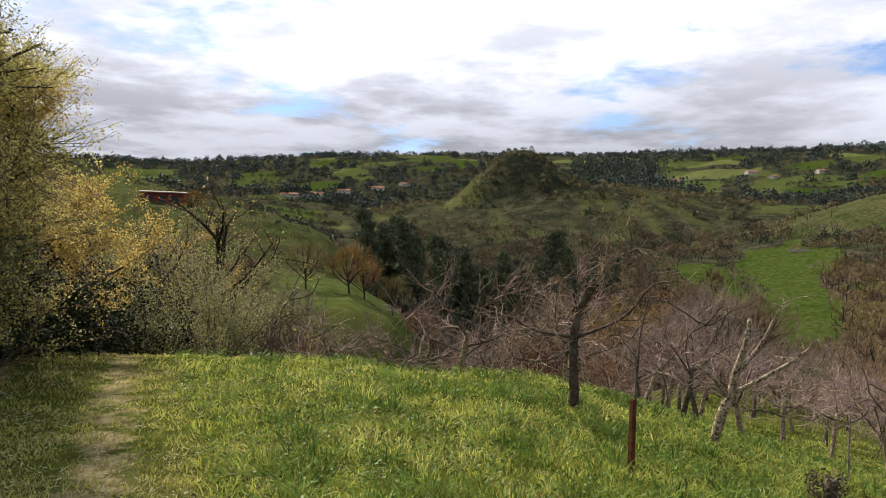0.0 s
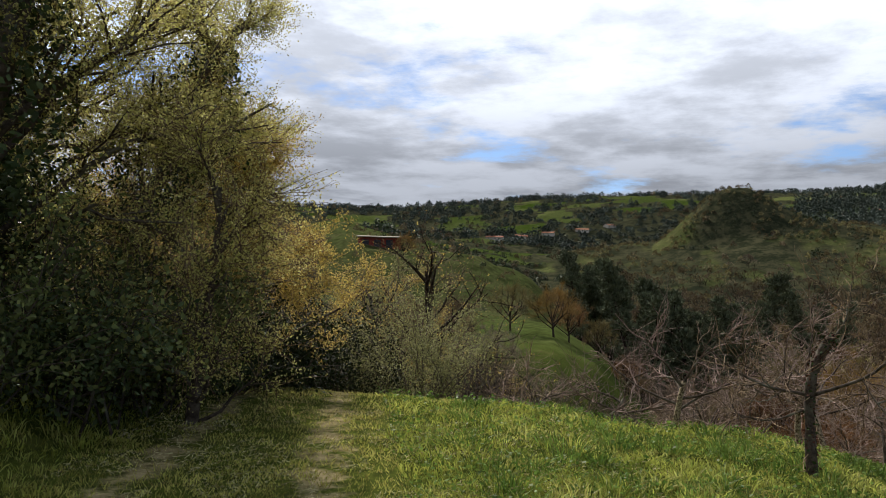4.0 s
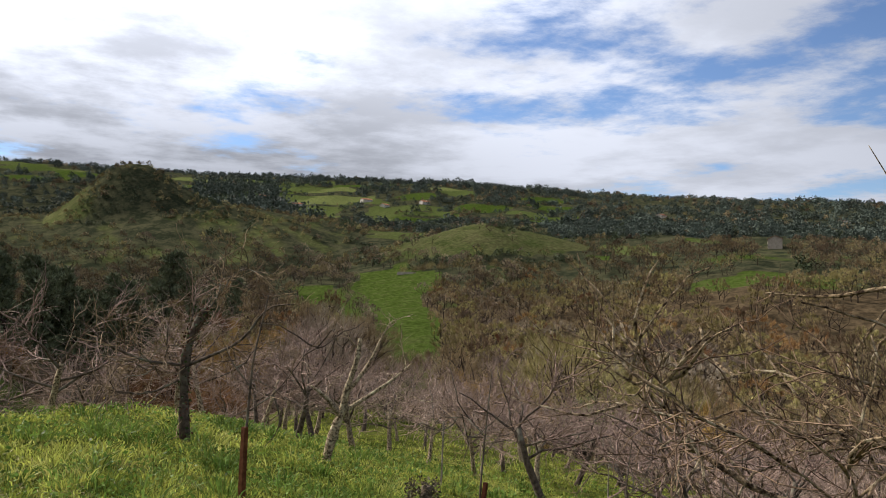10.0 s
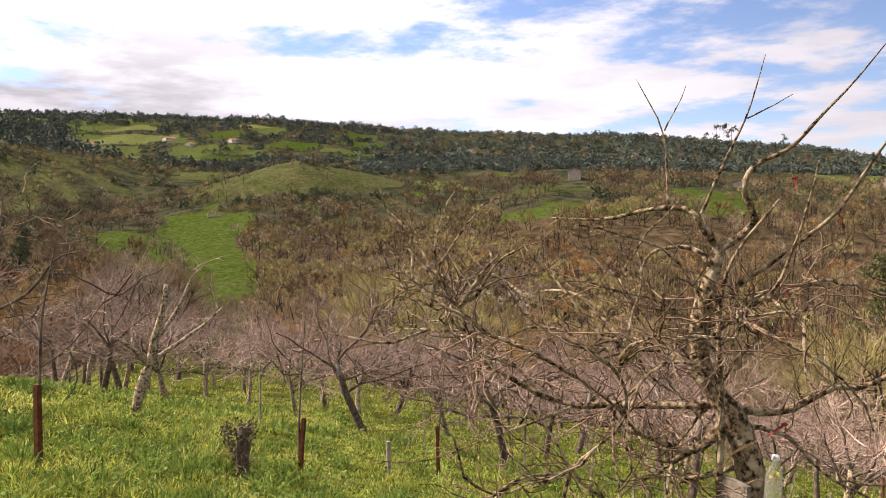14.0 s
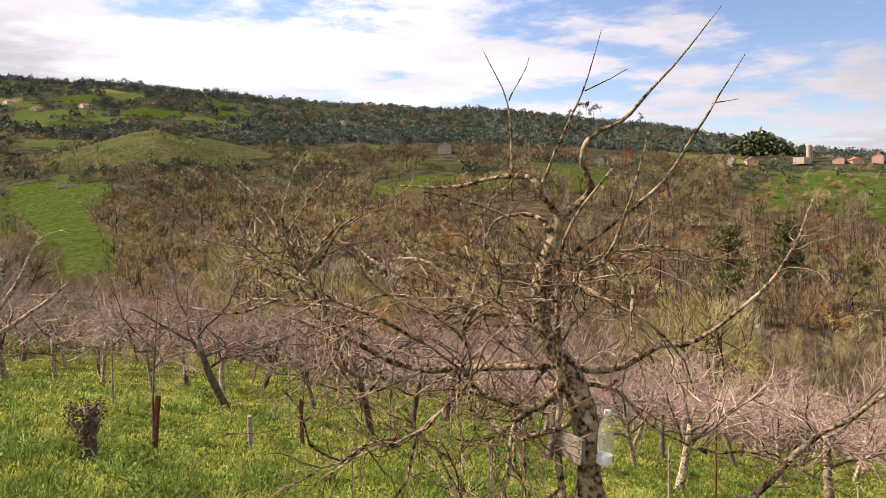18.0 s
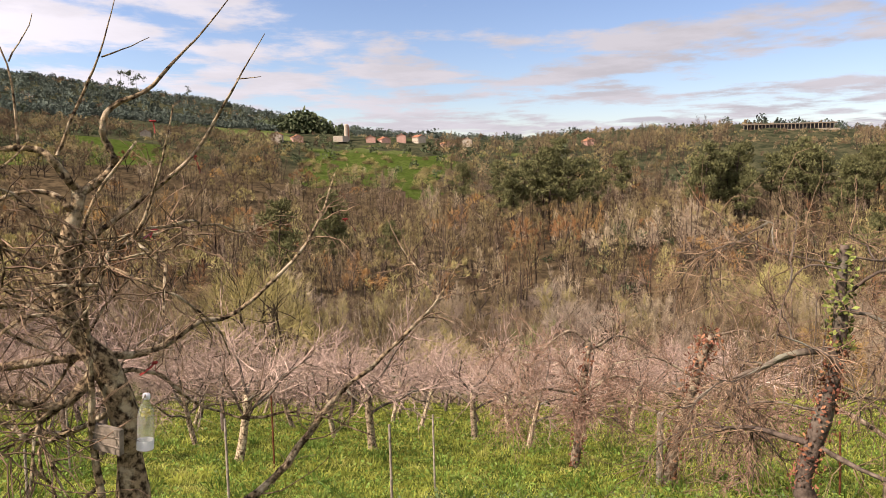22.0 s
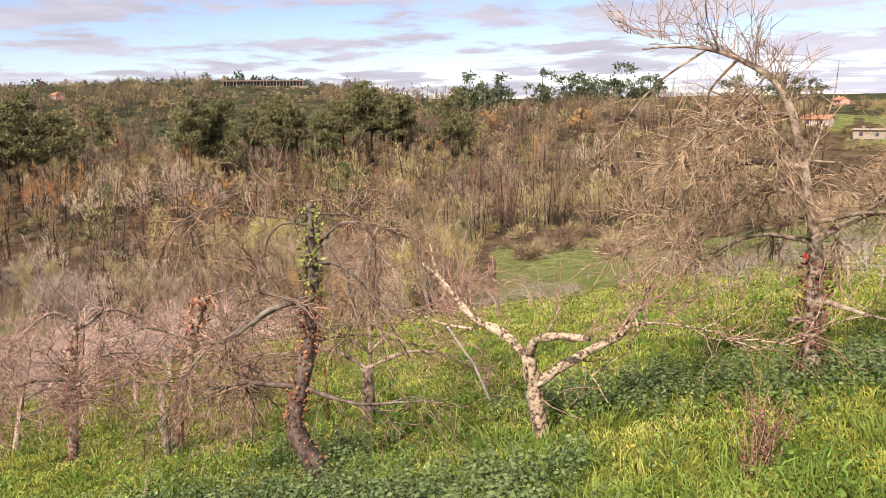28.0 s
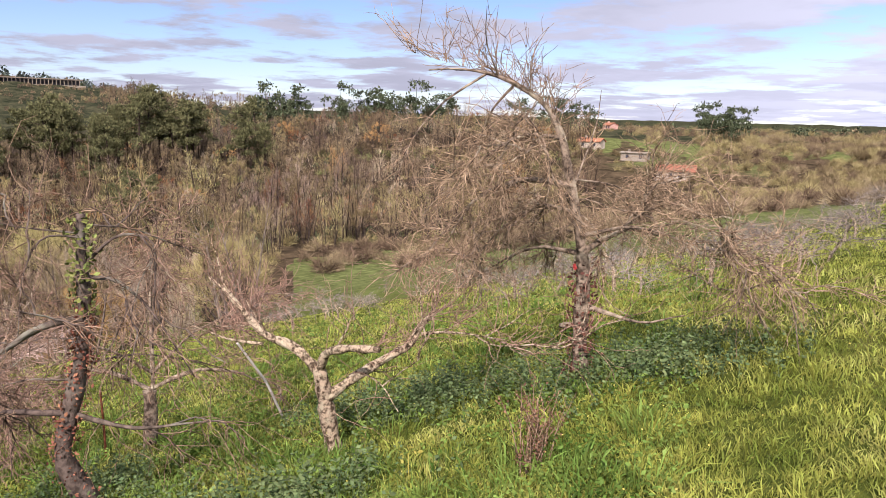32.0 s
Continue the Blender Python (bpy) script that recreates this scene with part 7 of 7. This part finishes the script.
house(*stand(147.3, -1.6, 150, 420), 10, (9, 5), 1, wall=STONEWALL, label="low tiled shed below the green rise", windows=2, group="")
house(*stand(150.5, -2.4, 150, 420), 14, (9, 4), 1, roof=GREYWOOD, wall=GREYWOOD, label="flat pale outbuilding beside the shed", pitch=0.1, windows=2, group="")


def silo_tower(x, y):
    root = new("silo")
    root.location = (x, y, float(height_at(x, y)) - 1)
    tagged(root, "pale factory silo tower above the village", "tower")
    for i, (dx, h) in enumerate(((0, 15), (3.4, 15), (6.6, 12))):
        geo = Geo()
        geo.tube([(dx, 0, 0), (dx, 0, h), (dx, 0, h + 0.8)], [1.6, 1.6, 0.8], 14)
        part("cylinder", geo, STONEWALL if i != 1 else TILE, root)
    shed = Geo()
    shed.box((-26, -3, 0), (-3, 5, 5))
    part("hall", shed, STONEWALL, root)


silo_tower(*stand(77.0, 1.5, 450, 1500))


def pavilion(x, y, turn):
    """A long flat-roofed hall with a dark open colonnade along its front."""
    root = new("long_hall")
    root.matrix_world = pose(x, y, float(height_at(x, y)) - 0.5, 0, 0, turn)
    tagged(root, "long flat-roofed hall with a dark colonnade on the hilltop", "building")
    back, top, plinth = Geo(), Geo(), Geo()
    back.box((-34, 1.5, 0), (34, 8, 4.6))
    top.box((-36, -2.5, 4.6), (36, 9, 5.4))
    plinth.box((-38, -3, -3), (38, 9, 0.4))
    # the wall's dark colour stands in for shade behind the columns
    part("wall", back, DARKWALL, root)
    part("roof", top, GREYWOOD, root)
    part("plinth", plinth, GREYWOOD, root)
    for k in range(25):
        col = Geo()
        col.box((-34 + k * 2.8, -2.2, 0.4), (-33.5 + k * 2.8, -1.7, 4.6))
        part("column", col, GREYWOOD, root)


pavilion(*stand(108.4, 1.75, 450, 900), -108)


def red_barn(x, y, turn):
    root = new("barn")
    root.matrix_world = pose(x, y, float(height_at(x, y)) - 1.4, 0, 0, turn) @ Matrix.Diagonal((0.66, 0.8, 0.8, 1))
    tagged(root, "long red barn with a pale low roof", "barn")
    wall, top = Geo(), Geo()
    wall.box((-8, -4, -1), (8, 4, 3.0))
    part("wall", wall, REDSHEET, root)
    v = np.array([(-8.6, -4.8, 2.9), (8.6, -4.8, 2.9), (8.6, 4.8, 3.9), (-8.6, 4.8, 3.9)])
    top.add(np.concatenate([v, v + np.array([0, 0, 0.25])]), [[0, 1, 2, 3], [4, 7, 6, 5], [0, 4, 5, 1], [1, 5, 6, 2], [3, 2, 6, 7], [0, 3, 7, 4]])
    part("roof", top, GREYWOOD, root)
    for k in range(3):
        door = Geo()
        door.box((-6.5 + k * 4.5, -4.06, -0.5), (-4.0 + k * 4.5, -3.9, 2.2))
        part("door", door, DARKWALL, root)


red_barn(*stand(-20.2, 4.1, 150, 400), 20)
wall_ob = Geo()
wall_ob.box((-5, -0.4, -0.5), (5, 0.4, 1.2))
ob = part("field_hut", wall_ob, STONEWALL, None, "low pale stone ruin at the top of the field", category="hut")
px, py = stand(25.2, 0.9, 200, 500)
ob.matrix_world = pose(px, py, float(height_at(px, py)), 0, 0, -20)

# the evergreen laurel standing dark among the pines
shrub("laurel", "dark glossy evergreen standing among bare trees", 300, *spot_at(97.6, 215), 9.0, 5.0, DEEPLEAF, 3000, 0.9, 14)
# bushes on the fields below the village, and the brown hedge beyond the meadow
joined("field_bushes", "round dark bushes dotted over the village fields", BUSH, [(*stand(h, e, 240, 520), s * 1.5) for h, e, s in ((75.7, 0.2, 6), (76.3, 0.1, 4), (79.0, 0.6, 5), (81.5, 0.5, 6), (83.2, 0.4, 9), (84.0, -0.2, 6), (82.0, -0.6, 5), (80.8, -0.9, 4), (77.3, 1.0, 5), (74.2, 0.8, 6), (72.5, 0.9, 7), (85.0, 0.8, 7), (71.0, 0.4, 6), (86.3, 0.2, 6), (69.5, 1.2, 6), (-20.0, 4.9, 7))], DARKLEAF, "bushes")
rng = np.random.default_rng(77)
joined("bare_hedge", "tall brown leafless hedge beyond the meadow", THICKET, scatter(150, (148, 174), (118, 165), (0.45, 0.8), test=lambda x, y, r, az: True), WOOD_TWIG)
joined("bare_hedge", "leafless trees along the lower meadow edge", THICKET, scatter(110, (126, 150), (112, 165), (0.5, 0.9), test=lambda x, y, r, az: True), WOOD_TWIG)
joined("field_bushes", "green and golden trees round the far houses", THICKET, scatter(520, (140, 174), (165, 340), (0.4, 0.9), test=lambda x, y, r, az: not 146.5 < az < 155), WOOD_OLIVE, "bushes")

rng = np.random.default_rng(78)
joined("woodland", "brown leafless trees over the far green rise", THICKET, scatter(760, (144, 174), (150, 520), (0.5, 1.0), test=lambda x, y, r, az: True), WOOD_TWIG)
joined("field_bushes", "round bushes and small trees below the village", THICKET, [(*(float(v) for v in at_heading(rng.choice((rng.uniform(62, 75.5), rng.uniform(82.5, 92), rng.uniform(74, 84))), rng.uniform(300, 470))), rng.uniform(0.4, 0.95)) for _ in range(230)], WOOD_OLIVE, "bushes")
joined("field_bushes", "olive and brown trees over the far green rise", THICKET, scatter(260, (143, 174), (300, 520), (0.6, 1.1), test=lambda x, y, r, az: True), WOOD_OLIVE, "bushes")
# thickets half hiding the far houses beyond the meadow
rng = np.random.default_rng(91)
near_houses = []
for h, e, lo, hi in ((148.6, -0.2, 200, 480), (153.4, -3.6, 120, 420), (147.3, -1.6, 150, 420), (150.5, -2.4, 150, 420)):
    hx, hy = stand(h, e, lo, hi)
    far_off = math.hypot(hx, hy)
    for _ in range(10):
        k = 1 - rng.uniform(7, 16) / far_off
        near_houses.append((hx * k + rng.normal() * 5, hy * k + rng.normal() * 5, rng.uniform(0.3, 0.55)))
joined("field_bushes", "thickets growing round the far houses", THICKET, near_houses, WOOD_OLIVE, "bushes")
